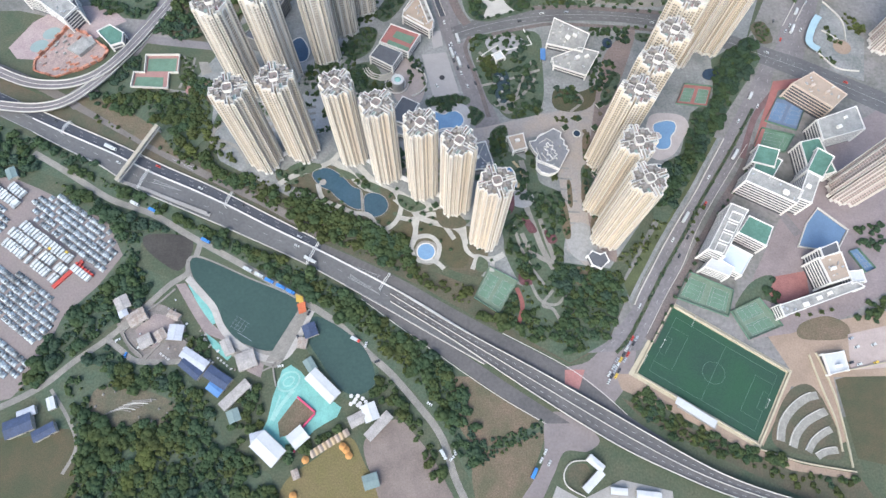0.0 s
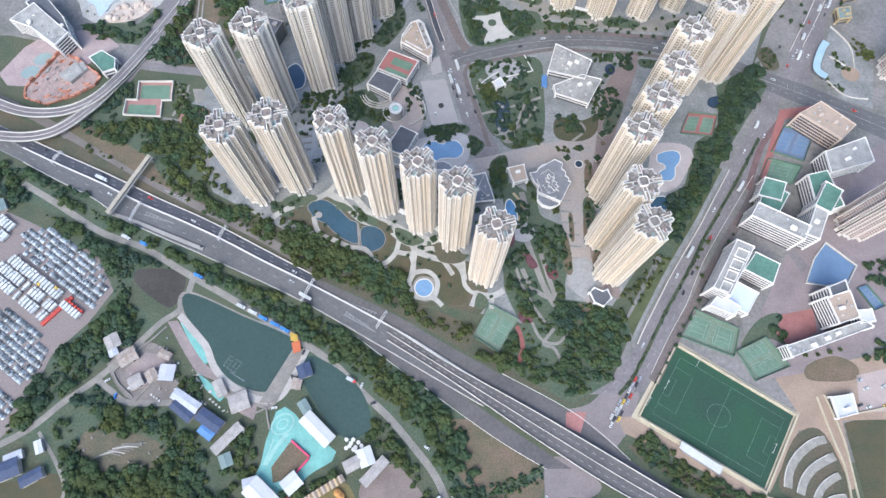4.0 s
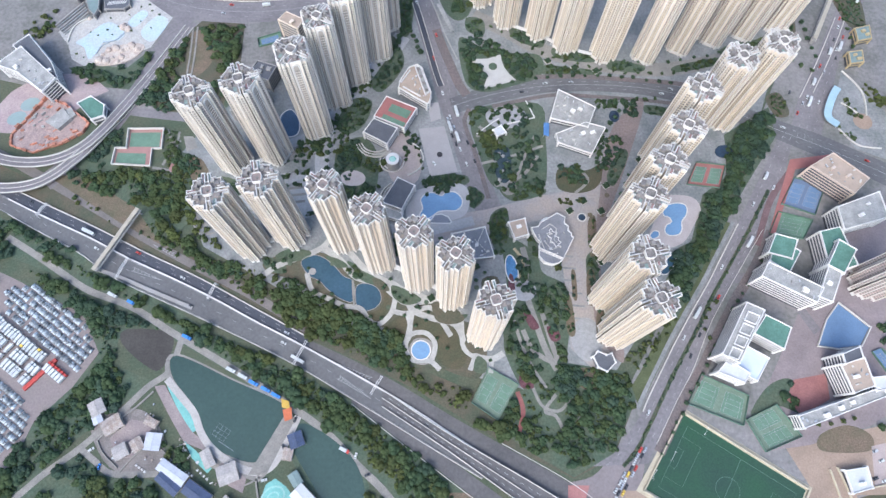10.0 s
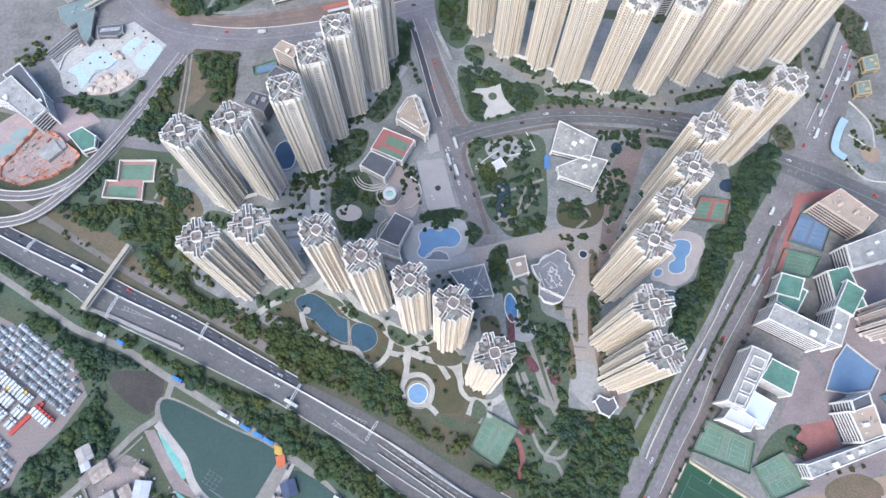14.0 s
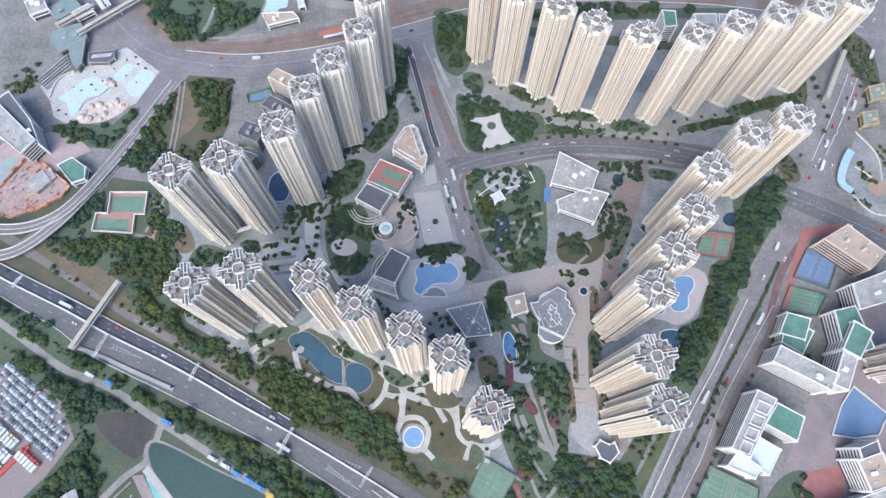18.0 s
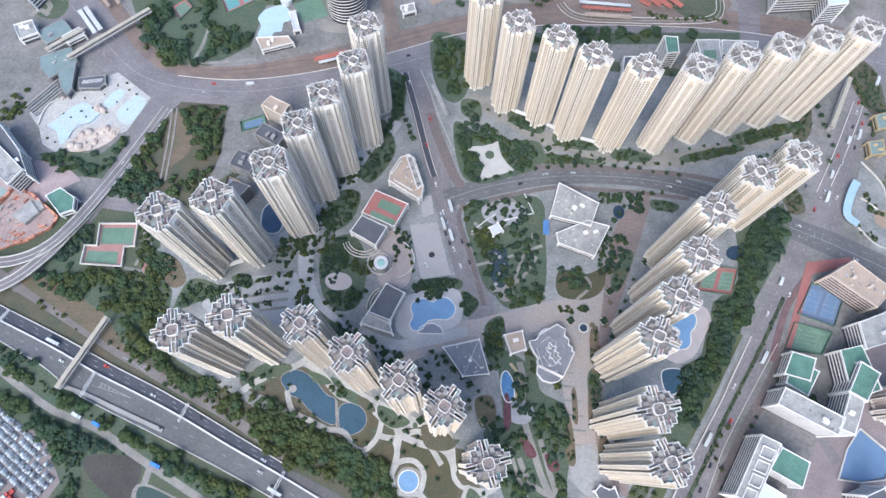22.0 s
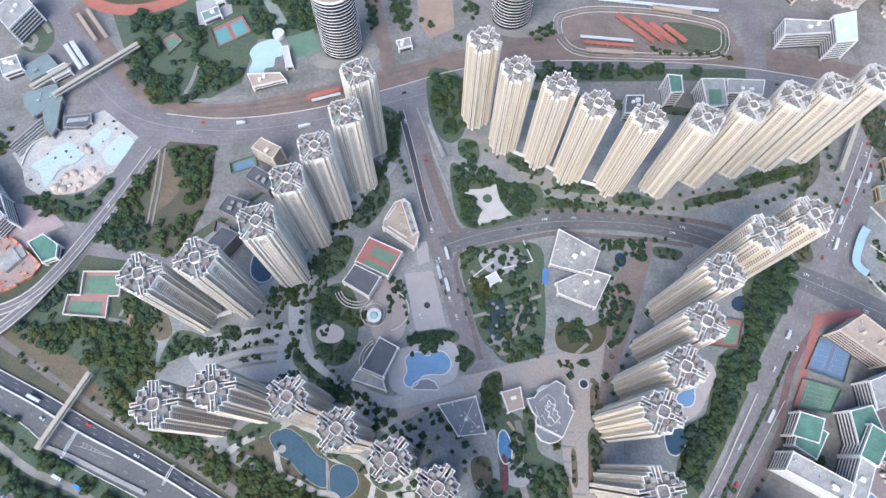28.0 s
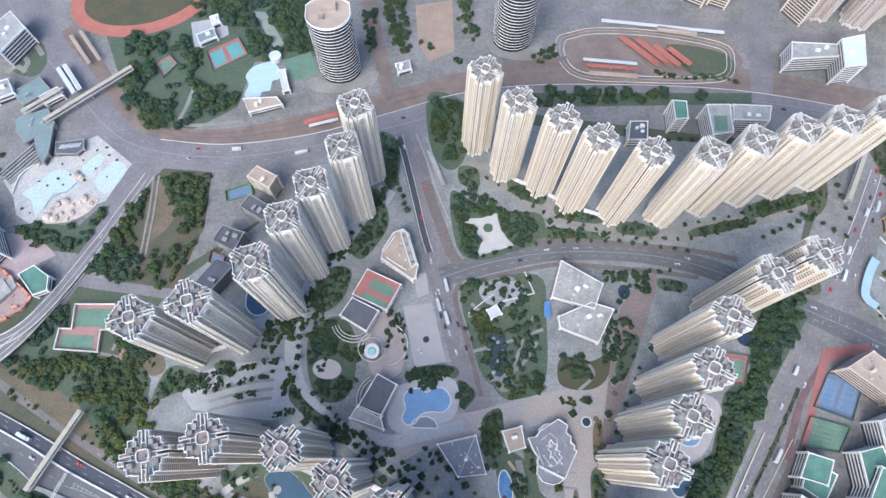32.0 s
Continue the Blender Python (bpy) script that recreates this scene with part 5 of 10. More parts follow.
for k, (x, y) in enumerate([(-334, 469.5), (-329.5, 475), (-323, 477.5), (-316.5, 474), (-311.5, 477.5), (-308, 481), (-324, 465.5), (-315.5, 466.5), (-329, 461), (-320.5, 507), (-316, 501.5), (-321, 503.5), (-357, 514.5), (-301, 475.5), (-336, 463), (-318, 461)]):
    bm = bmesh.new()
    bmesh.ops.create_icosphere(bm, subdivisions=2, radius=2.2 + 0.9 * (k % 3), matrix=pose(x, y, 0.8))
    for v in bm.verts:
        v.co += v.normal * 0.9 * noise.noise(v.co * 0.5)
        v.co.z = 0.6 + (v.co.z - 0.6) * 0.8
    tagged(link_mesh("rock", bm, ROCKPINK), "pinkish artificial boulder of the water park", "rock", "water park rocks")
for pts in ([(-337.4, 484.8), (-326, 487.5), (-318.8, 496.9)], [(-341, 471), (-338, 480), (-330, 486)]):
    tagged(link_mesh("slide_channel", wall_along(pts, 1.0, 0.2, 0.9), mat("pale_blue_slide", (0.3, 0.35, 0.38), 0.5, 0.1, 0.2, 1, 0)), "pale curving water slide channel", "water slide", "water slides")
for k, (x, y) in enumerate([(-352, 497), (-344, 493), (-336, 500), (-330, 494), (-326, 504), (-312, 499), (-305, 511), (-296, 525), (-288, 520), (-318, 519), (-336, 515), (-360, 470), (-352, 466), (-308, 530), (-300, 533), (-293, 503)]):
    plant(x, y, 1.8 + 0.5 * (k % 3), (2, 1)[k % 2], 1.6, 0.2)
sheet("woodland_floor", [(-364.5, 454), (-346.5, 457), (-307, 455), (-291.5, 474.5), (-284, 474.5), (-300.5, 429), (-340, 433.5)], 0.16, UNDER, "dark planted bank", False)
# north side
sheet("woodland_floor", [(-373.5, 753), (-308, 616.5), (-263, 556.5), (-230.5, 551), (-187, 580), (-178, 633), (-117.5, 641.5), (-129, 760)], 0.1, UNDER, "dark wooded park ground", False)
TRC = (-303, 715)
sheet("running_track", disc(*TRC, 74, 48, 52, 18), 0.2, mat("track_red", (0.34, 0.13, 0.1), 0.9, 0.15, 0.08, 0.8, 0.05), "red oval running track", False)
sheet("track_infield", disc(*TRC, 60, 48, 38, 18), 0.26, LAWN, "green grass infield of the track", False)
court("park_court", [(-227, 644.5), (-198, 663), (-185, 641), (-216, 620)], COURT_RED, mat("court_teal", (0.1, 0.26, 0.26), 0.85, 0.1, 0.1, 1, 0.03), 0.25, "teal and red park ball courts", 2)
court("park_court", [(-274.5, 629.5), (-262.5, 639.5), (-252, 628), (-263, 611)], COURT_RED, COURT_GREEN, 0.25, "faded red park court", 1)
sheet("park_lawn", [(-150.5, 635), (-124, 647), (-113, 621), (-137, 610.5)], 0.22, COURT_GREEN, "green sports floor beside a pool", False)
sheet("waterpark_pool", [(-184, 616), (-177.5, 627.5), (-160.5, 633.5), (-150.5, 621.5), (-151.5, 613.5), (-157.5, 610.5), (-158.5, 600), (-166, 597.5), (-169, 588), (-181.5, 592), (-180, 606)], 0.3, mat("pale_aqua", (0.36, 0.47, 0.5), 0.5, 0.1, 0.1, 0.8, 0.03), "pale aqua rounded pool")
sheet("plaza_beige", [(-21.5, 708.5), (16.5, 717), (19.5, 651.5), (-5.5, 637.5), (-17, 658)], 0.2, mat("beige_paving", (0.42, 0.32, 0.25)), "beige paved forecourt", False)
sheet("depot_ground", [(129, 676), (167.5, 687.5), (299, 673), (308.5, 645), (289.5, 617), (134, 620)], 0.18, mat("depot_brown", (0.2, 0.16, 0.14), 0.95, 0.25, 0.05, 0.7, 0.2), "brown earth of the tram depot", False)
sheet("depot_field", [(234, 664), (290, 655), (297.5, 631), (257.5, 626.5)], 0.22, GRASSY, "rough grass inside the depot loop")
sheet("park_ground", [(88.5, 602.5), (310, 607.5), (307.5, 594.5), (88, 586.5)], 0.2, UNDER, "dark strip of roadside trees", False)
sheet("garden_bed", [(-4.5, 600.5), (33.5, 585), (29.5, 529.5), (12.5, 517.5), (-3.5, 547)], 0.2, UNDER, "dark planted corner by the junction")
KEEP_CLEAR += [[(-280, 643), (-252.5, 643.5), (-244.5, 607.5), (-273, 606.5)], [(-248.5, 680.5), (-214.5, 689), (-205.5, 649.5), (-238.5, 644)], [(-188, 697), (-175, 695.5), (-150, 654.5), (-158.5, 646)], [(-246.5, 604.5), (-231.5, 605), (-230, 563.5), (-241.5, 560)]]
sheet("park_paving", [(-248.5, 680.5), (-214.5, 689), (-208, 666), (-238.5, 644)], 0.2, ESTATE, "grey paved park court", False)
sheet("park_paving", [(-188, 697), (-175, 695.5), (-150, 654.5), (-159, 648.5)], 0.21, mat("grey_green_court", (0.22, 0.25, 0.22), 0.85, 0.15, 0.1, 1, 0.03), "long grey-green park court", False)
street("park_path", [(-231.5, 605), (-235.5, 579), (-239, 563), (-224, 559), (-179.5, 564.5)], 3.5, 0.2, PATHS, "pale park path beside the tramway", 20)
sheet("park_verge", [(-302, 603.5), (-292, 607), (-265.5, 581.5), (-243, 563), (-252, 555), (-273.5, 568.5), (-293.5, 587.5)], 0.16, GRASSY, "dry grass bank above the tramway")
for pts in ([(-7.5, 219), (7, 218), (19, 206), (9.5, 201), (-4, 204)], [(19, 186), (28.5, 189.5), (33.5, 182), (25, 177)], [(34, 239), (47.5, 241.5), (49.5, 223.5), (38, 219)], [(-58.5, 240.5), (-49.5, 238), (-43.5, 229.5), (-53.5, 230.5)]):
    sheet("garden_bed", pts, 0.31, SHADEGRASS, "olive planted bed in the garden paths")

# ---- residential towers ----
CREAM = mat("cream_tile_wall", (0.62, 0.535, 0.43), 0.75, 0.14, 0.05, 0.8, 0.05, second=(0.54, 0.48, 0.42))
TRIMW = mat("white_tile_trim", (0.6, 0.585, 0.56), 0.7, 0.16, 0.12, 1.0, 0.03)
PILA = mat("pale_cream_pilaster", (0.64, 0.61, 0.56), 0.7, 0.1, 0.1, 1.0, 0.03)
TANBAY = mat("tan_bay_tiles", (0.45, 0.375, 0.29), 0.75, 0.14, 0.06, 0.8, 0.05)
TERRACE = [mat("tan_roof_deck", (0.25, 0.21, 0.17), 0.9, 0.3, 0.3, 1.0, 0.05), mat("teal_roof_deck", (0.22, 0.29, 0.27), 0.9, 0.3, 0.3, 1.0, 0.05), mat("red_roof_deck", (0.3, 0.19, 0.175), 0.9, 0.3, 0.3, 1.0, 0.05), mat("dark_roof_deck", (0.15, 0.15, 0.155), 0.9, 0.3, 0.3, 1.0, 0.05)]
PLANT = mat("weathered_plant_room", (0.33, 0.31, 0.285), 0.85, 0.3, 0.2, 0.8, 0.05)
GLASS = mat("tinted_window_glass", (0.23, 0.215, 0.2), 0.3, 0.4, 0.3, 0.9, 0, spec=0.6)
ROOFGREY = mat("grey_roof_screed", (0.24, 0.215, 0.2), 0.9, 0.35, 0.25, 0.8, 0.1, second=(0.13, 0.125, 0.12))
ROOFRED = mat("red_roof_coating", (0.26, 0.215, 0.2), 0.9, 0.25, 0.2, 0.8, 0.1)
# one quarter of each floor plan: slit, tip of the wing, steps, and the bay between two wings
QUARTER_ARCHED = [(9, 0.8), (15.6, 0.8), (15.6, 3.5), (13.0, 3.5), (13.0, 6.2), (11.7, 6.2), (6.2, 11.7), (6.2, 13.0), (3.5, 13.0), (3.5, 15.6), (0.8, 15.6), (0.8, 9)]
QUARTER_STEPPED = [(8, 0.9), (15.4, 0.9), (15.4, 3.6), (12.0, 3.6), (12.0, 6.2), (10.5, 6.2), (10.5, 9.8), (6.6, 9.8), (6.6, 10.8), (3.4, 10.8), (3.4, 14.8), (0.9, 14.8), (0.9, 8)]
TURNS = ((1, 0), (0, 1), (-1, 0), (0, -1))
STOREY = 2.78


def face_pieces(p, q, h, panes, bm_glass, bm_sill, top=2.0):
    """Windows and bay sills up one face between plan corners p and q."""
    p, q = Vector(p), Vector(q)
    t = (q - p).normalized()
    n = Vector((t.y, -t.x))
    length = (q - p).length
    w = length * 0.56 / panes
    for k in range(int((h - top) / STOREY)):
        z = 1.2 + k * STOREY
        for i in range(panes):
            c = p + t * (length * (i + 0.5) / panes)
            a, b = c - t * w / 2 + n * 0.05, c + t * w / 2 + n * 0.05
            bm_glass.faces.new([bm_glass.verts.new((*v, zz)) for v, zz in ((a, z), (b, z), (b, z + 1.75), (a, z + 1.75))])
        a, b = p + t * length * 0.1, p + t * length * 0.9
        o = n * 0.38
        v = [bm_sill.verts.new((*r, zz)) for r, zz in ((a, z - 0.55), (b, z - 0.55), (b + o, z - 0.5), (a + o, z - 0.5), (a, z - 0.1), (b, z - 0.1), (b + o, z - 0.1), (a + o, z - 0.1))]
        for f in ((0, 1, 2, 3), (7, 6, 5, 4), (3, 2, 6, 7), (0, 3, 7, 4), (1, 5, 6, 2)):
            bm_sill.faces.new([v[j] for j in f])


def post(x, y, s, z0, z1, rz=0.0, bm=None):
    return box(x, y, z0, s, s, z1 - z0, bm, rz)


def make_tower(wall, h, label, core_roof, quarter, arched, bay):
    PLAN = [(x * c - y * s, x * s + y * c) for c, s in TURNS for x, y in quarter]
    ob = root("residential_tower", 0, 0, -300, 0, label, "tower block", "estate towers")
    shell = prism(PLAN, 0, h)
    part("roof", prism([(x * 0.97, y * 0.97) for x, y in PLAN], h, h + 0.25), ROOFGREY, ob, "grey screeded flat roof")
    part("parapet", rim(PLAN, 0.42, h, h + 1.6), TRIMW, ob, "white stepped roof parapet")
    # low podium storey
    part("plinth", rim([(x * 1.03, y * 1.03) for x, y in PLAN], 0.9, 0, 3.6), TRIMW, ob, "pale plinth")
    arches, ribs, strips, glass = [], [], [bmesh.new() for _ in TURNS], bmesh.new()
    edges = [e for i, e in enumerate(zip(quarter, quarter[1:])) if 0 < i < len(quarter) - 2 and math.dist(*e) > 1.5 and not (arched and i == 5)]
    for p, q in edges:
        length = math.dist(p, q)
        for k, (c, s) in enumerate(TURNS):
            a, b = ((u[0] * c - u[1] * s, u[0] * s + u[1] * c) for u in (p, q))
            face_pieces(a, b, h, 2 if length > 3.2 else 1, glass, shell)
            if length > 2.4:
                a, b = Vector(a), Vector(b)
                t = (b - a).normalized()
                n = Vector((t.y, -t.x)) * 0.025
                p0, p1 = a.lerp(b, 0.17), a.lerp(b, 0.83)
                prism([tuple(p0 - n * 8), tuple(p1 - n * 8), tuple(p1 + n), tuple(p0 + n)], 3.7, h - 3.2, strips[k])
    if arched:
        # arched bay on the diagonal face
        p, q = Vector(quarter[5]), Vector(quarter[6])
        for k, (c, s) in enumerate(TURNS):
            a, b = (Vector((u.x * c - u.y * s, u.x * s + u.y * c)) for u in (p.lerp(q, 0.12), p.lerp(q, 0.88)))
            face_pieces(a, b, h, 3, glass, shell, 6.0)
        t = (q - p).normalized()
        n = Vector((t.y, -t.x))
        a, b = p.lerp(q, 0.14) + n * 0.02, p.lerp(q, 0.86) + n * 0.02
        bm = prism([tuple(a - n * 0.2), tuple(b - n * 0.2), tuple(b), tuple(a)], 3.0, h - 2.4)
        arches.append(part("bay_panel", bm, bay, ob, "tiled bay panel"))
        mid = p.lerp(q, 0.5) + n * 0.3
        bm = bmesh.new()
        r = 3.1
        pts = [(-r, 2.0)] + [(r * math.cos(a), h - 4.6 + r * math.sin(a)) for a in np.linspace(math.pi, 0, 11)] + [(r, 2.0)]
        rows = []
        for u, z in pts:
            k = (r - 0.95) / r
            uu, zz = u * k, (z if z < h - 4.6 else h - 4.6 + (z - h + 4.2) * k)
            a, b = mid + t * u, mid + t * uu
            rows.append([bm.verts.new((*v, y)) for v, y in ((a - n * 0.4, z), (a + n * 0.25, z), (b + n * 0.25, zz), (b - n * 0.4, zz))])
        for r0, r1 in zip(rows, rows[1:]):
            for j in range(3):
                bm.faces.new((r0[j], r0[j + 1], r1[j + 1], r1[j]))
        bmesh.ops.recalc_face_normals(bm, faces=bm.faces)
        arches.append(part("arch_frame", bm, TRIMW, ob, "white arched facade frame"))
    # flush strips; their darker colour stands for shade in the facade grooves
    for bm in strips:
        tagged(part("facade_inlay", bm, bay, ob, "darker strips up one wing for the shade in its grooves"), kind="stuff")
    tagged(part("glazing", glass, GLASS, ob, "rows of small tinted windows"), kind="stuff")
    part("wall", shell, wall, ob)
    for x, y in [q for q in quarter[1:-1] if max(q) > 11.9 or min(q) > 9]:
        ribs.append(part("pilaster", post(x, y, 0.5, 0, h + 0.6), PILA, ob))
    for k in (1, 2, 3):
        for o in arches + ribs:
            c = share(o.name.split(".")[0], o.data, ob, pose(0, 0, 0, 0, 0, 90 * k))
            if "label" in o:
                c["label"] = o["label"]
    # roof plant: octagonal lift house, tank rooms, walls along the slits
    octa = [(3.9, -1.9), (3.9, 1.9), (3.3, 3.3), (1.9, 3.9), (-1.9, 3.9), (-3.3, 3.3), (-3.9, 1.9), (-3.9, -1.9), (-3.3, -3.3), (-1.9, -3.9), (1.9, -3.9), (3.3, -3.3)]
    house = part("lift_house", rim(octa, 0.42, h + 0.2, h + 3.4), PILA, ob, "white round-cornered lift house wall")
    part("lift_house_roof", prism([(x * 0.9, y * 0.9) for x, y in octa], h + 0.2, h + 2.2), core_roof, house, "brownish sunken roof of the lift house")
    part("lift_house_hatch", box(0.6, -0.5, h + 2.2, 2.0, 1.6, 0.9, rz=20), ROOFGREY, house, "small grey hatch")
    for k, (x, y, sx, sy, sz) in enumerate(((7.6, 4.6, 3.4, 2.6, 2.6), (4.6, 7.6, 2.6, 3.0, 1.8), (11.6, 2.4, 2.4, 1.6, 3.4))):
        for i in range(4):
            a = radians(90 * i)
            if (i + k) % 4 == 3:
                continue
            c, s = math.cos(a), math.sin(a)
            part("tank_room", box(x * c - y * s, x * s + y * c, h + 0.2, sx, sy, sz + 0.5 * ((i * 7 + k) % 3), rz=90 * i), PLANT if (i + k) % 2 else ROOFGREY, ob, "small grey rooftop plant room")
    for i in range(4):
        for j, (x, y, sx, sy) in enumerate(((11.6, 2.2, 5.6, 2.0), (2.2, 11.6, 2.0, 5.6), (8.6, 4.7, 4.6, 2.6), (4.7, 8.4, 2.4, 3.8))):
            c, s = math.cos(radians(90 * i)), math.sin(radians(90 * i))
            part("roof_terrace", box(x * c - y * s, x * s + y * c, h + 0.2, sx, sy, 0.12, rz=90 * i), TERRACE[(i + j // 2 + int(h)) % 4], ob)
        bm = bmesh.new()
        c, s = math.cos(radians(90 * i)), math.sin(radians(90 * i))
        for off in (-1.5, 1.5):
            x, y = 9.0, off
            box(x * c - y * s, x * s + y * c, h + 0.2, 8.6, 0.35, 1.2, bm, 90 * i)
        for off in (3.0, 5.6):
            x, y = 9.6, off
            box(x * c - y * s, x * s + y * c, h + 0.25, 4.6, 0.35, 1.5, bm, 90 * i)
        part("roof_wall", bm, TRIMW, ob, "white roof wall beside the slit")
    return ob


YELLOWBAY = mat("ochre_bay_tiles", (0.52, 0.44, 0.33), 0.75, 0.16, 0.06, 0.8, 0.05)
# grey tile tone, darkened further for the shade of the facade slits
GREYBAY = mat("grey_bay_tiles", (0.37, 0.335, 0.295), 0.75, 0.16, 0.06, 0.8, 0.05)
PINKBAY = mat("pink_bay_tiles", (0.42, 0.32, 0.3), 0.75, 0.16, 0.06, 0.8, 0.05)
CREAM_N = mat("yellow_cream_tile_wall", (0.63, 0.55, 0.44), 0.75, 0.14, 0.05, 0.8, 0.05, second=(0.56, 0.49, 0.4))
TOWER_S = make_tower(CREAM, 105, "tall cream and white cruciform residential tower with stepped roof parapets", ROOFRED, QUARTER_STEPPED, False, TANBAY)
TOWER_N = make_tower(CREAM_N, 106, "tall yellowish cream cruciform residential tower with white arched bays", ROOFGREY, QUARTER_ARCHED, True, YELLOWBAY)
TOWER_E = make_tower(CREAM_N, 106, "tall yellowish cream residential tower with deep facade slits and stepped parapets", ROOFGREY, QUARTER_STEPPED, False, YELLOWBAY)
TOWER_G = make_tower(mat("grey_cream_tile_wall", (0.64, 0.58, 0.5), 0.7, 0.12, 0.05, 0.8, 0.05, second=(0.57, 0.515, 0.45)), 106, "tall greyish cream cruciform residential tower with white arched bays", ROOFGREY, QUARTER_ARCHED, True, GREYBAY)
TOWER_P = make_tower(mat("pink_tile_wall", (0.5, 0.43, 0.41), 0.7, 0.12, 0.05, 0.8, 0.05), 88, "pinkish white residential tower with stepped roof parapets", ROOFGREY, QUARTER_STEPPED, False, PINKBAY)

SOUTH_ROW = [(-161, 268.3, 12), (-128.4, 278.5, 12), (-82.5, 273.7, -35), (-51.6, 255.8, -36), (-19.2, 239.4, -38), (8.6, 224.3, -34), (34.2, 192.5, 15)]
WEST_ROW = [(-185.8, 349.4, 19), (-151.6, 360.8, 19), (-115.4, 387.4, -28), (-98.7, 420, -30), (-82, 446, -30), (-62.3, 475.4, -28), (-56, 511, -18)]
EAST_ROW = [(140, 194, 20), (136.5, 224, 10), (142.5, 268, -26), (160, 295, -28), (177.5, 323.5, -28), (195, 357, -28), (229, 385.5, 20), (263, 399.5, 20)]
NORTH_WEST = [(40, 544, -24), (65, 516.5, -34), (96.6, 502.5, -24), (123, 486.5, -34), (160, 475.5, -28)]
NORTH_EAST = [(201.6, 475.5, 14), (237.3, 486.5, 14), (272.3, 497, 14), (305, 505, 14), (340, 514, 14)]
NORTH_ROW = NORTH_WEST + NORTH_EAST
BROAD = {r[:2] for r in SOUTH_ROW[:2] + WEST_ROW[:3]}
for proto, rows in ((TOWER_S, SOUTH_ROW), (TOWER_G, WEST_ROW), (TOWER_N, NORTH_EAST), (TOWER_E, EAST_ROW + NORTH_WEST), (TOWER_P, [(359.5, 237, 25), (443, 402.5, 25), (394.5, 712, 20), (433.5, 702, 20), (481.5, 684.5, 20)])):
    for x, y, yaw in rows:
        t = copy_thing(proto, pose(x, y, 0.1, 0, 0, yaw))
        row = [r for r in (SOUTH_ROW, WEST_ROW, EAST_ROW, NORTH_ROW) if (x, y, yaw) in r]
        k = 1.03 if proto is TOWER_P else 0.95 if (x, y) in BROAD else {0: 0.89, 1: 0.87, 2: 0.92, 3: 0.87}[[SOUTH_ROW, WEST_ROW, EAST_ROW, NORTH_ROW].index(row[0])]
        t.scale = (k, k, 1)
        if proto is TOWER_P:
            t["group"] = "pink towers"
for proto in (TOWER_S, TOWER_N, TOWER_E, TOWER_G, TOWER_P, *PROTO):
    if proto in PROTO:
        continue
    for o in (*proto.children_recursive, proto):
        bpy.data.objects.remove(o)
# covered link bridges between neighbouring towers
for a, b in zip(SOUTH_ROW[:-1], SOUTH_ROW[1:]):
    d = math.dist(a[:2], b[:2])
    if d < 40:
        p, q = (Vector(a[:2]).lerp(Vector(b[:2]), k) for k in (15 / d, 1 - 15 / d))
        ob = root("link_bridge", *p.lerp(q, 0.5), 0.1, math.degrees(math.atan2(q.y - p.y, q.x - p.x)), "low white covered walkway between two towers", "covered walkway", "tower links")
        part("roof", box(0, 0, 3.4, (q - p).length + 2, 4.0, 0.4), TRIMW, ob)
        for x in (-4, 0, 4):
            for y in (-1.6, 1.6):
                part("column", post(x, y, 0.3, 0, 3.4), TRIMW, ob)
for a, b in ((NORTH_ROW[1], NORTH_ROW[2]), (NORTH_ROW[2], NORTH_ROW[3]), (NORTH_ROW[3], NORTH_ROW[4]), (EAST_ROW[0], EAST_ROW[1]), (WEST_ROW[0], WEST_ROW[1])):
    p, q = Vector(a[:2]), Vector(b[:2])
    m = p.lerp(q, 0.5) + Vector((0, -6))
    ob = root("link_bridge", *m, 0.1, math.degrees(math.atan2(q.y - p.y, q.x - p.x)), "low white covered walkway between two towers", "covered walkway", "tower links")
    part("roof", box(0, 0, 3.4, 14, 3.6, 0.4), TRIMW, ob)
    for x in (-5, 0, 5):
        part("column", post(x, 1.4, 0.3, 0, 3.4), TRIMW, ob), part("column", post(x, -1.4, 0.3, 0, 3.4), TRIMW, ob)

# ---- schools, clubs and other low buildings ----
SPANDREL = mat("white_spandrel", (0.68, 0.665, 0.64), 0.7, 0.12, 0.1, 0.8, 0.03)
BANDGLASS = mat("shaded_band_glass", (0.075, 0.08, 0.095), 0.3, 0.4, 0.3, 0.8, 0, spec=0.5)
DARKROOF = mat("dark_slate_roof", (0.1, 0.105, 0.12), 0.7, 0.2, 0.1, 1, 0.05)
PALEROOF = mat("pale_roof", (0.33, 0.325, 0.31), 0.85, 0.35, 0.1, 0.8, 0.05, second=(0.22, 0.22, 0.215))
GREENROOF = mat("green_roof_court", (0.1, 0.2, 0.16), 0.85, 0.3, 0.1, 0.8, 0.03)
BEIGEROOF = mat("beige_roof", (0.36, 0.29, 0.235), 0.85, 0.15, 0.1, 0.8, 0.05)
WHITEROOF = mat("white_metal_roof", (0.47, 0.48, 0.49), 0.5, 0.1, 0.1, 0.8, 0.03)
BLUEROOF = mat("blue_tarpaulin", (0.09, 0.2, 0.42), 0.6, 0.2, 0.1, 0.8, 0.05)
TEALROOF = mat("teal_roof", (0.17, 0.225, 0.225), 0.8, 0.15, 0.1, 0.8, 0.05)


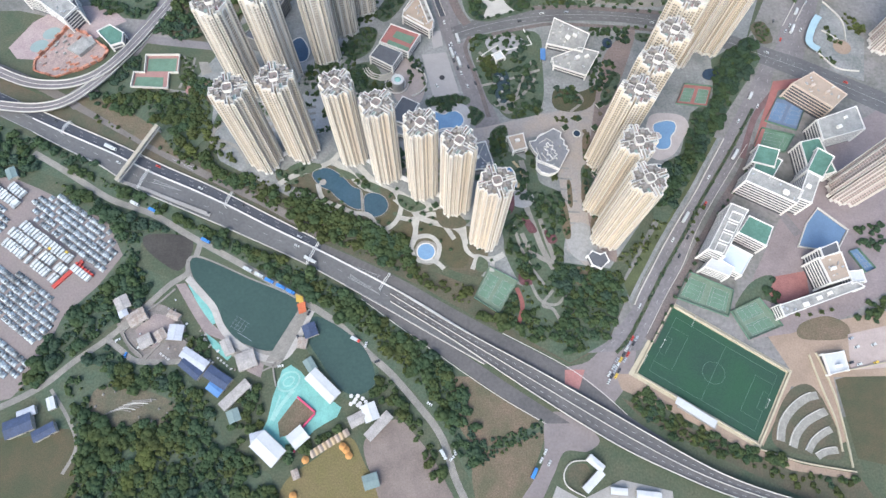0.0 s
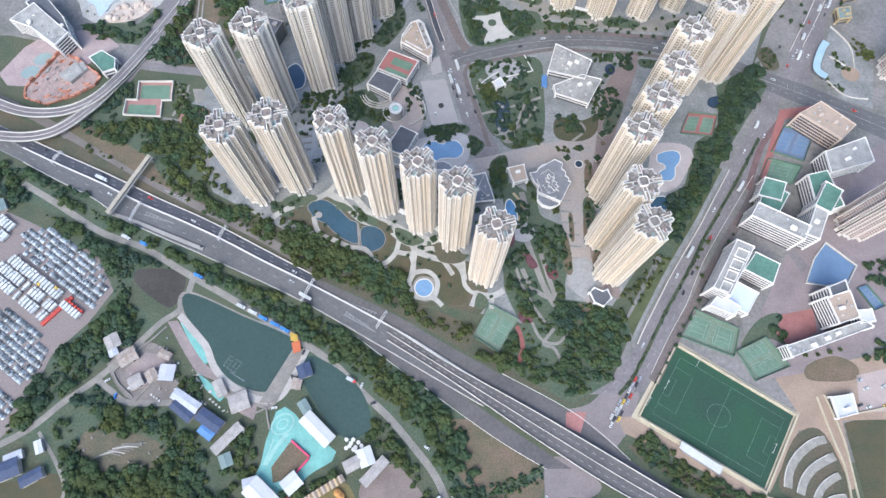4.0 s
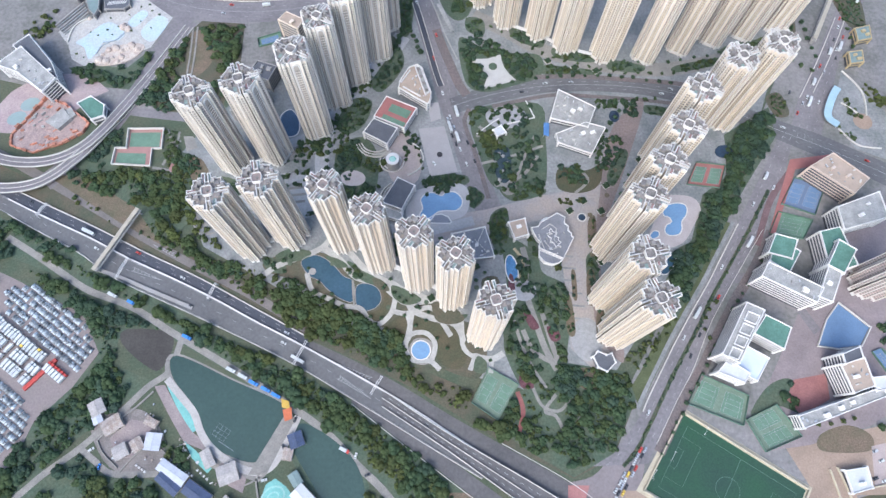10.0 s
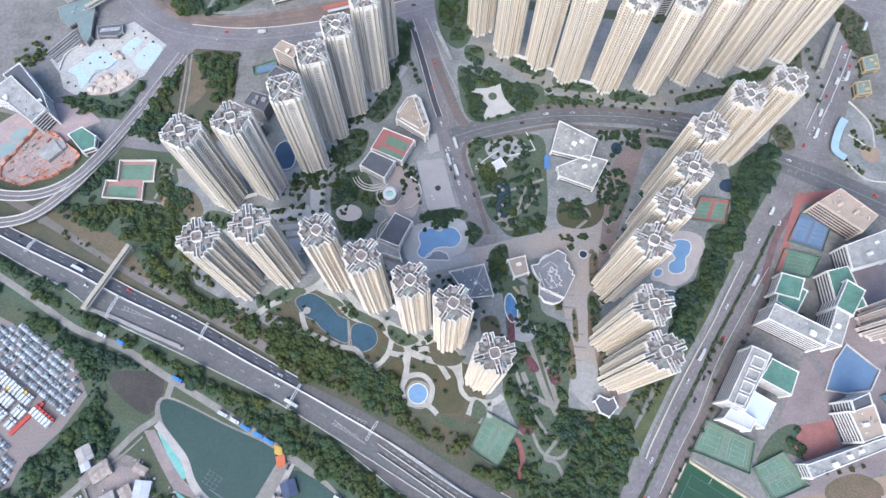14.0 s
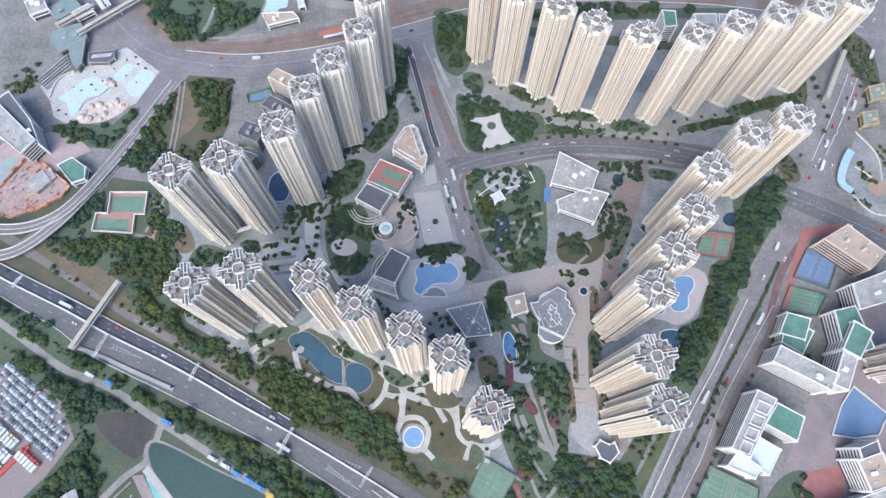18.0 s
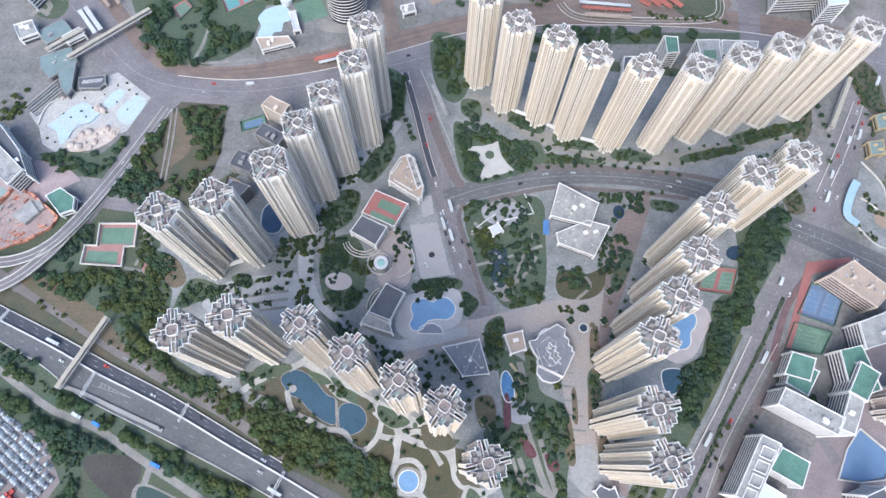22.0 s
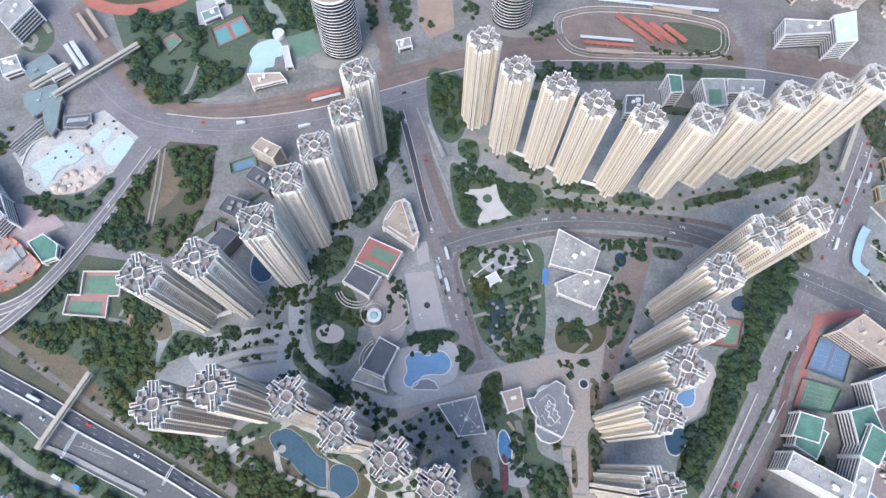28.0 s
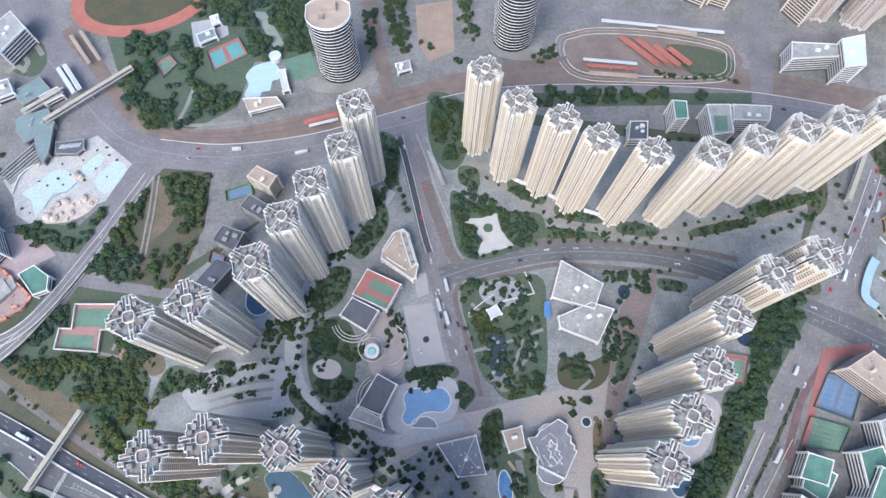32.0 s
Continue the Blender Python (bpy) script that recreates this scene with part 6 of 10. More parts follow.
def inset(poly, d):
    p = [Vector(q) for q in poly]
    if sum(p[i - 1].cross(p[i]) for i in range(len(p))) < 0:
        p.reverse()
    out = []
    for i in range(len(p)):
        a, b = (p[i] - p[i - 1]).normalized(), (p[(i + 1) % len(p)] - p[i]).normalized()
        m = Vector((-a.y, a.x)) + Vector((-b.y, b.x))
        out.append(tuple(p[i] + m * (d / max(0.4, 1 + a.dot(b)))))
    return out


def hall(name, poly, h, floors, roof, label, category="building", wall=None, group="", parap=1.1, gear=2, bands=True):
    """A flat-roofed building on an outline: glass core, a spandrel per storey, roof, parapet, roof huts."""
    wall = wall or SPANDREL
    c = np.mean(np.array(poly), axis=0)
    local = [(x - c[0], y - c[1]) for x, y in poly]
    ob = root(name, c[0], c[1], 0.1, 0, label, category, group)
    step = h / floors
    part("glazing", prism(inset(local, 0.28), 0, h - 0.2), BANDGLASS, ob, "dark recessed window bands")
    if bands:
        me = None
        for k in range(floors):
            if me is None:
                first = part("spandrel", prism(local, 0, step * 0.3), wall, ob)
                me = first.data
                first.location.z = step * 0.79 if floors > 1 else h - step * 0.3
            else:
                share("spandrel", me, ob, pose(0, 0, step * (k + 0.79) if k < floors - 1 else h - step * 0.3))
    else:
        part("wall", prism(local, 0, h), wall, ob)
    part("roof", prism(inset(local, 0.3), h - 0.1, h + 0.12), roof, ob)
    part("parapet", rim(local, 0.6, h - 0.3, h + parap), wall, ob)
    # end walls and stair piers
    n = len(local)
    for i in range(n if n < 9 else 0):
        x, y = local[i]
        part("pier", post(x * 0.97, y * 0.97, 1.6, 0, h + 0.4, math.degrees(math.atan2(local[i][1] - local[i - 1][1], local[i][0] - local[i - 1][0]))), wall, ob)
    rng = random.Random(int(abs(c[0] * 13 + c[1] * 7)))
    for k in range(gear):
        u, v = rng.uniform(0.25, 0.75), rng.uniform(0.3, 0.7)
        a = np.array(local[0]) * (1 - u) + np.array(local[1]) * u
        b = np.array(local[3 % n]) * (1 - u) + np.array(local[2 % n]) * u
        q = a * (1 - v) + b * v
        ang = math.degrees(math.atan2(local[1][1] - local[0][1], local[1][0] - local[0][0]))
        part("roof_hut", box(q[0], q[1], h + 0.1, rng.uniform(2.5, 4.5), rng.uniform(2, 3.5), rng.uniform(1.6, 3), rz=ang), wall, ob)
    return ob


def fins(ob, poly_edge, h, floors, mat_, depth=0.9):
    """Projecting sun-shade slabs along one edge, one a storey."""
    (x0, y0), (x1, y1) = poly_edge
    c = ob.matrix_basis.translation
    ang = math.degrees(math.atan2(y1 - y0, x1 - x0))
    L = math.dist((x0, y0), (x1, y1))
    for k in range(1, floors):
        part("sun_shade", box((x0 + x1) / 2 - c.x, (y0 + y1) / 2 - c.y, h * k / floors, L, depth * 0.7, 0.4, rz=ang), mat_, ob)


SCH = "white school block with striped storeys and "
a1 = hall("school_block", [(266.5, 248.5), (307, 226.5), (298.5, 214), (258, 236)], 24, 7, PALEROOF, SCH + "a pale flat roof", "school", group="schools")
fins(a1, [(298.5, 214), (258, 236)], 24, 7, SPANDREL)
hall("school_block", [(315, 245.5), (324.5, 239), (311, 214.5), (300.5, 219)], 24, 7, PALEROOF, SCH + "a pale flat roof", "school", group="schools", gear=1)
a3 = hall("school_block", [(329.5, 268.5), (342, 259.5), (326.5, 238.5), (314.5, 246)], 24, 7, GREENROOF, SCH + "a green roof court", "school", group="schools", gear=0)
fins(a3, [(314.5, 246), (329.5, 268.5)], 24, 7, SPANDREL)
hall("school_hall", [(283.5, 274), (303, 262), (289.5, 243), (274.5, 253)], 13, 4, GREENROOF, "white school hall with a green roof deck", "school", group="schools", gear=0)
b1 = hall("school_block", [(242, 214.5), (255.5, 208), (227.5, 166), (215, 173)], 24, 7, PALEROOF, SCH + "framed roof bays", "school", group="schools", gear=0)
for k in range(4):
    q = [(242, 208), (251, 204), (226, 167.5), (219, 170.5)]
    a = np.array(q[0]) * (1 - (k + .1) / 4) + np.array(q[3]) * (k + .1) / 4
    b = np.array(q[1]) * (1 - (k + .1) / 4) + np.array(q[2]) * (k + .1) / 4
    c = np.array(q[1]) * (1 - (k + .9) / 4) + np.array(q[2]) * (k + .9) / 4
    d = np.array(q[0]) * (1 - (k + .9) / 4) + np.array(q[3]) * (k + .9) / 4
    o = b1.matrix_basis.translation
    part("roof_frame", rim([(v[0] - o.x, v[1] - o.y) for v in (a, b, c, d)], 0.5, 24.1, 25.6), SPANDREL, b1)
hall("school_hall", [(259.5, 206), (278, 195.5), (268.5, 178), (247, 190.5)], 17, 5, GREENROOF, "white school hall with a dark green roof court", "school", group="schools", gear=0)
hall("school_hall", [(242.5, 183), (259.5, 172.5), (246.5, 154.5), (229.5, 163.5)], 10, 3, mat("pale_blue_roof", (0.5, 0.56, 0.66), 0.5, 0.1, 0.1, 0.8, 0.03), "low school hall with a pale blue roof", "school", group="schools", gear=0)
b4 = hall("school_block", [(224, 171), (240, 160), (234, 152.5), (214.5, 161)], 14, 5, WHITEROOF, SCH + "a white sloping front", "school", group="schools", gear=0)
fins(b4, [(234, 152.5), (214.5, 161)], 14, 5, SPANDREL)
fins(b1, [(227.5, 166), (215, 173)], 24, 7, SPANDREL)
c1 = hall("school_block", [(306, 166), (326.5, 171), (328.5, 149.5), (311, 144)], 22, 7, BEIGEROOF, SCH + "a beige roof", "school", group="schools", gear=1)
fins(c1, [(311, 144), (306, 166)], 22, 7, SPANDREL, 1.4)
hall("school_hall", [(308, 173.5), (323.5, 179.5), (324, 170.5), (308.5, 165.5)], 24, 7, DARKROOF, "white school stair block with a dark roof", "school", group="schools", gear=0)
hall("school_block", [(270.5, 128.5), (338.5, 149.5), (345.5, 144), (273, 119)], 13, 4, PALEROOF, "long low white school wing", "school", group="schools", gear=3)
hall("school_hall", [(335, 157.5), (347, 158.5), (347.5, 148.5), (335.5, 146.5)], 13, 4, WHITEROOF, "small white school hall", "school", group="schools", gear=0)
ORANGE = mat("peach_wall", (0.5, 0.42, 0.36), 0.7, 0.12, 0.1, 0.8, 0.03)
hall("school_block", [(324.5, 339.5), (348, 353), (374, 327.5), (357, 312.5)], 20, 6, BEIGEROOF, "peach and white school block with a beige roof", "school", ORANGE, "schools", gear=2)
hall("school_block", [(338.5, 300), (379, 315), (380.5, 290.5), (339, 278.5)], 20, 6, PALEROOF, SCH + "a pale roof", "school", group="schools")
hall("school_block", [(319.5, 278), (338, 282.5), (344.5, 248), (320, 240)], 18, 5, GREENROOF, SCH + "a green roof", "school", group="schools")
hall("school_block", [(284, 277.5), (302, 272), (293.5, 254.5), (274, 260)], 14, 4, GREENROOF, "white school hall with a green roof", "school", group="schools", gear=0)
# north of the arterial, behind the towers
hall("school_block", [(220, 581.5), (233, 580.5), (232, 562), (220, 560.5)], 22, 7, GREENROOF, SCH + "a green roof", "school", group="schools", gear=0)
hall("school_block", [(251, 577.5), (273, 578), (271, 548), (252, 544.5)], 22, 7, PALEROOF, SCH + "a roof court", "school", group="schools", gear=0)
tagged(link_mesh("roof_court", prism([(256, 565.5), (267.5, 565.5), (266.5, 549.5), (254.5, 549)], 22.2, 22.4), COURT_GREEN), "green and red ball court on a school roof", "court")
hall("school_block", [(276.5, 579.5), (312.5, 578.5), (307.5, 562), (274.5, 563)], 20, 6, PALEROOF, SCH + "a pale roof", "school", group="schools")
hall("school_hall", [(182.5, 564.5), (199, 565), (196.5, 545), (178.5, 544.5)], 12, 3, DARKROOF, "white school hall with a dark roof and skylights", "school", group="schools", gear=3)
hall("school_block", [(391.5, 652.5), (415, 658.5), (407.5, 622.5), (386.5, 619)], 26, 8, mat("pale_blue_roof", (0.5, 0.56, 0.66)), SCH + "a pale blue roof", "school", group="schools")
hall("school_block", [(346.5, 653), (395.5, 651), (392, 637), (342, 632.5)], 20, 6, PALEROOF, SCH + "a pale roof", "school", group="schools")
# north-west, beside the west towers
hall("school_block", [(-175.5, 451.5), (-156, 445), (-162.5, 428), (-182, 437)], 16, 5, DARKROOF, "grey school block with a dark roof", "school", CONCRETE, "schools", gear=3)
hall("school_block", [(-175.5, 421.5), (-160.5, 415.5), (-179.5, 389), (-194, 395.5)], 16, 5, DARKROOF, "grey school block with a dark roof", "school", CONCRETE, "schools", gear=2)
hall("school_block", [(-164.5, 469.5), (-157.5, 481.5), (-135.5, 469), (-142.5, 456.5)], 14, 4, DARKROOF, "grey school hall with a dark roof", "school", CONCRETE, "schools", gear=4)
hall("school_block", [(-159, 495), (-152, 505), (-133.5, 495.5), (-139, 483.5)], 22, 6, BEIGEROOF, "cream school block with a beige roof", "school", CREAM, "schools", gear=1)
court("school_court", [(-184.5, 490.5), (-163, 499), (-159, 488), (-182, 480.5)], COURT_GREEN, COURT_BLUE, 0.25, "blue, yellow and green school court", 1)
court("school_court", [(-188, 433.5), (-175, 428.5), (-176, 418.5), (-188.5, 423)], COURT_RED, COURT_BLUE, 0.25, "faded red and blue school court", 1)
# west: white school, works and station
hall("school_block", [(-418, 442.5), (-400.5, 464), (-358.5, 427.5), (-367.5, 412.5), (-395, 433.5)], 18, 6, PALEROOF, SCH + "a pale roof", "school", group="schools")
hall("school_block", [(-398.5, 480), (-369, 448), (-355, 423), (-376, 435), (-410.5, 466.5)], 16, 5, DARKROOF, SCH + "a dark roof", "school", group="schools", gear=1)
MUD = mat("site_mud", (0.24, 0.19, 0.18), 0.95, 0.35, 0.12, 0.9, 0.3, second=(0.33, 0.25, 0.23))
RUSTORANGE = mat("orange_formwork", (0.36, 0.14, 0.09), 0.9, 0.4, 0.25, 0.9, 0.3, second=(0.42, 0.22, 0.16), rnd=0.3)
SITE = [(-375.5, 418.5), (-357, 411.5), (-330.5, 391), (-332.5, 380), (-349, 369), (-373.5, 358.5), (-396, 366), (-398, 378), (-385.5, 398.5)]
works = root("building_site", -366.5, 387, 0.1, 0, "muddy building site edged with orange formwork and scaffolding", "building site")
o = works.matrix_basis.translation
site = [(x - o.x, y - o.y) for x, y in SITE]
part("site_slab", prism(site, 0, 0.5), MUD, works, "muddy pinkish slab")
for i in range(len(site)):
    (x0, y0), (x1, y1) = site[i - 1], site[i]
    n = max(1, int(math.dist((x0, y0), (x1, y1)) / 5))
    for k in range(n):
        u = (k + 0.5) / n
        part("formwork", box(x0 + (x1 - x0) * u, y0 + (y1 - y0) * u, 0.4, 5.2, RNG.uniform(1.0, 2.6), RNG.uniform(1.2, 4.0), rz=math.degrees(math.atan2(y1 - y0, x1 - x0)) + RNG.uniform(-6, 6)), RUSTORANGE, works)
for pts, z in (([(-368.5, 390), (-355.5, 405), (-345.5, 394), (-355, 382)], 4.0), ([(-354, 403.5), (-349, 406.5), (-343, 398.5), (-346.5, 394)], 3.0)):
    part("site_hut", prism([(x - o.x, y - o.y) for x, y in pts], 0.4, z), PALEROOF, works, "pale flat-roofed site hut")
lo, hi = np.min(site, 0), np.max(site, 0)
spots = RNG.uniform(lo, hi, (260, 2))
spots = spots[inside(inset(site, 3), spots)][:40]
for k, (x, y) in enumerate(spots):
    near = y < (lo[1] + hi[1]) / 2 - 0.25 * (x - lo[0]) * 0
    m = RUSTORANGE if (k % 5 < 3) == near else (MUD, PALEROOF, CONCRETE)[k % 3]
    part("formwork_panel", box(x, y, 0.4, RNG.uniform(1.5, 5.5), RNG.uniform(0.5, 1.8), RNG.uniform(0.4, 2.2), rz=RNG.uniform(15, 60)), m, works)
sheet("school_yard", [(-428.5, 393.5), (-412, 425.5), (-388.5, 446), (-343, 447.5), (-319.5, 427.5), (-332, 420), (-348, 403), (-358.5, 413), (-375.5, 420), (-386, 400), (-400.5, 379.5), (-417, 380.5)], 0.172, mat("yard_mauve", (0.27, 0.21, 0.22), 0.92, 0.25, 0.06, 0.7, 0.1, second=(0.33, 0.27, 0.26)), "mauve-grey school yard", False)
for c in ([(-390.5, 411.5)], [(-399, 396)]):
    sheet("yard_court", disc(*c[0], 9, 24, 7, 30), 0.2, mat("court_teal_faded", (0.22, 0.29, 0.29), 0.85, 0.1, 0.1, 1, 0.03), "faded teal play court in the yard", False)
hall("depot_building", [(-340.5, 407.5), (-329.5, 415.5), (-314.5, 406), (-313, 394), (-323.5, 389.5)], 8, 2, GREENROOF, "low building with a green roof and yellow edge", gear=0)
hall("market_hall", [(-389.1, 558.1), (-375.1, 565.4), (-360.6, 571.6), (-349.9, 554.4), (-371.9, 533.9), (-383.1, 544.2)], 5, 1, TEALROOF, "low hall with a plain grey-green roof", gear=0, parap=0.4, wall=CONCRETE)
hall("market_hall", [(-365.4, 540.9), (-350.4, 552.5), (-347.2, 521.5), (-349.8, 513.6), (-357, 521.3)], 6, 1, TEALROOF, "low hall with a tapering grey-green roof", gear=0, parap=0.4, wall=CONCRETE)
louvre = hall("market_hall", [(-345.2, 535.7), (-320.3, 539.4), (-318, 529.5), (-322.9, 523.9), (-342.1, 523.5)], 4, 1, DARKROOF, "low hall with white roof louvres", gear=0, parap=0.5, wall=CONCRETE)
o = louvre.matrix_basis.translation
for k in range(9):
    part("louvre", box(-339.5 + 2.1 * k - o.x, 530.6 + 0.3 * k - o.y, 4.2, 0.8, 4.6, 0.5, rz=-18), WHITE, louvre)
station = hall("station_hall", [(-371.7, 583.2), (-357.9, 594.8), (-350.2, 585.6), (-364.2, 574.8)], 6, 2, PALEROOF, "pale station hall with a framed roof", gear=0)
o = station.matrix_basis.translation
for k in range(5):
    part("roof_frame", box(-368 + 3.4 * k - o.x, 579.4 + 2.8 * k - o.y, 6.1, 1.0, 9.0, 0.7, rz=-38), WHITE, station)
hall("market_hall", [(-400, 588), (-378, 607), (-364, 592), (-385, 574)], 5, 1, TEALROOF, "low hall with a dark green roof", gear=1, parap=0.4, wall=CONCRETE)
hall("apartment_block", [(-432.5, 643.5), (-413.5, 671.5), (-394, 651.5), (-409.5, 621)], 20, 6, PALEROOF, "grey-white apartment block with a pale roof", "building", gear=2)
wood("market_trees", [[(-415, 505), (-392, 530), (-386, 512), (-392, 494), (-420, 470)]], 6.5, (5, 9), TREE_B, "olive trees beside the water park seating")

# ---- estate club, shops and pavilions ----
hall("club_house", [(-62.9, 391.6), (-40.4, 380.8), (-49.5, 363.6), (-71.9, 376.5)], 11, 3, DARKROOF, "club house with a dark slate roof and white rim", "club", gear=0, group="club")
hall("club_house", [(-39, 330.5), (-23.5, 322.5), (-34.5, 299), (-52.5, 306)], 11, 3, DARKROOF, "club house with a dark slate roof and white rim", "club", gear=0, group="club")
hall("club_annex", [(-54, 306), (-35, 298), (-32, 289), (-59, 297.5)], 7, 2, PALEROOF, "pale low annex of the club", "club", gear=0)
deck = hall("club_court_deck", [(-52.4, 416.5), (-23.3, 403.5), (-34.5, 381.2), (-63.2, 394.4)], 10, 3, COURT_RED, "red and green tennis court on a raised deck", "court", gear=0)
o = deck.matrix_basis.translation
for q in ([(-46.7, 408.1), (-28.3, 399.9), (-32.7, 391.9), (-50.5, 400.5)], [(-54, 397), (-33.4, 387), (-36, 382), (-56.6, 392)]):
    part("court_field", prism([(x - o.x, y - o.y) for x, y in q], 10.1, 10.2), COURT_GREEN, deck)
pav = root("round_pavilion", -44, 347.5, 0.1, 0, "round pavilion with a white ring roof and mint dome", "pavilion")
bm = bmesh.new()
bmesh.ops.create_cone(bm, segments=36, radius1=5.6, radius2=5.6, depth=13, cap_ends=True, matrix=pose(0, 0, 6.5))
part("drum", bm, CONCRETE, pav)
part("ring_roof", rim(disc(0, 0, 5.9, 36), 2.6, 12.6, 14), WHITE, pav, "white ring roof")
bm = bmesh.new()
bmesh.ops.create_uvsphere(bm, u_segments=24, v_segments=8, radius=3.2, matrix=pose(0, 0, 13.0) @ Matrix.Diagonal((1, 1, 0.35, 1)))
part("dome", bm, mat("mint_dome", (0.3, 0.5, 0.45), 0.4, 0.15, 0.3, 1, 0.02), pav, "mint glass dome")
for rr in (8.2, 11.0):
    cx, cy = -45.5, 352.5
    tagged(link_mesh("ring_terrace", wall_along(arc_line(cx, cy, rr, 120 if rr > 9 else 0, 360 if rr > 9 else 359, 40), 0.8, 0.2, 1.6, smooth=0), PALE_WALL), "curved pale terrace wall round the pavilion", kind="structure")
cx, cy = -34, 355
tagged(link_mesh("ring_terrace", wall_along(arc_line(cx, cy, 17, -80, 80, 30), 0.9, 0.2, 2.2, smooth=0), PALE_WALL), "curved pale terrace wall", kind="structure")
cx, cy = -61, 375.5
for rr in (14, 16.5, 19):
    tagged(link_mesh("curved_steps", wall_along(arc_line(cx, cy, rr, 200, 320, 30), 0.7, 0.2, 2.5, smooth=0), PALE_WALL), "curved pale steps below the club house", kind="structure")
cx, cy = -35.5, 312.5
for rr in (17, 19.5):
    tagged(link_mesh("curved_steps", wall_along(arc_line(cx, cy, rr, 120, 235, 30), 0.7, 0.2, 2.5, smooth=0), PALE_WALL), "curved pale steps below the club house", kind="structure")
shops = hall("shop_building", [(-41.4, 426), (-40.4, 433.7), (-31.9, 449.7), (-24, 453), (-19, 449), (-10.1, 421), (-11.5, 410), (-14, 407.5)], 10, 3, BEIGEROOF, "boat-shaped building with a beige roof and white frame", "shops", gear=0, parap=1.6)
o = shops.matrix_basis.translation
slab = [(x - o.x, y - o.y) for x, y in [(-26.5, 450), (-21, 450.5), (-11.2, 421), (-15.7, 416.8)]]
frame_roof = part("roof_frame", rim(slab, 0.8, 10, 12.4), WHITE, shops, "white frame along the roof")
part("roof_slab", prism(inset(slab, 0.7), 10, 11.2), PALEROOF, frame_roof, "grey stained slab")
for k in range(4):
    u = (k + 0.5) / 4
    x, y = -26 + 11.5 * u - o.x + 1.5, 450 - 31 * u - o.y
    part("roof_unit", box(x, y, 11.1, 2.2, 2.6, 1.3, rz=-70), ROOFGREY, shops, "grey roof plant")
part("roof_beam", wall_along([(-30.5 - o.x, 446 - o.y), (-39 - o.x, 432 - o.y)], 0.9, 10, 11.6, smooth=0), WHITE, shops)
part("roof_beam", wall_along([(-37 - o.x, 427 - o.y), (-20 - o.x, 416 - o.y)], 0.9, 10, 11.6, smooth=0), WHITE, shops)
hall("shopping_hall", [(111, 428), (145, 408), (136, 386), (101, 395.5)], 7, 2, PALEROOF, "low building with a pale stained roof", "shops", gear=3)
hall("shopping_hall", [(105.5, 379.5), (134, 392), (152.5, 386.5), (137, 358), (106.5, 370)], 6.2, 2, PALEROOF, "low building with a pale stained roof and white rim", "shops", gear=2)
HALLROOF = mat("grey_tiled_roof", (0.2, 0.205, 0.225), 0.85, 0.2, 0.15, 1, 0.1)
ob = hall("estate_hall", [(100.8, 299.1), (108, 294.9), (106.7, 289.2), (110.2, 286.4), (109.4, 282.2), (112.5, 279.9), (111.8, 277.1), (114, 276.2), (103.5, 256.4), (83.7, 265.7), (83.3, 268.5), (84.4, 271.2), (81.4, 274.9), (78.9, 280.4), (77.3, 285.1), (83.4, 286.1), (85.9, 289.9)], 6, 2, HALLROOF, "low grey-roofed estate hall with stepped edges and white rim", "hall", gear=0)
o = ob.matrix_basis.translation
def near(pts):
    return [(x - o.x, y - o.y) for x, y in pts]


apse = near([(103.3, 256.2), (99.7, 253.3), (94.2, 251.9), (87.1, 254), (82.9, 259.8), (83.5, 265.4)])
wing = part("apse", prism(apse, 0, 4.4), SPANDREL, ob, "half-round wing with a pale wall")
part("apse_roof", prism(inset(apse, 0.5), 4.3, 4.55), HALLROOF, wing)
part("apse_rim", rim(apse, 0.6, 4.3, 5.2), SPANDREL, wing)
zig = near([(94.3, 284.3), (92.6, 282), (93.4, 280.8), (90.3, 279.2), (92, 275.9), (94, 275.2), (92.6, 270.4), (95.4, 270.9), (97.8, 266.8), (99.8, 268.6), (102.7, 271.4), (100.2, 273.2), (101.2, 275.4), (98.5, 276.9), (99.6, 280.7), (96.4, 281)])
part("roof_light", rim(zig, 0.5, 6.1, 7.0), SPANDREL, ob, "white zigzag upstand of the roof light")
part("roof_light_glass", prism(inset(zig, 0.4), 6.05, 6.4), HALLROOF, ob)
part("porch", wall_along(near([(86.3, 290.6), (89.2, 293.6), (92.6, 295), (99, 295)]), 2.0, 0, 4, smooth=3), SPANDREL, ob, "curved white entrance porch")
hall("garden_pavilion", [(8, 279.7), (37.8, 286.7), (45.4, 258.7), (24.2, 256.3)], 4, 1, mat("slate_deck", (0.19, 0.2, 0.22), 0.8, 0.2, 0.15, 1, 0.05), "low dark-roofed estate building", "hall", gear=1)
hall("garden_pavilion", [(57.5, 289.5), (72.5, 293.5), (75, 278), (62.5, 274)], 7, 2, BEIGEROOF, "small pale-roofed estate office", "hall", gear=1)
hall("pavilion", [(121, 174), (125.5, 178.5), (132, 175.5), (136.5, 177), (139, 169.5), (131.5, 162), (124.5, 165.5)], 5, 1, DARKROOF, "low pavilion with a dark zigzag roof and white rim", "pavilion", gear=0)
tagged(link_mesh("blue_canopy", prism([(95.5, 392.5), (100.5, 392.5), (99.5, 378), (94.5, 379.5)], 4, 4.3), BLUEROOF), "bright blue canopy beside a low building", "canopy")
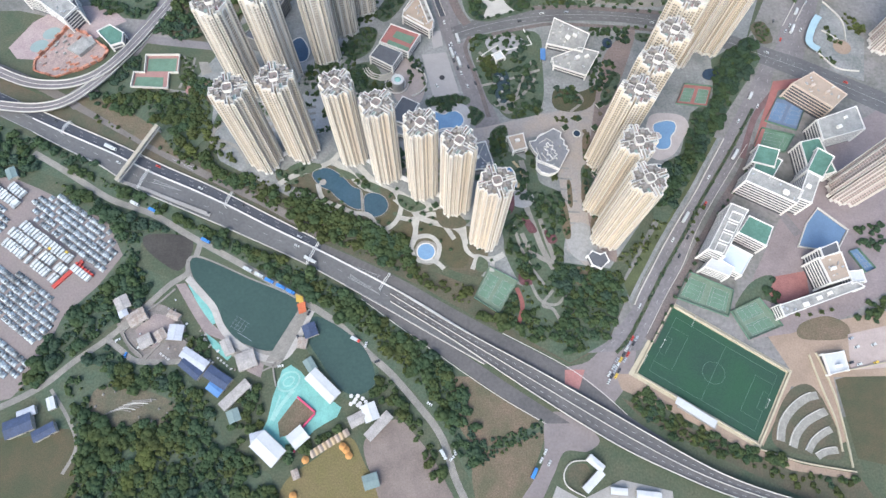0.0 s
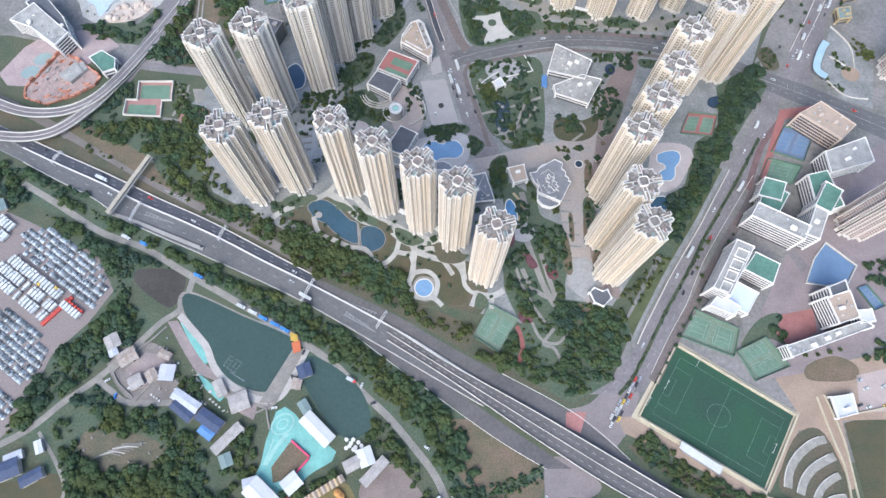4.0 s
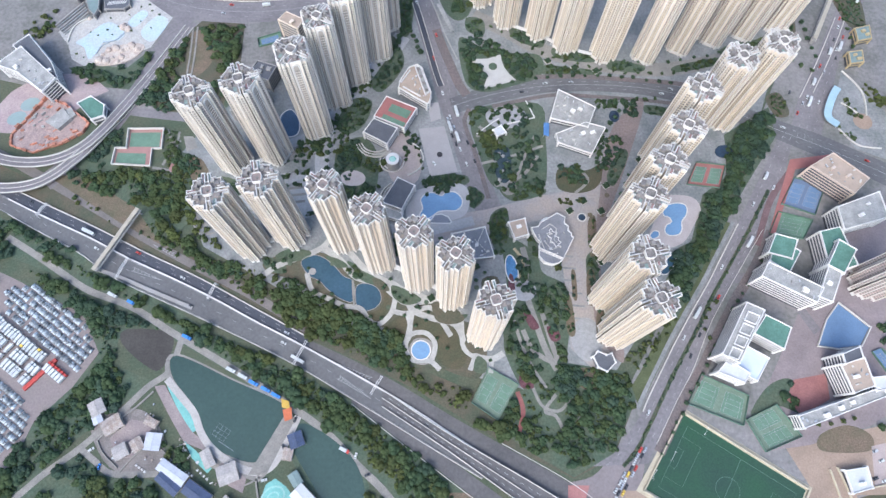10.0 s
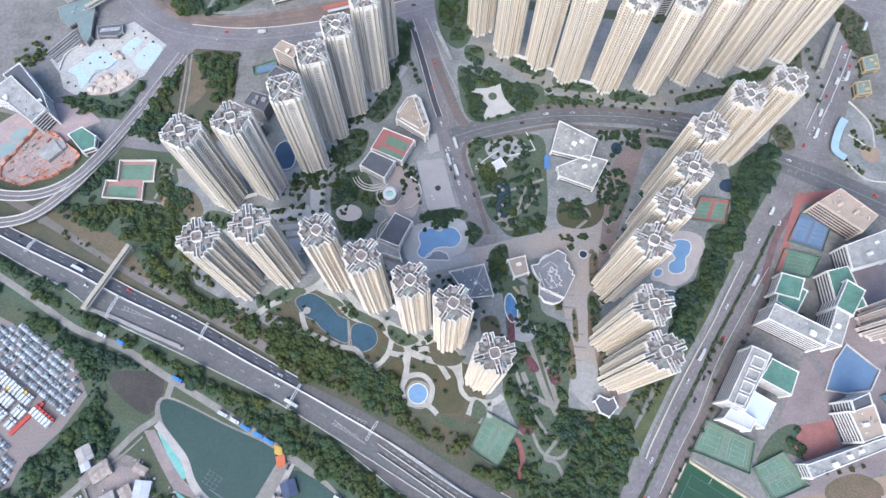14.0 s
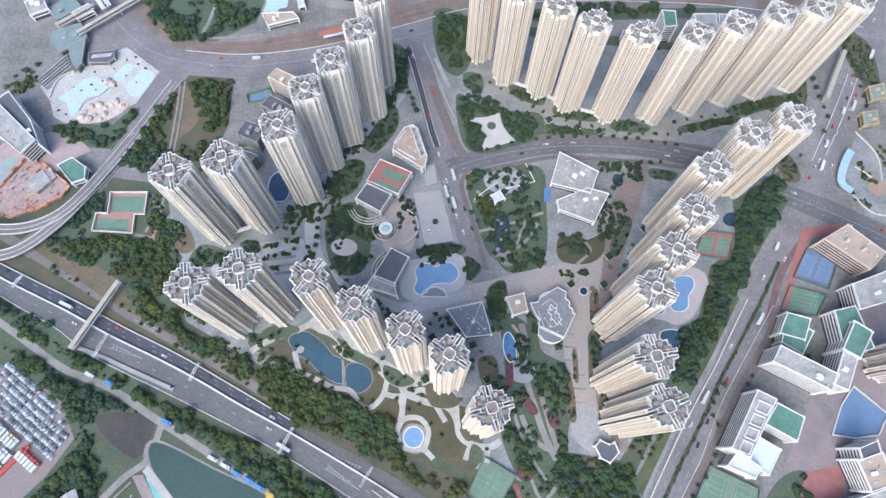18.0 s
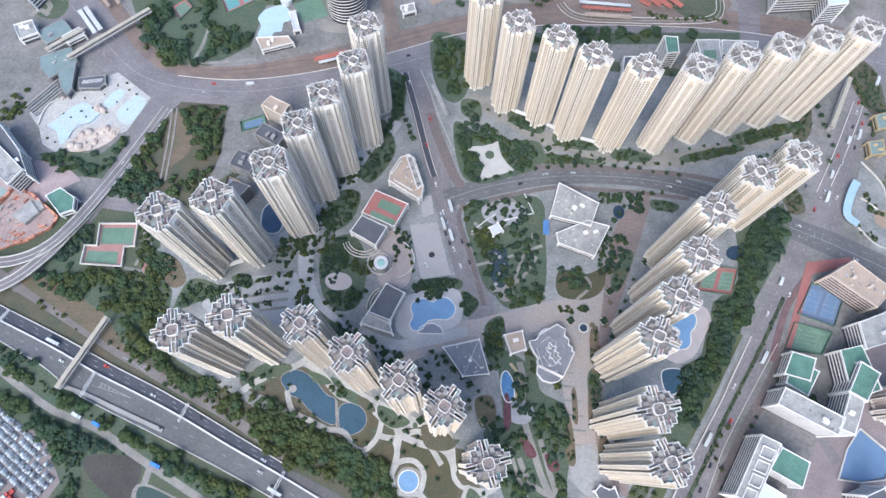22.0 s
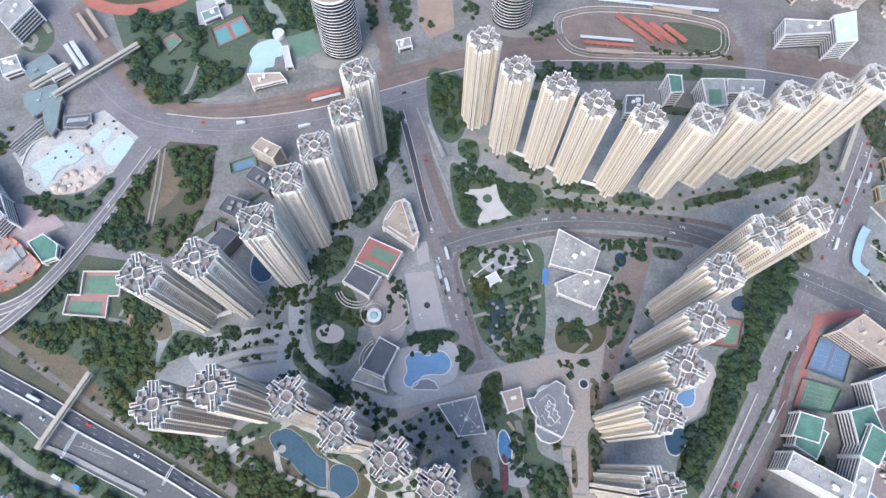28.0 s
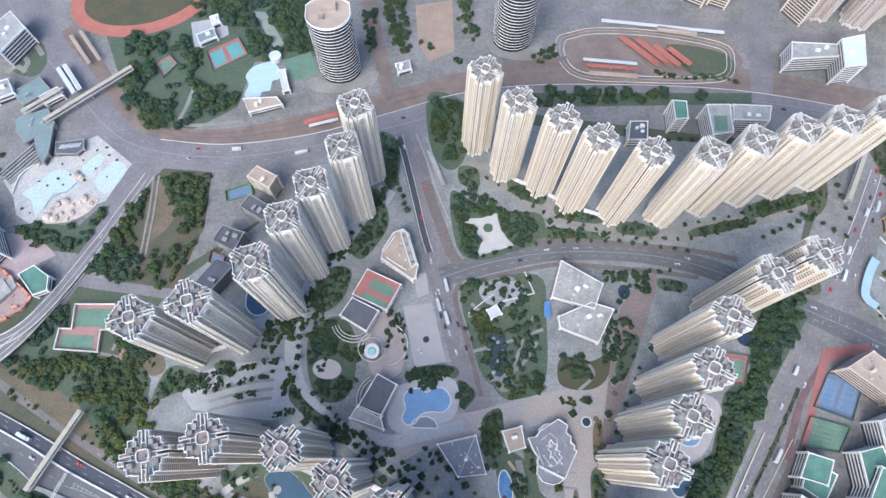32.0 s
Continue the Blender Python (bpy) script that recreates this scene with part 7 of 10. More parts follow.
for x, y in [(96, 391), (100, 391.5), (95, 380), (99, 379.5)]:
    tagged(link_mesh("canopy_post", post(x, y, 0.3, 0, 4), STEEL), "steel post of the blue canopy", kind="structure")
# glazed round office towers
def round_tower(x, y, rz, h, floors):
    ob = root("office_tower", x, y, 0.1, rz, "dark glass office tower with a curved front and white storey bands", "tower", "office towers")
    plan = [(20 * math.cos(a), 18 * math.sin(a) - 4) for a in np.linspace(math.radians(190), math.radians(350), 20)] + [(19, 6), (8, 15), (-8, 15), (-19, 6)]
    part("glazing", prism(inset(plan, 0.06), 0, h), mat("dark_blue_glass", (0.03, 0.035, 0.05), 0.2, 0.3, 0.2, 1, 0, spec=0.6), ob)
    first = part("storey_band", prism(plan, 0, 0.9), SPANDREL, ob)
    first.location.z = 3.4
    for k in range(1, floors):
        share("storey_band", first.data, ob, pose(0, 0, 3.4 + (h - 3.4) * k / floors))
    part("roof", prism(inset(plan, 0.5), h, h + 0.2), BEIGEROOF, ob)
    part("parapet", rim(plan, 0.6, h - 0.5, h + 1.8), SPANDREL, ob)
    part("roof_hut", box(0, 2, h + 0.1, 14, 8, 4), BEIGEROOF, ob)
    part("roof_hut", box(-6, -8, h + 0.1, 5, 4, 2.5), ROOFRED, ob)
round_tower(-92.5, 631, 5, 72, 18)
round_tower(77, 673, 10, 72, 18)
sheet("office_forecourt", [(-118, 614.5), (-87.5, 609.5), (-58, 626), (-60, 609), (-97.5, 598.5), (-122.5, 604)], 0.3, PATHS, "pale forecourt of the office tower")
sheet("office_forecourt", [(51, 666.5), (73.5, 653), (102.5, 661), (108.5, 675), (101.5, 643.5), (62, 646)], 0.3, PATHS, "pale forecourt of the office tower")
# tram depot roofs and platforms
RED_ROOF = mat("red_platform_roof", (0.36, 0.13, 0.1), 0.8, 0.2, 0.1, 0.8, 0.03)
def canopy(name, p, q, w, z, m, label, group="depot canopies"):
    (x0, y0), (x1, y1) = p, q
    ob = root(name, (x0 + x1) / 2, (y0 + y1) / 2, 0.1, math.degrees(math.atan2(y1 - y0, x1 - x0)), label, "canopy", group)
    L = math.dist(p, q)
    part("roof", box(0, 0, z, L, w, 0.4), m, ob)
    part("ridge", box(0, 0, z + 0.4, L, w * 0.2, 0.35), m, ob)
    for k in range(max(2, int(L / 14))):
        part("post", post(-L / 2 + L * (k + 0.5) / max(2, int(L / 14)), 0, 0.4, 0, z), STEEL, ob)
for pts in ([(186, 670), (219.5, 637)], [(203, 667), (230.5, 637.5)], [(219.5, 660), (241.5, 635)], [(233, 657), (253, 636.5)]):
    canopy("tram_shelter", pts[0], pts[1], 6, 4.5, RED_ROOF, "long red roofed tram shelter in the depot")
for pts, w, m, lab in (([(169, 690), (292.5, 677.5)], 4, WHITEROOF, "long white platform canopy on posts"), ([(225, 681), (264.5, 675)], 6, BEIGEROOF, "beige-roofed tram platform building"), ([(146.5, 641), (199.5, 636.5)], 3.5, WHITEROOF, "long white platform canopy on posts"), ([(149, 634), (199, 630.5)], 4, RED_ROOF, "long red platform canopy on posts"), ([(151, 624.5), (198, 621.5)], 5, BEIGEROOF, "beige platform roof on posts"), ([(-121, 561.5), (-90, 572)], 5, RED_ROOF, "red and white tram stop canopy"), ([(-116, 558), (-89.5, 566.5)], 3, WHITEROOF, "white tram stop canopy")):
    canopy("platform_canopy", pts[0], pts[1], w, 4.2, m, lab)
for pts in ([(-362, 657.5), (-335.5, 624)], [(-354, 663.5), (-326, 628)]):
    canopy("platform_canopy", pts[0], pts[1], 3.5, 4.2, BEIGEROOF, "long pale tram platform roof")
for pts in ([(-361.5, 616.5), (-339, 588)], [(-358, 619.5), (-335.5, 591)]):
    canopy("station_roof", pts[0], pts[1], 6, 7, WHITEROOF, "white barrel station roof")


def footbridge(name, p, q, w, z, label, roofed=True):
    (x0, y0), (x1, y1) = p, q
    ob = root(name, (x0 + x1) / 2, (y0 + y1) / 2, 0.1, math.degrees(math.atan2(y1 - y0, x1 - x0)), label, "footbridge")
    L = math.dist(p, q)
    part("deck", box(0, 0, z - 0.8, L, w, 0.8), CONCRETE, ob)
    for s in (-1, 1):
        part("parapet", box(0, s * (w / 2 - 0.15), z, L, 0.3, 1.1), PALE_WALL, ob)
    if roofed:
        part("roof", box(0, 0, z + 2.8, L, w * 0.8, 0.25), mat("tan_bridge_roof", (0.36, 0.33, 0.27), 0.85, 0.15, 0.1, 0.8, 0.05), ob)
        for k in range(int(L / 6)):
            for s in (-1, 1):
                part("roof_post", post(-L / 2 + 3 + k * 6, s * w * 0.36, 0.2, z, z + 2.8), STEEL, ob)
    for k in (-0.47, 0.0, 0.47):
        part("pier", box(L * k, 0, 0, 1.2, w * 0.6, z - 0.8), CONCRETE, ob)
    return ob


footbridge("footbridge", *[(-289, 243.5), (-263, 300)], 4.5, 6.4, "pale concrete footbridge with a roof across the expressway")
footbridge("footbridge", *[(-358.5, 556), (-291, 618)], 5, 6.4, "white covered footbridge across the arterial road")
footbridge("footbridge", *[(-381.5, 564.5), (-351.5, 590.5)], 5, 6.4, "white covered footbridge to the station")

# ---- village sheds and yards ----
RUSTY = mat("rusty_sheet_roof", (0.24, 0.19, 0.16), 0.8, 0.35, 0.3, 1.5, 0.1, second=(0.33, 0.3, 0.28))
NAVY = mat("dark_blue_sheet_roof", (0.05, 0.07, 0.13), 0.6, 0.25, 0.2, 1.0, 0.05)
SILVER = mat("silver_sheet_roof", (0.4, 0.42, 0.47), 0.5, 0.15, 0.2, 1.0, 0.03)
GREYSHEET = mat("grey_sheet_roof", (0.34, 0.32, 0.31), 0.75, 0.25, 0.2, 1.0, 0.05)
PLASTER = mat("stained_plaster", (0.42, 0.39, 0.35), 0.9, 0.3, 0.2, 1.0, 0.1)


def shed(name, quad, h, roof, label, category="shed", group="village sheds", pitch=0.16, overhang=0.4):
    """A shed with walls and a pitched sheet roof, ridge along the longer side."""
    q = [np.array(p, float) for p in quad]
    c = sum(q) / 4
    u, v = (q[1] - q[0] + q[2] - q[3]) / 2, (q[3] - q[0] + q[2] - q[1]) / 2
    if np.linalg.norm(v) > np.linalg.norm(u):
        u, v = v, -u
    L, W = np.linalg.norm(u), np.linalg.norm(v)
    ob = root(name, c[0], c[1], 0.1, math.degrees(math.atan2(u[1], u[0])), label, category, group)
    part("wall", box(0, 0, 0, L, W, h), PLASTER, ob)
    r = W / 2 * pitch
    for s in (-1, 1):
        bm = bmesh.new()
        e = W / 2 + overhang
        pts = [(-L / 2 - overhang, s * e, h - overhang * pitch), (L / 2 + overhang, s * e, h - overhang * pitch), (L / 2 + overhang, 0, h + r), (-L / 2 - overhang, 0, h + r)]
        lo, hi = [bm.verts.new(p) for p in pts], [bm.verts.new((p[0], p[1], p[2] + 0.18)) for p in pts]
        bm.faces.new(lo), bm.faces.new(hi[::-1])
        for i in range(4):
            bm.faces.new((lo[i - 1], lo[i], hi[i], hi[i - 1]))
        bmesh.ops.recalc_face_normals(bm, faces=bm.faces)
        part("roof_slope", bm, roof, ob)
    part("ridge", box(0, 0, h + r + 0.05, L + 2 * overhang, 0.5, 0.2), roof, ob)
    part("door", box(L * 0.2, -W / 2 - 0.03, 0, 1.6, 0.1, 2.2), DARK, ob)
    return ob


for quad, h, m, lab in (
        ([(-212, 90.5), (-206.5, 97), (-186, 84.5), (-191.5, 78.5)], 4, SILVER, "long shed with a silvery blue sheet roof"),
        ([(-211.5, 83.5), (-206, 88.5), (-190.5, 77), (-195.5, 71.5)], 4, NAVY, "long shed with a dark blue sheet roof"),
        ([(-191, 75), (-184.5, 82.5), (-167, 71.5), (-173, 64)], 4, NAVY, "long shed with a dark blue sheet roof"),
        ([(-188, 65.5), (-181.5, 71.5), (-172, 64), (-177.5, 59)], 3.4, BLUEROOF, "shed under bright blue tarpaulins"),
        ([(-175.5, 53), (-158, 71.5), (-151.5, 67.5), (-170, 48.5)], 4, GREYSHEET, "long shed with a grey sheet roof"),
        ([(-168.5, 46.5), (-161.5, 51), (-157, 42.5), (-165, 38)], 3.2, TEALROOF, "small shed with a teal roof"),
        ([(-223.5, 117.5), (-211, 113), (-213.5, 101), (-222.5, 105.5)], 3.2, SILVER, "small shed with a pale sheet roof"),
        ([(-235.5, 108.5), (-228, 113), (-223.5, 105.5), (-229.5, 101)], 3.2, RUSTY, "small shed with a rusty roof"),
        ([(-260, 122.5), (-248.5, 129.5), (-241.5, 121.5), (-253.5, 113)], 3.4, RUSTY, "village hut with a rusty roof"),
        ([(-272.5, 136.5), (-263.5, 140.5), (-257, 132), (-267, 126)], 3.4, GREYSHEET, "village hut with a grey roof"),
        ([(-248, 104), (-239, 108.5), (-234, 101), (-242, 95.5)], 3.2, GREYSHEET, "village hut with a grey roof"),
        ([(-268.5, 128), (-262.5, 132), (-258.5, 124), (-264, 121)], 3.0, SILVER, "small hut with a pale roof"),
        ([(-226, 128), (-216.5, 124), (-217.5, 118.5), (-226, 122.5)], 3.0, RUSTY, "small hut with a rusty roof"),
        ([(-181.5, 101.5), (-174.5, 104.5), (-168.5, 93.5), (-174.5, 90)], 3.4, GREYSHEET, "waterside hut with a grey roof"),
        ([(-170, 89), (-157, 93.5), (-146.5, 85.5), (-160, 79.5)], 3.4, GREYSHEET, "long waterside hut with a grey roof"),
        ([(-116.5, 112.5), (-107, 118.5), (-103.5, 108), (-112, 103.5)], 3.8, NAVY, "waterside hall with a dark roof"),
        ([(-118.5, 103.5), (-111, 105.5), (-112.5, 95.5), (-119, 97)], 3.2, RUSTY, "waterside hut with a rusty roof"),
        ([(-103.5, 81), (-82, 61), (-90, 53.5), (-110, 71.5)], 4.4, WHITEROOF, "long hall with a bright white roof"),
        ([(-112, 37.5), (-103.5, 28.5), (-113.5, 20.5), (-121, 28.5)], 4, WHITEROOF, "square hall with a white roof"),
        ([(-138, 34.5), (-121.5, 19), (-129, 7.5), (-147.5, 21.5)], 5, WHITEROOF, "large hall with a white roof"),
        ([(-149.5, 30.5), (-140.5, 33.5), (-136, 24.5), (-146, 22.5)], 3.4, SILVER, "side hall with a pale roof"),
        ([(-113.5, 85.5), (-107.5, 89), (-102.5, 82), (-107.5, 76.5)], 3.4, TEALROOF, "small turquoise roofed hall"),
        ([(-65.5, 51.5), (-56.5, 54), (-51, 44), (-61.5, 37.5)], 3.8, WHITEROOF, "hall with a white roof"),
        ([(-77, 42.5), (-65, 47.5), (-60.5, 41.5), (-71, 35)], 3.4, GREYSHEET, "hall with a grey roof"),
        ([(-62.5, 31), (-46, 47.5), (-41.5, 43), (-57.5, 25)], 3.6, GREYSHEET, "long hall with a pale grey roof"),
        ([(-336, 39.5), (-318, 47), (-311.5, 36), (-330, 28)], 4.6, NAVY, "farm house with a dark blue roof"),
        ([(-313, 33), (-299, 40), (-294.5, 34.5), (-308.5, 25.5)], 4.2, NAVY, "farm house with a dark blue roof"),
        ([(-328.5, 47.5), (-316.5, 52.5), (-313.5, 47), (-325, 42)], 3.4, SILVER, "farm shed with a pale roof"),
        ([(-308.5, 57.5), (-303.5, 59.5), (-300, 51), (-304, 49)], 3.2, WHITEROOF, "small white shed beside a farm"),
        ([(104.5, 12), (109, 15), (118, 7), (114.5, 3)], 5, WHITEROOF, "white building wing beside a walled garden"),
        ([(113.5, 4.5), (117.5, 1.5), (104, -11), (100, -7.5)], 5, WHITEROOF, "white building wing beside a walled garden"),
        ([(121.5, -7.5), (133.5, -9), (132.5, -12.5), (121, -12)], 3.6, WHITEROOF, "white site hut with a sheet roof"),
        ([(140.5, -9.5), (158.5, -12), (157, -16.5), (140, -15)], 3.6, WHITEROOF, "white site hut with a sheet roof"),
        ([(-63, 0.5), (-52.5, 4), (-49.5, -5.5), (-59.5, -8.5)], 3.6, TEALROOF, "hut with a dark teal roof"),
        ([(-393, 256.5), (-385.5, 259), (-380, 250), (-387, 246.5)], 3.4, TEALROOF, "hut with a teal roof"),
        ([(-115.5, 4.5), (-111.5, 6.5), (-109, 0.5), (-113, -1.5)], 3, RUSTY, "small hut with a rusty roof")):
    shed("shed", quad, h, m, lab)
p, q = (np.array(v) for v in [(-100.5, 17), (-76.5, 31.5)])
for k in range(9):
    c = p + (q - p) * k / 8
    d = (q - p) / np.linalg.norm(q - p) * 1.9
    e = np.array([-d[1], d[0]]) * 1.3
    shed("chalet", [tuple(c - d - e), tuple(c + d - e), tuple(c + d + e), tuple(c - d + e)], 2.6, mat("tan_roof", (0.4, 0.3, 0.19), 0.8, 0.2, 0.2, 1, 0.05) if k % 2 else BEIGEROOF, "small wooden chalet with a tan roof in a row", "hut", "row of chalets", 0.5)
ORANGE_TENT = mat("orange_canvas", (0.45, 0.23, 0.08), 0.8, 0.15, 0.3, 1, 0.05)


def tent(x, y, w, h):
    ob = root("tent", x, y, 0.1, 25, "orange canvas tent with a pointed roof", "tent", "tents")
    bm = bmesh.new()
    bmesh.ops.create_cone(bm, segments=8, radius1=w * 0.6, radius2=0.15, depth=h * 0.5, cap_ends=True, matrix=pose(0, 0, h * 0.75))
    part("roof", bm, ORANGE_TENT, ob)
    bm = bmesh.new()
    bmesh.ops.create_cone(bm, segments=8, radius1=w * 0.5, radius2=w * 0.5, depth=h * 0.5, cap_ends=True, matrix=pose(0, 0, h * 0.25))
    part("canvas_wall", bm, ORANGE_TENT, ob)


for x, y in [(-76, 19.5), (-73.5, 15.5), (-106, 12.5), (-113, -12), (-78.5, 22)]:
    tent(x, y, 5, 3.6)
# fenced earth yard with magenta boards
for pts in ([(-116, 58.5), (-101.5, 47)], [(-101.5, 46), (-110, 36)], [(-121, 21.5), (-114.5, 18.5)]):
    tagged(link_mesh("board_fence", wall_along(pts, 1.4, 0.1, 2.0, smooth=0), mat("magenta_boards", (0.5, 0.07, 0.14), 0.7, 0.2, 0.3, 1, 0.03)), "low magenta board fence", "fence")
tagged(link_mesh("gate_arch", prism([(-122, 132.5), (-115.5, 134.5), (-114, 126), (-119.5, 124)], 3.4, 4.2), mat("orange_sheet", (0.45, 0.13, 0.06), 0.7, 0.15, 0.3, 1, 0.03)), "orange canopy at the end of the causeway", "canopy")
tagged(link_mesh("gate_arch", prism([(-124, 141), (-118, 139), (-116.5, 132.5), (-123, 134.5)], 3.2, 3.6), mat("yellow_sheet", (0.45, 0.3, 0.06), 0.7, 0.15, 0.3, 1, 0.03)), "yellow canopy at the end of the causeway", "canopy")
for k, (x, y) in enumerate([(-74, 59), (-70.5, 56.5), (-67, 53.5), (-71.5, 54.5), (-68.5, 52), (-65, 57), (-69, 59), (-66, 50.5), (-62.5, 54.5), (-74, 53)]):
    tagged(link_mesh("parasol", prism(disc(x, y, 1.6, 8), 2.0, 2.3), WHITE), "white square parasol by the pond", "parasol", "parasols")
# fish cages in the pond
RAFT = mat("weathered_raft", (0.2, 0.23, 0.24), 0.8, 0.3, 0.4, 2, 0.05)
ob = root("fish_cage", -168, 116, 0.17, -30, "floating weathered grey frames in the pond", "fish cage")
for k in range(4):
    part("frame_bar", box(0, -4.5 + 3 * k, 0, 13, 0.16, 0.2), RAFT, ob)
    part("frame_bar", box(-5.5 + 3.6 * k, 0, 0.02, 0.16, 10, 0.2), RAFT, ob)
part("jetty", box(9, -6, 0, 14, 0.5, 0.3), RAFT, ob)
# U-shaped garden wall
parapet("garden_wall", [(107.5, 11), (94.5, 10), (88, 2), (90, -7), (102.5, -14)], 0.1, 0.1, PALE_WALL, "pale curved garden wall", 0.7, 1.4)
sheet("garden_lawn", [(105.5, 8.5), (95.5, 7.5), (90.5, 1.5), (92.5, -6.5), (101.5, -9.5), (107.5, -0.5)], 0.18, SHADEGRASS, "small walled lawn")
sheet("yard_concrete", [(82, -6.5), (100, -16), (131, -2.5), (168, -10.5), (168.5, -33.5), (69.5, -33)], 0.12, CONCRETE, "pale concrete yard", False)

# ---- sports ground furniture ----
stand = root("spectator_stand", 194, 47, 0.2, 0, "covered spectator stand with a long white roof", "stand")
o = stand.matrix_basis.translation
loc = lambda pts: [(x - o.x, y - o.y) for x, y in pts]
part("roof", prism(loc([(180.5, 57.5), (208.5, 39), (205, 34), (177.5, 52.5)]), 4.4, 4.8), WHITEROOF, stand)
part("seating", prism(loc([(183, 53.5), (209.5, 36.5), (207, 33), (180.5, 50)]), 0, 1.6), CONCRETE, stand)
for x, y in loc([(182, 54.5), (191, 48.5), (200.5, 42.5), (208.5, 36.5)]):
    part("post", post(x, y, 0.35, 0, 4.4), STEEL, stand)
for pts, name in (([(189.5, 131.5), (274.5, 76.5)], "fence_pitch"), ([(274.5, 76), (239.5, 21.5)], "fence_pitch"), ([(239.5, 21.5), (151, 75.5)], "fence_pitch"), ([(151, 75.5), (188.5, 131.5)], "fence_pitch")):
    parapet(name, pts, 0.1, 0.1, mat("cream_surround", (0.5, 0.44, 0.31)), "cream wall and fence round the pitch", 1.0, 2.0, 12)
for c in (on_pitch(0.065, 0.5), on_pitch(0.955, 0.5), on_pitch(0.2, 0.02), on_pitch(0.0, 0.8)):
    ob = root("football_goal", c[0], c[1], 0.2, -33, "white football goal with a net", "goal", "football goals")
    for y in (-3.6, 3.6):
        part("post", post(0, y, 0.16, 0, 2.4), WHITE, ob), part("back_stay", box(0.9, y, 0, 1.8, 0.12, 0.12), WHITE, ob)
    part("crossbar", box(0, 0, 2.4, 0.16, 7.4, 0.16), WHITE, ob)
AMPHI = mat("pale_terrace_seat", (0.27, 0.26, 0.235), 0.9, 0.25, 0.2, 1, 0.05)
for pts, w in (([(257, 24.5), (261, 36.5), (270.5, 47.5), (283.5, 56), (293.5, 58.5)], 6), ([(265.5, 20), (270.5, 29.5), (281, 39), (297.5, 46.5)], 6), ([(276.5, 16.5), (282.5, 24), (290.5, 29.5), (298, 33)], 5), ([(282.5, 13), (290, 16.5), (299.5, 17.5)], 5)):
    ob = street("terrace_seats", pts, w, 0.6, AMPHI, "greyish curved terrace of the amphitheatre", 24)
    line = resample(spline(pts, 5), 24)
    parapet("terrace_wall", [tuple(v) for v in offset(line, w / 2)[::3]], 0.1, 0.1, PALE_WALL, "low pale terrace wall", 0.6, 1.0, 24)
for pts in ([(300, 92), (304, 76), (307.5, 54), (308, 20.5), (307.5, 5)], [(294, 90.5), (298.5, 62.5), (303, 39), (302.5, 16.5)], [(239.5, 18.5), (270, 9), (309.5, 2)], [(308.5, 75), (371.5, 87)]):
    parapet("garden_wall", pts, 0.1, 0.1, mat("cream_surround", (0.5, 0.44, 0.31)), "cream garden wall", 1.0, 1.4, 30)
hall("shelter", [(302.5, 90), (320.5, 92.5), (321, 77.5), (304.5, 73.5)], 4, 1, WHITEROOF, "low shelter with a white roof and grey panel", "shelter", gear=1)

# ---- gantries over the expressway ----
def gantry(p, q, label):
    (x0, y0), (x1, y1) = p, q
    ob = root("sign_gantry", (x0 + x1) / 2, (y0 + y1) / 2, 0.15, math.degrees(math.atan2(y1 - y0, x1 - x0)), label, "gantry", "sign gantries")
    L = math.dist(p, q)
    for s in (-1, 1):
        part("post", post(s * L / 2, 0, 0.6, 0, 6.4), STEEL, ob)
    for y, z in ((-0.7, 5.6), (0.7, 5.6), (-0.7, 6.6), (0.7, 6.6)):
        part("beam", box(0, y, z, L, 0.25, 0.25), WHITE, ob)
    for k in range(int(L / 2)):
        part("brace", box(-L / 2 + 1 + 2 * k, 0, 6.0, 0.15, 1.6, 0.15), WHITE, ob)
    part("sign_panel", box(0, -0.9, 5.2, L * 0.4, 0.15, 2.4), WHITE, ob, "pale sign panel seen from behind")


for pts in ([(-187, 233.5), (-192, 220)], [(-108, 185.5), (-116.5, 167)], [(-46.5, 158), (-54.5, 144.5)], [(-264, 255.5), (-270.5, 237.5)], [(-344.5, 305.5), (-350.5, 293.5)]):
    gantry(pts[0], pts[1], "white steel sign gantry across the carriageway")

# ---- blue covered walk and other pieces on the far side ----
walkb = [(383.5, 435), (375, 423), (366, 402.5), (373.5, 392.5)]
parapet("covered_walk", walkb, 4.4, 4.4, mat("pale_blue_canopy", (0.3, 0.42, 0.48), 0.5, 0.12, 0.1, 0.8, 0.03), "pale blue curved walkway roof", 7, 0.5, 30)
for x, y in walkb:
    tagged(link_mesh("walkway_post", post(x, y, 0.5, 0, 4.4), STEEL), "steel post of the covered walk", kind="structure")
sheet("plaza_corner", [(395.5, 457.5), (427, 409), (412.5, 358.5), (387.5, 369), (375.5, 391), (375, 408)], 0.22, PAVING, "grey paved corner plaza", False)
sheet("plaza_corner", disc(401.5, 399.5, 9, 24), 0.24, BEIGE, "round tan paved corner", False)
for pts in ([(395.5, 457.5), (409, 433.5), (406.5, 405.5)], [(385.5, 420), (398.5, 408.5)], [(375.5, 391), (389, 373.5), (410.5, 369.5)]):
    parapet("garden_wall", pts, 0.1, 0.1, PALE_WALL, "pale fence wall of the corner plaza", 0.8, 1.5, 16)
wood("corner_planting", [[(378, 395.5), (391, 381), (386.5, 373.5), (374, 388)], [(390, 426), (400.5, 415.5), (400.5, 402.5), (389.5, 408.5)], [(405, 453.5), (432, 426.5), (427, 409), (411, 426)]], 4.5, (3, 6), TREE_B, "small trees and shrubs of the corner plaza")
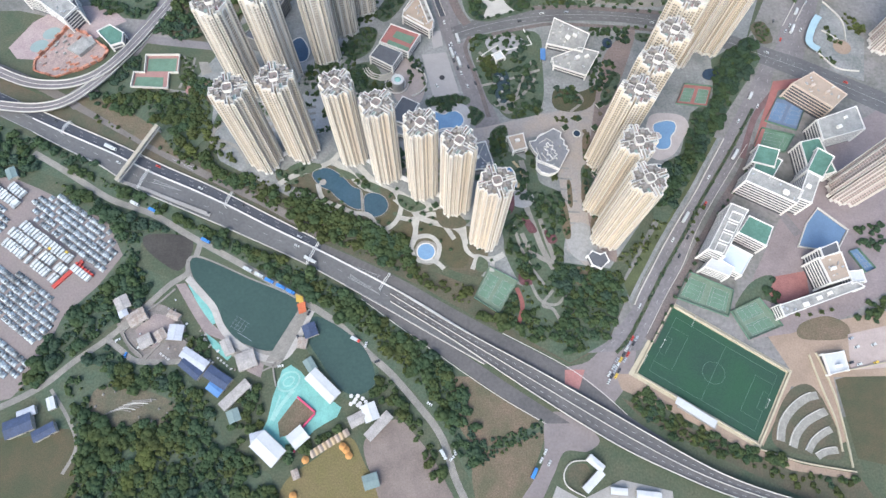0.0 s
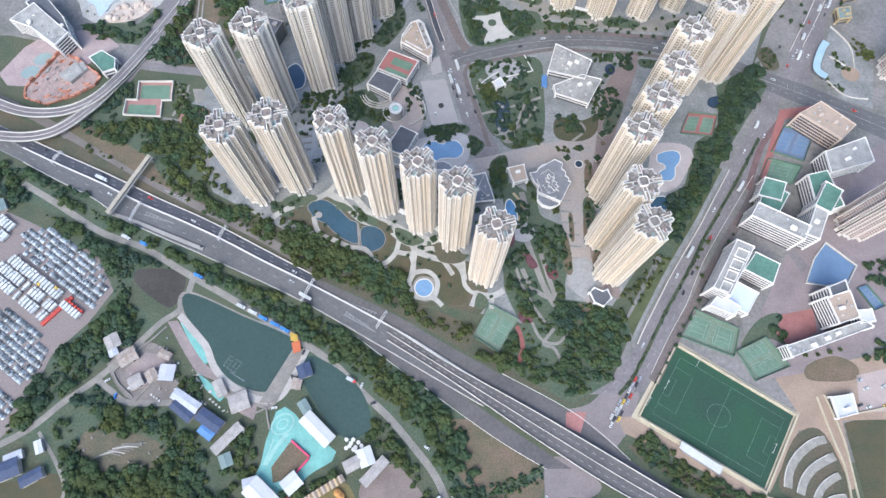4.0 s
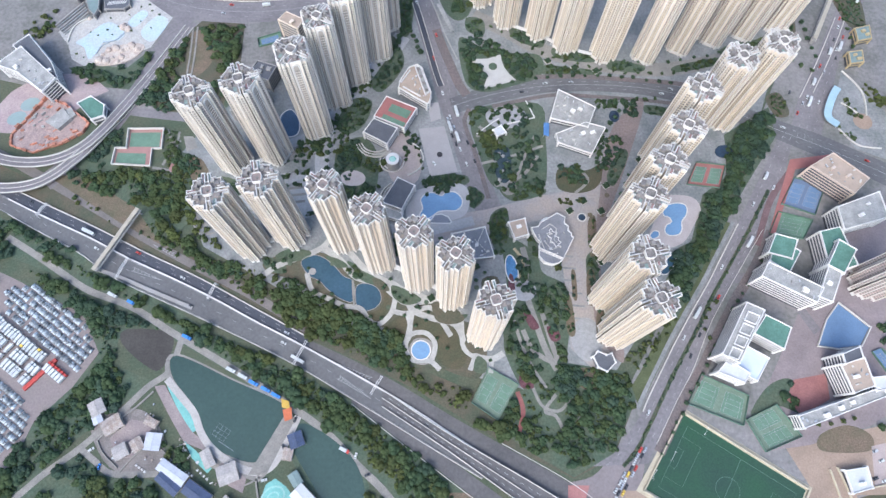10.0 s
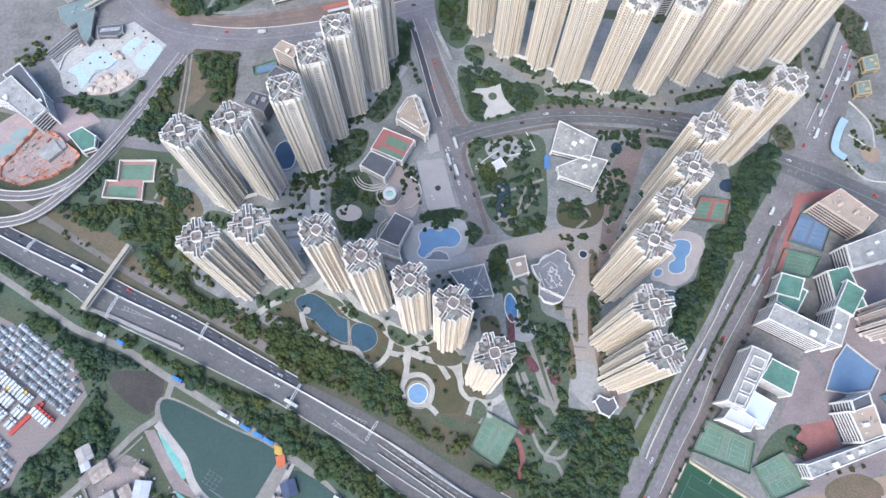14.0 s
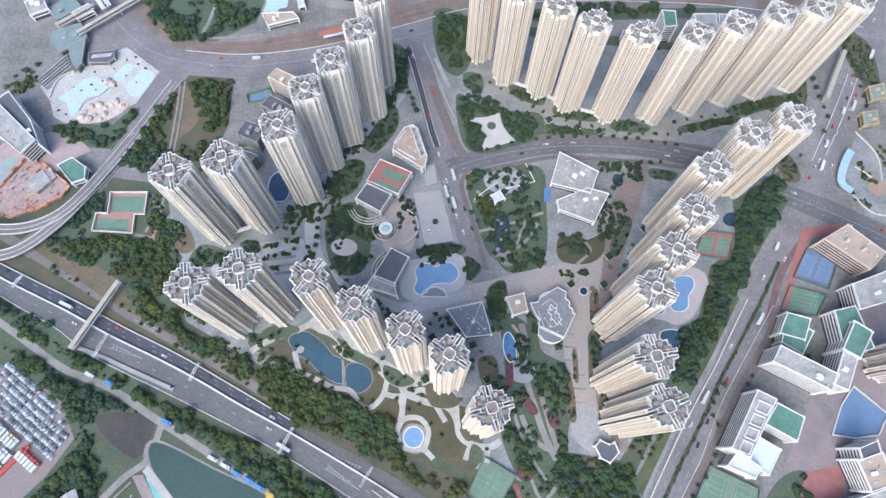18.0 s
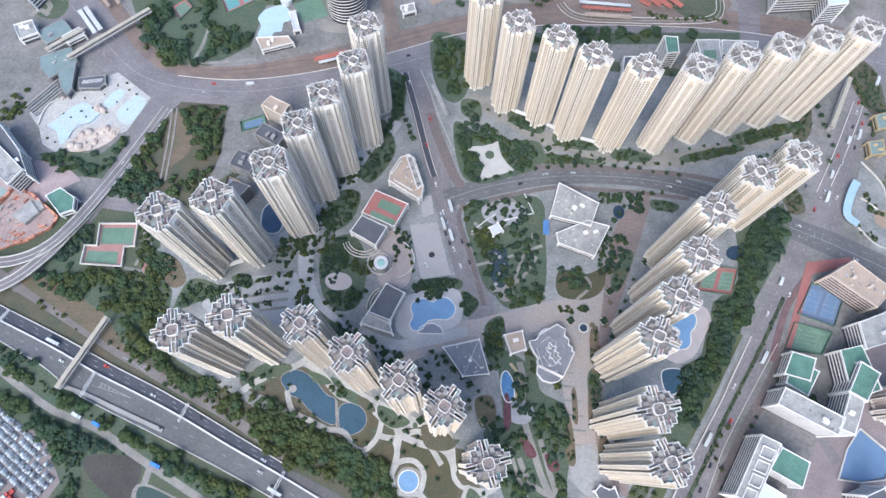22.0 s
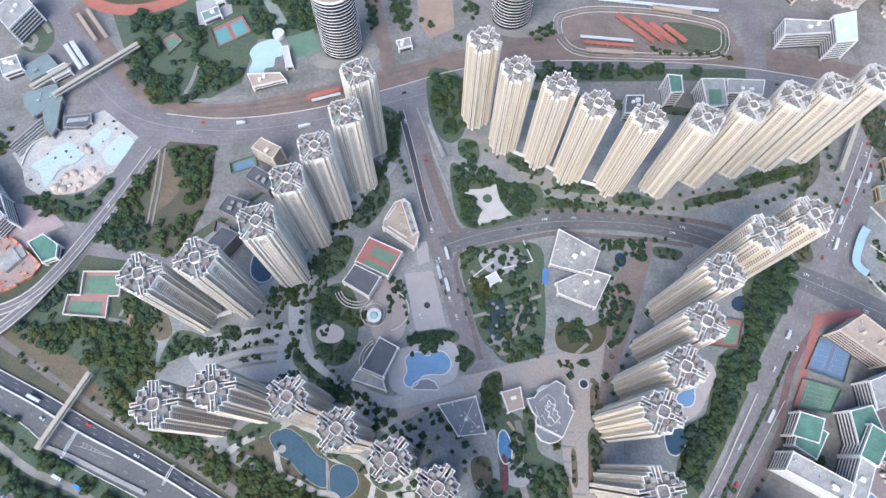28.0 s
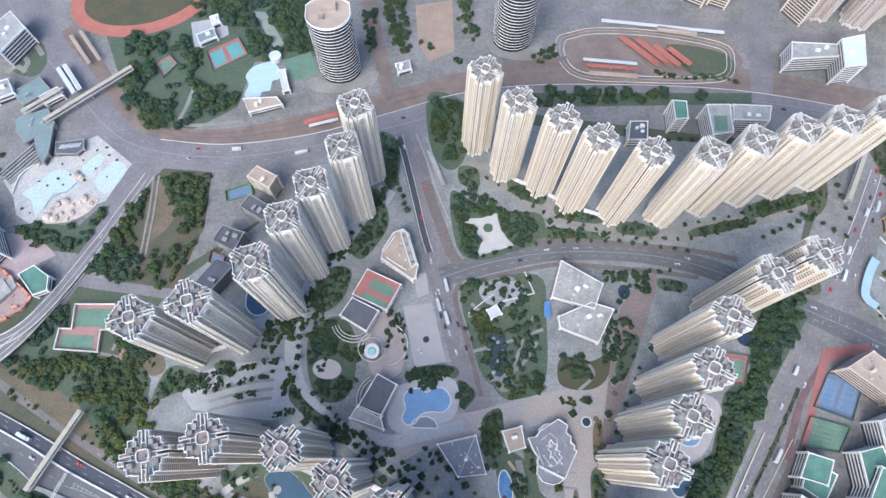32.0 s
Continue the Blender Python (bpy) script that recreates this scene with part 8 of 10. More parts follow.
tagged(link_mesh("slide_tower", prism(disc(-157, 637.5, 6, 16), 0.1, 5), WHITEROOF), "white round slide tower beside the pool", "tower")
hall("pool_house", [(-151.5, 619.5), (-145, 621.5), (-138, 597), (-144.5, 595.5)], 5, 1, WHITEROOF, "narrow white pool house", gear=0)
hall("villa", [(-180.5, 585.5), (-149, 588), (-142.5, 580), (-173, 570)], 6, 2, BEIGEROOF, "cream pool building with a beige roof", gear=2)

# ---- vehicles ----
WHITEPAINT = mat("white_van_paint", (0.46, 0.48, 0.48), 0.35, 0.08, 0.2, 1, 0, rnd=0.12)
CARPAINT = [WHITEPAINT, mat("silver_car_paint", (0.42, 0.44, 0.46), 0.3, 0.08, 0.2, 1, 0, metal=0.4), mat("dark_car_paint", (0.05, 0.055, 0.065), 0.3, 0.1, 0.2, 1, 0), mat("red_car_paint", (0.42, 0.06, 0.05), 0.3, 0.1, 0.2, 1, 0), mat("blue_car_paint", (0.06, 0.2, 0.5), 0.3, 0.1, 0.2, 1, 0), mat("yellow_car_paint", (0.6, 0.42, 0.08), 0.3, 0.1, 0.2, 1, 0)]
RUBBER = mat("tyre_rubber", (0.02, 0.02, 0.02), 0.9, 0.2, 1, 3, 0)
CARGLASS = mat("car_glass", (0.03, 0.035, 0.04), 0.12, 0.2, 0.5, 1, 0, spec=0.6)


def wheel_bm(r, w):
    bm = bmesh.new()
    bmesh.ops.create_cone(bm, segments=10, radius1=r, radius2=r, depth=w, cap_ends=True, matrix=pose(0, 0, 0, 90))
    return bm


def make_vehicle(name, L, W, H, cab, paint, label, group, boxy):
    ob = root(name, 0, 0, -60, 0, label, "vehicle", group)
    if boxy:
        bm = box(L * (1 - cab) / 2 + L * (cab - 0.5) * 0, 0, 0, 0.01, 0.01, 0.01)
        bm.free()
        cx = L / 2 - L * cab / 2
        bm = box(cx, 0, 0.5, L * cab, W * 0.96, H * 0.72)
        bmesh.ops.bevel(bm, geom=bm.edges[:], offset=0.18, segments=1)
        part("cab", bm, paint, ob)
        part("windscreen", box(L / 2 + 0.02, 0, 0.5 + H * 0.36, 0.06, W * 0.8, H * 0.24), CARGLASS, ob)
        part("cargo_box", box(-L * cab / 2 - 0.1, 0, 0.7, L * (1 - cab) - 0.3, W, H - 0.7), WHITEPAINT if paint is not CARPAINT[4] else paint, ob)
        part("chassis", box(0, 0, 0.4, L * 0.96, W * 0.6, 0.3), DARK, ob)
    else:
        bm = box(0, 0, 0.3, L, W, H * 0.38)
        bmesh.ops.bevel(bm, geom=bm.edges[:], offset=0.16, segments=2)
        part("body", bm, paint, ob)
        bm = box(-L * 0.05, 0, 0.3 + H * 0.36, L * 0.58, W * 0.9, H * 0.4)
        for v in bm.verts:
            if v.co.z > H * 0.6:
                v.co.x = -L * 0.05 + (v.co.x + L * 0.05) * 0.72
                v.co.y *= 0.86
        part("cabin", bm, CARGLASS, ob)
        part("roof_panel", box(-L * 0.05, 0, 0.3 + H * 0.76, L * 0.4, W * 0.74, 0.05), paint, ob)
    me = None
    for x in (-L * 0.3, L * 0.32):
        for y in (-W / 2 + 0.08, W / 2 - 0.08):
            if me is None:
                first = part("wheel", wheel_bm(0.34 if not boxy else 0.45, 0.24), RUBBER, ob)
                first.location, me = (x, y, 0.34 if not boxy else 0.45), first.data
            else:
                share("wheel", me, ob, pose(x, y, 0.34 if not boxy else 0.45))
    return ob


CARS = [make_vehicle("car", 4.5, 1.85, 1.5, 0, p, lab + " car on the asphalt", "road cars", False) for p, lab in zip(CARPAINT, ("white", "silver grey", "dark grey", "red", "blue", "yellow"))]
TRUCKS = [make_vehicle("box_truck", 8.0, 2.5, 3.3, 0.24, p, lab, "trucks", True) for p, lab in ((CARPAINT[0], "white box truck parked in a row"), (CARPAINT[3], "red cab box truck parked in a row"), (CARPAINT[5], "yellow cab box truck parked in a row"), (CARPAINT[4], "blue box truck beside the track"))]
BUS = make_vehicle("bus", 11.5, 2.5, 3.6, 0.2, CARPAINT[0], "white bus on the asphalt road", "buses", True)
spare = CARS + TRUCKS + [BUS]


def park(proto, x, y, rz, z=0.2):
    return copy_thing(proto, pose(x, y, z, 0, 0, rz))


def rows_in(poly, heading, along, across):
    """Places in ordered rows inside an outline."""
    t = np.array([math.cos(radians(heading)), math.sin(radians(heading))])
    m = np.array([-t[1], t[0]])
    p = np.array(poly)
    c = p.mean(0)
    q = np.array([c + t * along * i + m * across * j for i in range(-30, 31) for j in range(-60, 61)])
    return q[inside(p, q)]


lot_a, lot_b = [(-357.5, 209), (-311.5, 177.5)]
LOT_H = math.degrees(math.atan2(lot_b[1] - lot_a[1], lot_b[0] - lot_a[0]))
rng = random.Random(3)
for poly in ([(-367.5, 204.5), (-355.5, 204.5), (-328.5, 183.5), (-314, 177.5), (-317.5, 156.5), (-328.5, 151.5), (-347.5, 167.5), (-375, 182.5), (-377, 190.5)], [(-430.5, 258.5), (-397.5, 248.5), (-370, 233.5), (-372.5, 222), (-392.5, 229.5), (-425.5, 241.5)]):
    for i, (x, y) in enumerate(rows_in(poly, LOT_H + 90, 9.6, 3.5)):
        if rng.random() < 0.92:
            park(TRUCKS[2 if rng.random() < 0.04 else 0], x + rng.uniform(-.4, .4), y + rng.uniform(-.3, .3), LOT_H + 90 + rng.choice((0, 180)))
for x, y in rows_in([(-314.5, 165.5), (-307, 167.5), (-294, 157.5), (-297, 149)], LOT_H + 90, 9.6, 3.4):
    park(TRUCKS[1], x, y, LOT_H + 90)
flat = root("flatbed_row", -317, 158.5, 0.15, 0, "long red steel beam stack in the yard", "steel stack")
a, b = (np.array(v) for v in [(-326, 147.5), (-306.5, 171)])
o = flat.matrix_basis.translation
part("steel_beam", wall_along([(a[0] - o.x, a[1] - o.y), (b[0] - o.x, b[1] - o.y)], 3.2, 0, 1.6, smooth=0), mat("red_primer", (0.42, 0.07, 0.06), 0.7, 0.2, 0.3, 1, 0.05), flat)


def car_arrays():
    v, f = [], []
    for L, W, z0, z1, k, xo in ((4.4, 1.8, 0.25, 0.9, 0.96, 0), (2.5, 1.6, 0.9, 1.5, 0.78, -0.2)):
        b = len(v)
        for z, s in ((z0, 1), (z1, k)):
            v += [(xo - L / 2 * s, -W / 2 * s, z), (xo + L / 2 * s, -W / 2 * s, z), (xo + L / 2 * s, W / 2 * s, z), (xo - L / 2 * s, W / 2 * s, z)]
        for a, c, d, e in ((4, 5, 6, 7), (0, 1, 5, 4), (1, 2, 6, 5), (2, 3, 7, 6), (3, 0, 4, 7)):
            f += [(b + a, b + c, b + d), (b + a, b + d, b + e)]
    return np.array(v), np.array(f)


cv, cf = car_arrays()
LOTPAINT = mat("yard_car_paint", (0.27, 0.3, 0.32), 0.35, 0.1, 0.2, 1, 0, rnd=0.75, island=True)
vs, fs, at = [], [], 0
for poly in ([(-363, 229.5), (-345.5, 234.5), (-316.5, 221), (-290.5, 203.5), (-279.5, 176.5), (-288.5, 161.5), (-301, 171.5), (-311.5, 176.5), (-334, 190.5), (-356.5, 208)], [(-476.5, 188), (-375.5, 167.5), (-350.5, 157.5), (-316, 130.5), (-320, 109.5), (-332.5, 99.5), (-362.5, 119), (-470.5, 142.5)], [(-454.5, 123.5), (-358.5, 105), (-328, 87.5), (-334.5, 74.5), (-427.5, 69.5)], [(-448.5, 219.5), (-390.5, 222.5), (-377, 211.5), (-382.5, 193), (-438.5, 188)]):
    for x, y in rows_in(poly, LOT_H + 90, 5.4, 2.5):
        if rng.random() < 0.93:
            a = radians(LOT_H + 90)
            rot = np.array([[math.cos(a), -math.sin(a), 0], [math.sin(a), math.cos(a), 0], [0, 0, 1]])
            vs.append(cv @ rot.T + (x + rng.uniform(-.2, .2), y + rng.uniform(-.2, .2), 0.14)), fs.append(cf + at)
            at += len(cv)
tagged(new("stored_cars", mesh_of("stored_cars", np.concatenate(vs), np.concatenate(fs), LOTPAINT)), "hundreds of white and grey cars stored in tight rows", "cars", kind="stuff")
# along the track and the pond
for k, (x, y, n) in enumerate(((-272.5, 224, 0), (-255.5, 217.5, 3), (-205.5, 189, 3), (-166.5, 163, 0), (-156.5, 158, 0), (-147.5, 153, 3), (-137.5, 148, 3), (-129, 143.5, 3), (-73, 103.5, 1), (-2.5, 16, 0))):
    park(TRUCKS[n], x, y, -26 if k < 9 else -60)
LANES = [(between(NW0, MID0, 0.3), (3, 7, 10), 0.2), (between(NW0, MID0, 0.6), (5, 9, 12), 0.2), (between(MID1, SOUTH1, 0.3), (4, 8, 11), 0.22), (between(MID1, SOUTH1, 0.7), (6, 9), 0.22),
         (between(EAST_L, EAST_R, 0.22), (2, 4, 5, 7, 9, 11), 0.18), (between(EAST_L, EAST_R, 0.75), (3, 4, 6, 8, 10), 0.18), (between(MID_L, MID_R, 0.3), (2, 4, 6, 8, 11), 0.2), (between(MID_L, MID_R, 0.7), (2, 3, 5, 9), 0.2),
         (between(CROSS_T, CROSS_B, 0.3), (2, 3, 6, 9, 11), 0.2), (between(CROSS_T, CROSS_B, 0.7), (1, 5, 8, 10), 0.2), (between(NO_T, NO_B, 0.3), (3, 4, 6, 7, 9), 0.22), (between(NO_T, NO_B, 0.7), (3, 5, 6, 8, 10), 0.22), (between(EN_L, EN_R, 0.3), (3, 6, 9), 0.2), (between(EN_L, EN_R, 0.7), (4, 7, 10), 0.2)]
for line, spots, z in LANES:
    for s in spots:
        s = min(s, len(line) - 2)
        (x0, y0), (x1, y1) = line[s], line[s + 1]
        u = rng.random()
        kind = rng.random()
        proto = BUS if kind < 0.08 else TRUCKS[0] if kind < 0.16 else CARS[rng.choice((0, 0, 0, 1, 1, 2, 3))]
        park(proto, x0 + (x1 - x0) * u, y0 + (y1 - y0) * u, math.degrees(math.atan2(y1 - y0, x1 - x0)), z)
for x, y, n, rz in ((134, 81, 0, 55), (130, 75.5, 0, 55), (137.5, 86.5, 1, 55), (75, 17.5, 0, 60), (71.5, 11.5, 0, 60), (77.5, 9.5, 0, 60), (327, 84, 2, 20), (333.5, 82.5, 0, 20), (335, 96.5, 0, 20), (349.5, 98.5, 0, 20), (347.5, 84, 5, 20), (332, 103.5, 1, 20), (-7, 350.5, 0, -60)):
    park(CARS[n], x, y, rz)
park(TRUCKS[3], 65.5, 2.5, 60)

# ---- woods ----
KEEP_CLEAR += [[(-290, 243.5), (-261, 307.5), (-253.5, 303), (-280, 241.5)], [(34.5, 170), (65, 154), (45, 122), (20.5, 137)], [(-263, 198.5), (-219, 195.5), (-212, 182.5), (-223, 159.5), (-238, 164.5), (-260, 182.5)], [(-274, 58), (-262, 66), (-221, 62), (-209, 48), (-222, 40), (-250, 37), (-270, 46)]]
for pts, w in (([(-374.5, 276), (-345, 259), (-321.5, 244.5), (-293.5, 228), (-256, 214.5), (-218.5, 193), (-166.5, 164.5), (-116.5, 135), (-87.5, 116), (-63, 93), (-44.5, 77), (-26.5, 57.5), (-8.5, 36), (0, 20), (6, 0), (20, -29)], 7), ([(-210.5, 186.5), (-216, 162), (-230.5, 150), (-250, 128), (-273, 104.5), (-296, 86), (-314, 69), (-336.5, 55.5)], 7)):
    line = spline(pts, 4)
    KEEP_CLEAR.append([tuple(v) for v in offset(line, w / 2)] + [tuple(v) for v in offset(line, -w / 2)[::-1]])
for pts in ([(71.5, 153), (79, 136.5), (92, 132.5), (101, 141)], [(90.5, 145), (81, 132.5), (89.5, 128.5), (95, 116.5)], [(60, 147), (64, 132.5), (60, 116.5)]):
    line = spline(pts, 4)
    KEEP_CLEAR.append([tuple(v) for v in offset(line, 3.5)] + [tuple(v) for v in offset(line, -3.5)[::-1]])
wood("roadside_wood", [[(-263, 297.5), (-233, 287.5), (-200, 256), (-161.5, 249), (-134.5, 235.5), (-93.5, 215.5), (-68, 202.5), (-35.5, 185), (-25.5, 167), (17.5, 149.5), (23, 123), (47.5, 123), (54, 113.5), (37.5, 117), (-13.5, 148), (-52, 168), (-111.5, 194), (-196, 245), (-234.5, 265), (-261, 285.5)]], 6.4, (6, 11), TREE_B, "olive green trees along the expressway bank", open_=0.36)
wood("roadside_wood", [[(-98.5, 222.5), (-65.5, 203.5), (-34, 186.5), (-24, 167), (-47.5, 175), (-82, 193)], [(-134.5, 233.5), (-93, 214.5), (-97.5, 203.5), (-128, 217)]], 6.0, (6, 10), TREE_A, "green trees behind the garden lagoons")
wood("garden_wood", [[(55, 142), (82, 153), (102.5, 168), (148, 161), (152.5, 142), (132, 104), (100.5, 86.5), (65, 105), (45, 122)]], 6.5, (5, 9), TREE_A, "green trees of the tree garden beside the tennis court", open_=0.21)
wood("garden_wood", [[(97, 162), (145, 157), (150, 139.5), (130.5, 113), (108, 122.5)]], 8, (6, 10), TREE_D, "dark green trees of the tree garden")
wood("track_wood", [[(-349.5, 267.5), (-296.5, 244.5), (-258.5, 228), (-200, 198.5), (-119, 163), (-69.5, 135), (-13.5, 97), (20, 59.5), (4.5, 30), (-11, 57.5), (-40, 81.5), (-68.5, 109), (-117, 141.5), (-188, 182.5), (-257.5, 221), (-317.5, 248.5)]], 6.8, (6, 12), TREE_A, "green trees between expressway and track", open_=0.28)
wood("track_wood", [[(-138, 167), (-69.5, 130), (-22.5, 97), (9, 63.5), (4.5, 42.5), (-22, 68), (-68.5, 109)]], 9, (5, 8), TREE_B, "yellowish trees beside the track")
wood("yard_wood", [[(-352.5, 248.5), (-292, 221), (-226, 195.5), (-262, 193), (-259.5, 167.5), (-231, 153.5), (-278.5, 109.5), (-305, 86.5), (-321.5, 65), (-338, 60.5), (-314, 116.5), (-286, 146.5), (-271.5, 172.5), (-286, 203.5), (-333.5, 231.5)], [(-295, 82), (-272, 99), (-249, 86.5), (-241, 77.5), (-274.5, 69), (-301, 69)]], 7, (6, 11), TREE_D, "dark green trees between yard and ponds", open_=0.16)
wood("hill_wood", [[(-301, 69), (-277, 82), (-246, 82), (-214.5, 80), (-179, 49.5), (-170.5, 18.5), (-153.5, 16.5), (-126.5, 0.5), (-118, -42.5), (-283, -41.5), (-276.5, 19), (-290.5, 52)]], 7.2, (6, 11), TREE_A, "dense dark green wood on the rise", open_=0.04)
wood("hill_wood", [[(-216, 60), (-191.5, 43), (-188, 7), (-225.5, -4.5), (-269, 3.5), (-271.5, 35.5)], [(-272, 78), (-218, 73), (-221, 64.5), (-264.5, 64.5)]], 10, (6, 11), TREE_B, "yellowish trees of the wooded rise", open_=0.31)
wood("village_wood", [[(-160, 68.5), (-141.5, 64), (-139, 41), (-151, 32.5), (-164.5, 35), (-162.5, 53.5)], [(-128, 84), (-121.5, 86), (-116.5, 81.5), (-123, 79.5)], [(-210, 109), (-201.5, 111.5), (-185.5, 95.5), (-198, 86.5), (-210.5, 97.5)], [(-161.5, 30.5), (-153, 28.5), (-153.5, 18.5), (-162.5, 20.5)], [(-124, 18.5), (-82.5, 38.5), (-75.5, 32.5), (-102.5, 18.5), (-120.5, 6.5)]], 6.5, (5, 9), TREE_A, "green trees among the village sheds")
wood("track_wood", [[(-55.5, 72), (-40, 77), (-24, 51), (-8.5, 22), (-0.5, -2), (-13, -2), (-21.5, 22), (-39.5, 44.5), (-57.5, 57.5)], [(4.5, 63.5), (17.5, 51), (30, 21.5), (17, 5.5), (6.5, 17.5)], [(20.5, 17.5), (25.5, 21.5), (30, 13.5), (23, 5.5)]], 6, (5, 9), TREE_A, "green trees beside the lower track")
wood("west_wood", [[(-457.5, 315), (-378.5, 291), (-304.5, 259), (-346.5, 265.5), (-396.5, 244.5), (-450.5, 258.5)]], 7, (6, 11), TREE_D, "dark green trees south of the expressway")
wood("west_wood", [[(-342, 342), (-297, 342.5), (-242, 343), (-231, 323.5), (-230.5, 291.5), (-260.5, 295.5), (-270, 306), (-328.5, 327)]], 6.5, (5, 10), TREE_A, "green trees beside the expressway", open_=0.41)
wood("west_wood", [[(-318, 345), (-271.5, 340), (-241.5, 313), (-258.5, 299.5), (-297.5, 320.5)]], 9, (5, 9), TREE_B, "olive trees beside the expressway", open_=0.31)
wood("bank_scrub", [[(-359.5, 331), (-302, 296.5), (-253, 271), (-206.5, 246.5), (-156, 220.5), (-108, 196), (-117.5, 205), (-157.5, 230), (-207.5, 254), (-255, 281)]], 8, (2.5, 4.5), TREE_B, "low olive scrub on the expressway bank")
wood("channel_wood", [[(271, 382.5), (314.5, 413), (313.5, 383), (268.5, 321), (225, 254.5), (197, 211), (187, 213), (192.5, 238.5), (220.5, 276), (235, 315.5), (258.5, 331), (272.5, 362)]], 6.5, (6, 11), TREE_D, "dense dark trees behind the east towers")
EAST_GAP = [(262, 352), (267.4, 379.5), (282, 372), (270, 345), (242, 308), (217.8, 265.7), (196.5, 235.7), (199, 262), (214, 272), (230, 290), (238, 309), (240, 321), (256, 322)]
EAST_BELT = [(289.5, 400.2), (310.7, 391.5), (304.5, 378.7), (270.6, 328.2), (245.1, 293.2), (232.4, 274.1), (214.1, 246.4), (194, 217.8), (191.1, 228.5), (204, 255.3), (222, 276), (246, 312), (268, 350), (276, 378)]
wood("channel_wood", [EAST_BELT], 6.2, (5, 9), TREE_D, "dense dark trees between towers and road", open_=-0.3)
sheet("woodland_floor", EAST_GAP, 0.19, UNDER, "dark woodland floor beside the estate court", False)
KEEP_CLEAR.append([(219, 355.5), (264.5, 354), (255, 323), (218, 326.5)])
wood("channel_wood", [EAST_GAP], 6, (5, 10), TREE_D, "dense dark trees between court and channel")
wood("bank_wood", [[(142.6, 53.6), (159.6, 66.1), (182.2, 41.3), (221.7, 21.2), (258.4, 13.3), (257.1, 7.6), (215.6, 11.5), (175.5, 25.3), (151.9, 41.3)]], 4.6, (4, 7.5), TREE_A, "dense trees on the bank below the football pitch", open_=-0.4)
wood("bank_scrub", [[(140, 55.5), (171.5, 41), (220.5, 20), (260.5, 5.5), (309, -0.5), (298.5, -15.5), (258, -7.5), (198.5, 19), (150, 45)]], 7, (3, 6), TREE_B, "low trees on the bank beside the viaduct")
wood("park_wood", [[(34, 407.5), (59.5, 380.5), (39.5, 364), (48.5, 330.5), (65, 322.5), (91.5, 328.5), (95, 375.5), (79.5, 383.5), (91, 413), (68.5, 415)]], 6.8, (4, 8), TREE_D, "dark park trees round a pond", open_=0.08)
wood("park_wood", [[(37, 380), (49.5, 375), (51.5, 359), (39.5, 356)]], 6, (5, 8), TREE_B, "yellowish park trees")
wood("park_wood", [[(137.5, 357.5), (150, 357.5), (164.5, 382), (171, 371.5), (151, 345)], [(121.5, 339), (133.5, 340.5), (130, 329)], [(152, 423), (172, 423), (180, 418), (176, 412), (158, 412), (148.5, 416)]], 6, (5, 8), TREE_D, "dark trees beside the low roofs")
KEEP_CLEAR.append([(28, 463.5), (32, 470), (45, 470.5), (58.8, 475.5), (61, 467), (63, 458.7), (68, 451), (74, 442.6), (38.5, 431.4), (42, 444.7), (39, 455.5), (37, 462)])
wood("slope_wood", [[(18.4, 491.6), (36.5, 497.8), (54.3, 486.6), (64.4, 478.3), (82.1, 475.8), (93.2, 462), (91, 448.3), (75, 443), (37.6, 430), (28.7, 438), (24, 463.5), (18.5, 477.4)]], 5, (5, 8), TREE_D, "dark trees round the white terrace")
wood("park_wood", [[(-285, 421.5), (-264, 486), (-255, 494.5), (-253, 456), (-256, 435), (-246.5, 424.5), (-242.5, 404.5), (-266, 404)], [(-243.5, 509), (-202.5, 508), (-199, 457), (-208.5, 420.5), (-209.5, 399), (-239.5, 402), (-241, 425), (-234.5, 435), (-218.5, 456.5), (-241, 495)]], 6.5, (6, 10), TREE_A, "green park trees round the long garden walk", open_=0.31)
wood("park_wood", [[(-362.5, 453), (-346, 455.5), (-306.5, 454), (-291, 471.5), (-285.5, 469), (-300.5, 430), (-340, 433.5)]], 6.5, (5, 9), TREE_D, "dark trees beside the water park")
wood("north_wood", [[(-303.5, 610), (-307, 664.5), (-250, 662.5), (-227, 642), (-223.5, 605), (-190, 599.5), (-185, 583.5), (-231, 554), (-260.5, 556.5)], [(-258, 740.5), (-127.5, 744), (-118.5, 652), (-151, 637), (-178, 633), (-188.5, 667.5), (-223.5, 674), (-244.5, 680.5)]], 7.5, (7, 12), TREE_D, "dark woodland of the northern park", open_=0.11)
wood("north_wood", [[(-308.5, 606.5), (-294, 603.5), (-243, 563), (-262, 550.5), (-291.5, 577.5)], [(94, 602.5), (160, 604), (159, 591), (93.5, 587.5)], [(160, 602.5), (226.5, 604), (225.5, 596), (159.5, 593)], [(-2, 597), (32.5, 585), (29.5, 532.5), (12.5, 520), (-1, 547)]], 7, (6, 10), TREE_A, "green trees along the arterial road")
wood("courtyard_wood", [[(-98.5, 363.5), (-78.5, 373.5), (-72, 350.5), (-84, 332), (-96.5, 341)], [(-95.5, 362.5), (-77, 376), (-71, 357.5), (-91.5, 341.5)], [(-90, 324), (-66.5, 326.5), (-63, 312), (-79.5, 309.5)]], 5.5, (3.5, 6), TREE_D, "dark courtyard trees")
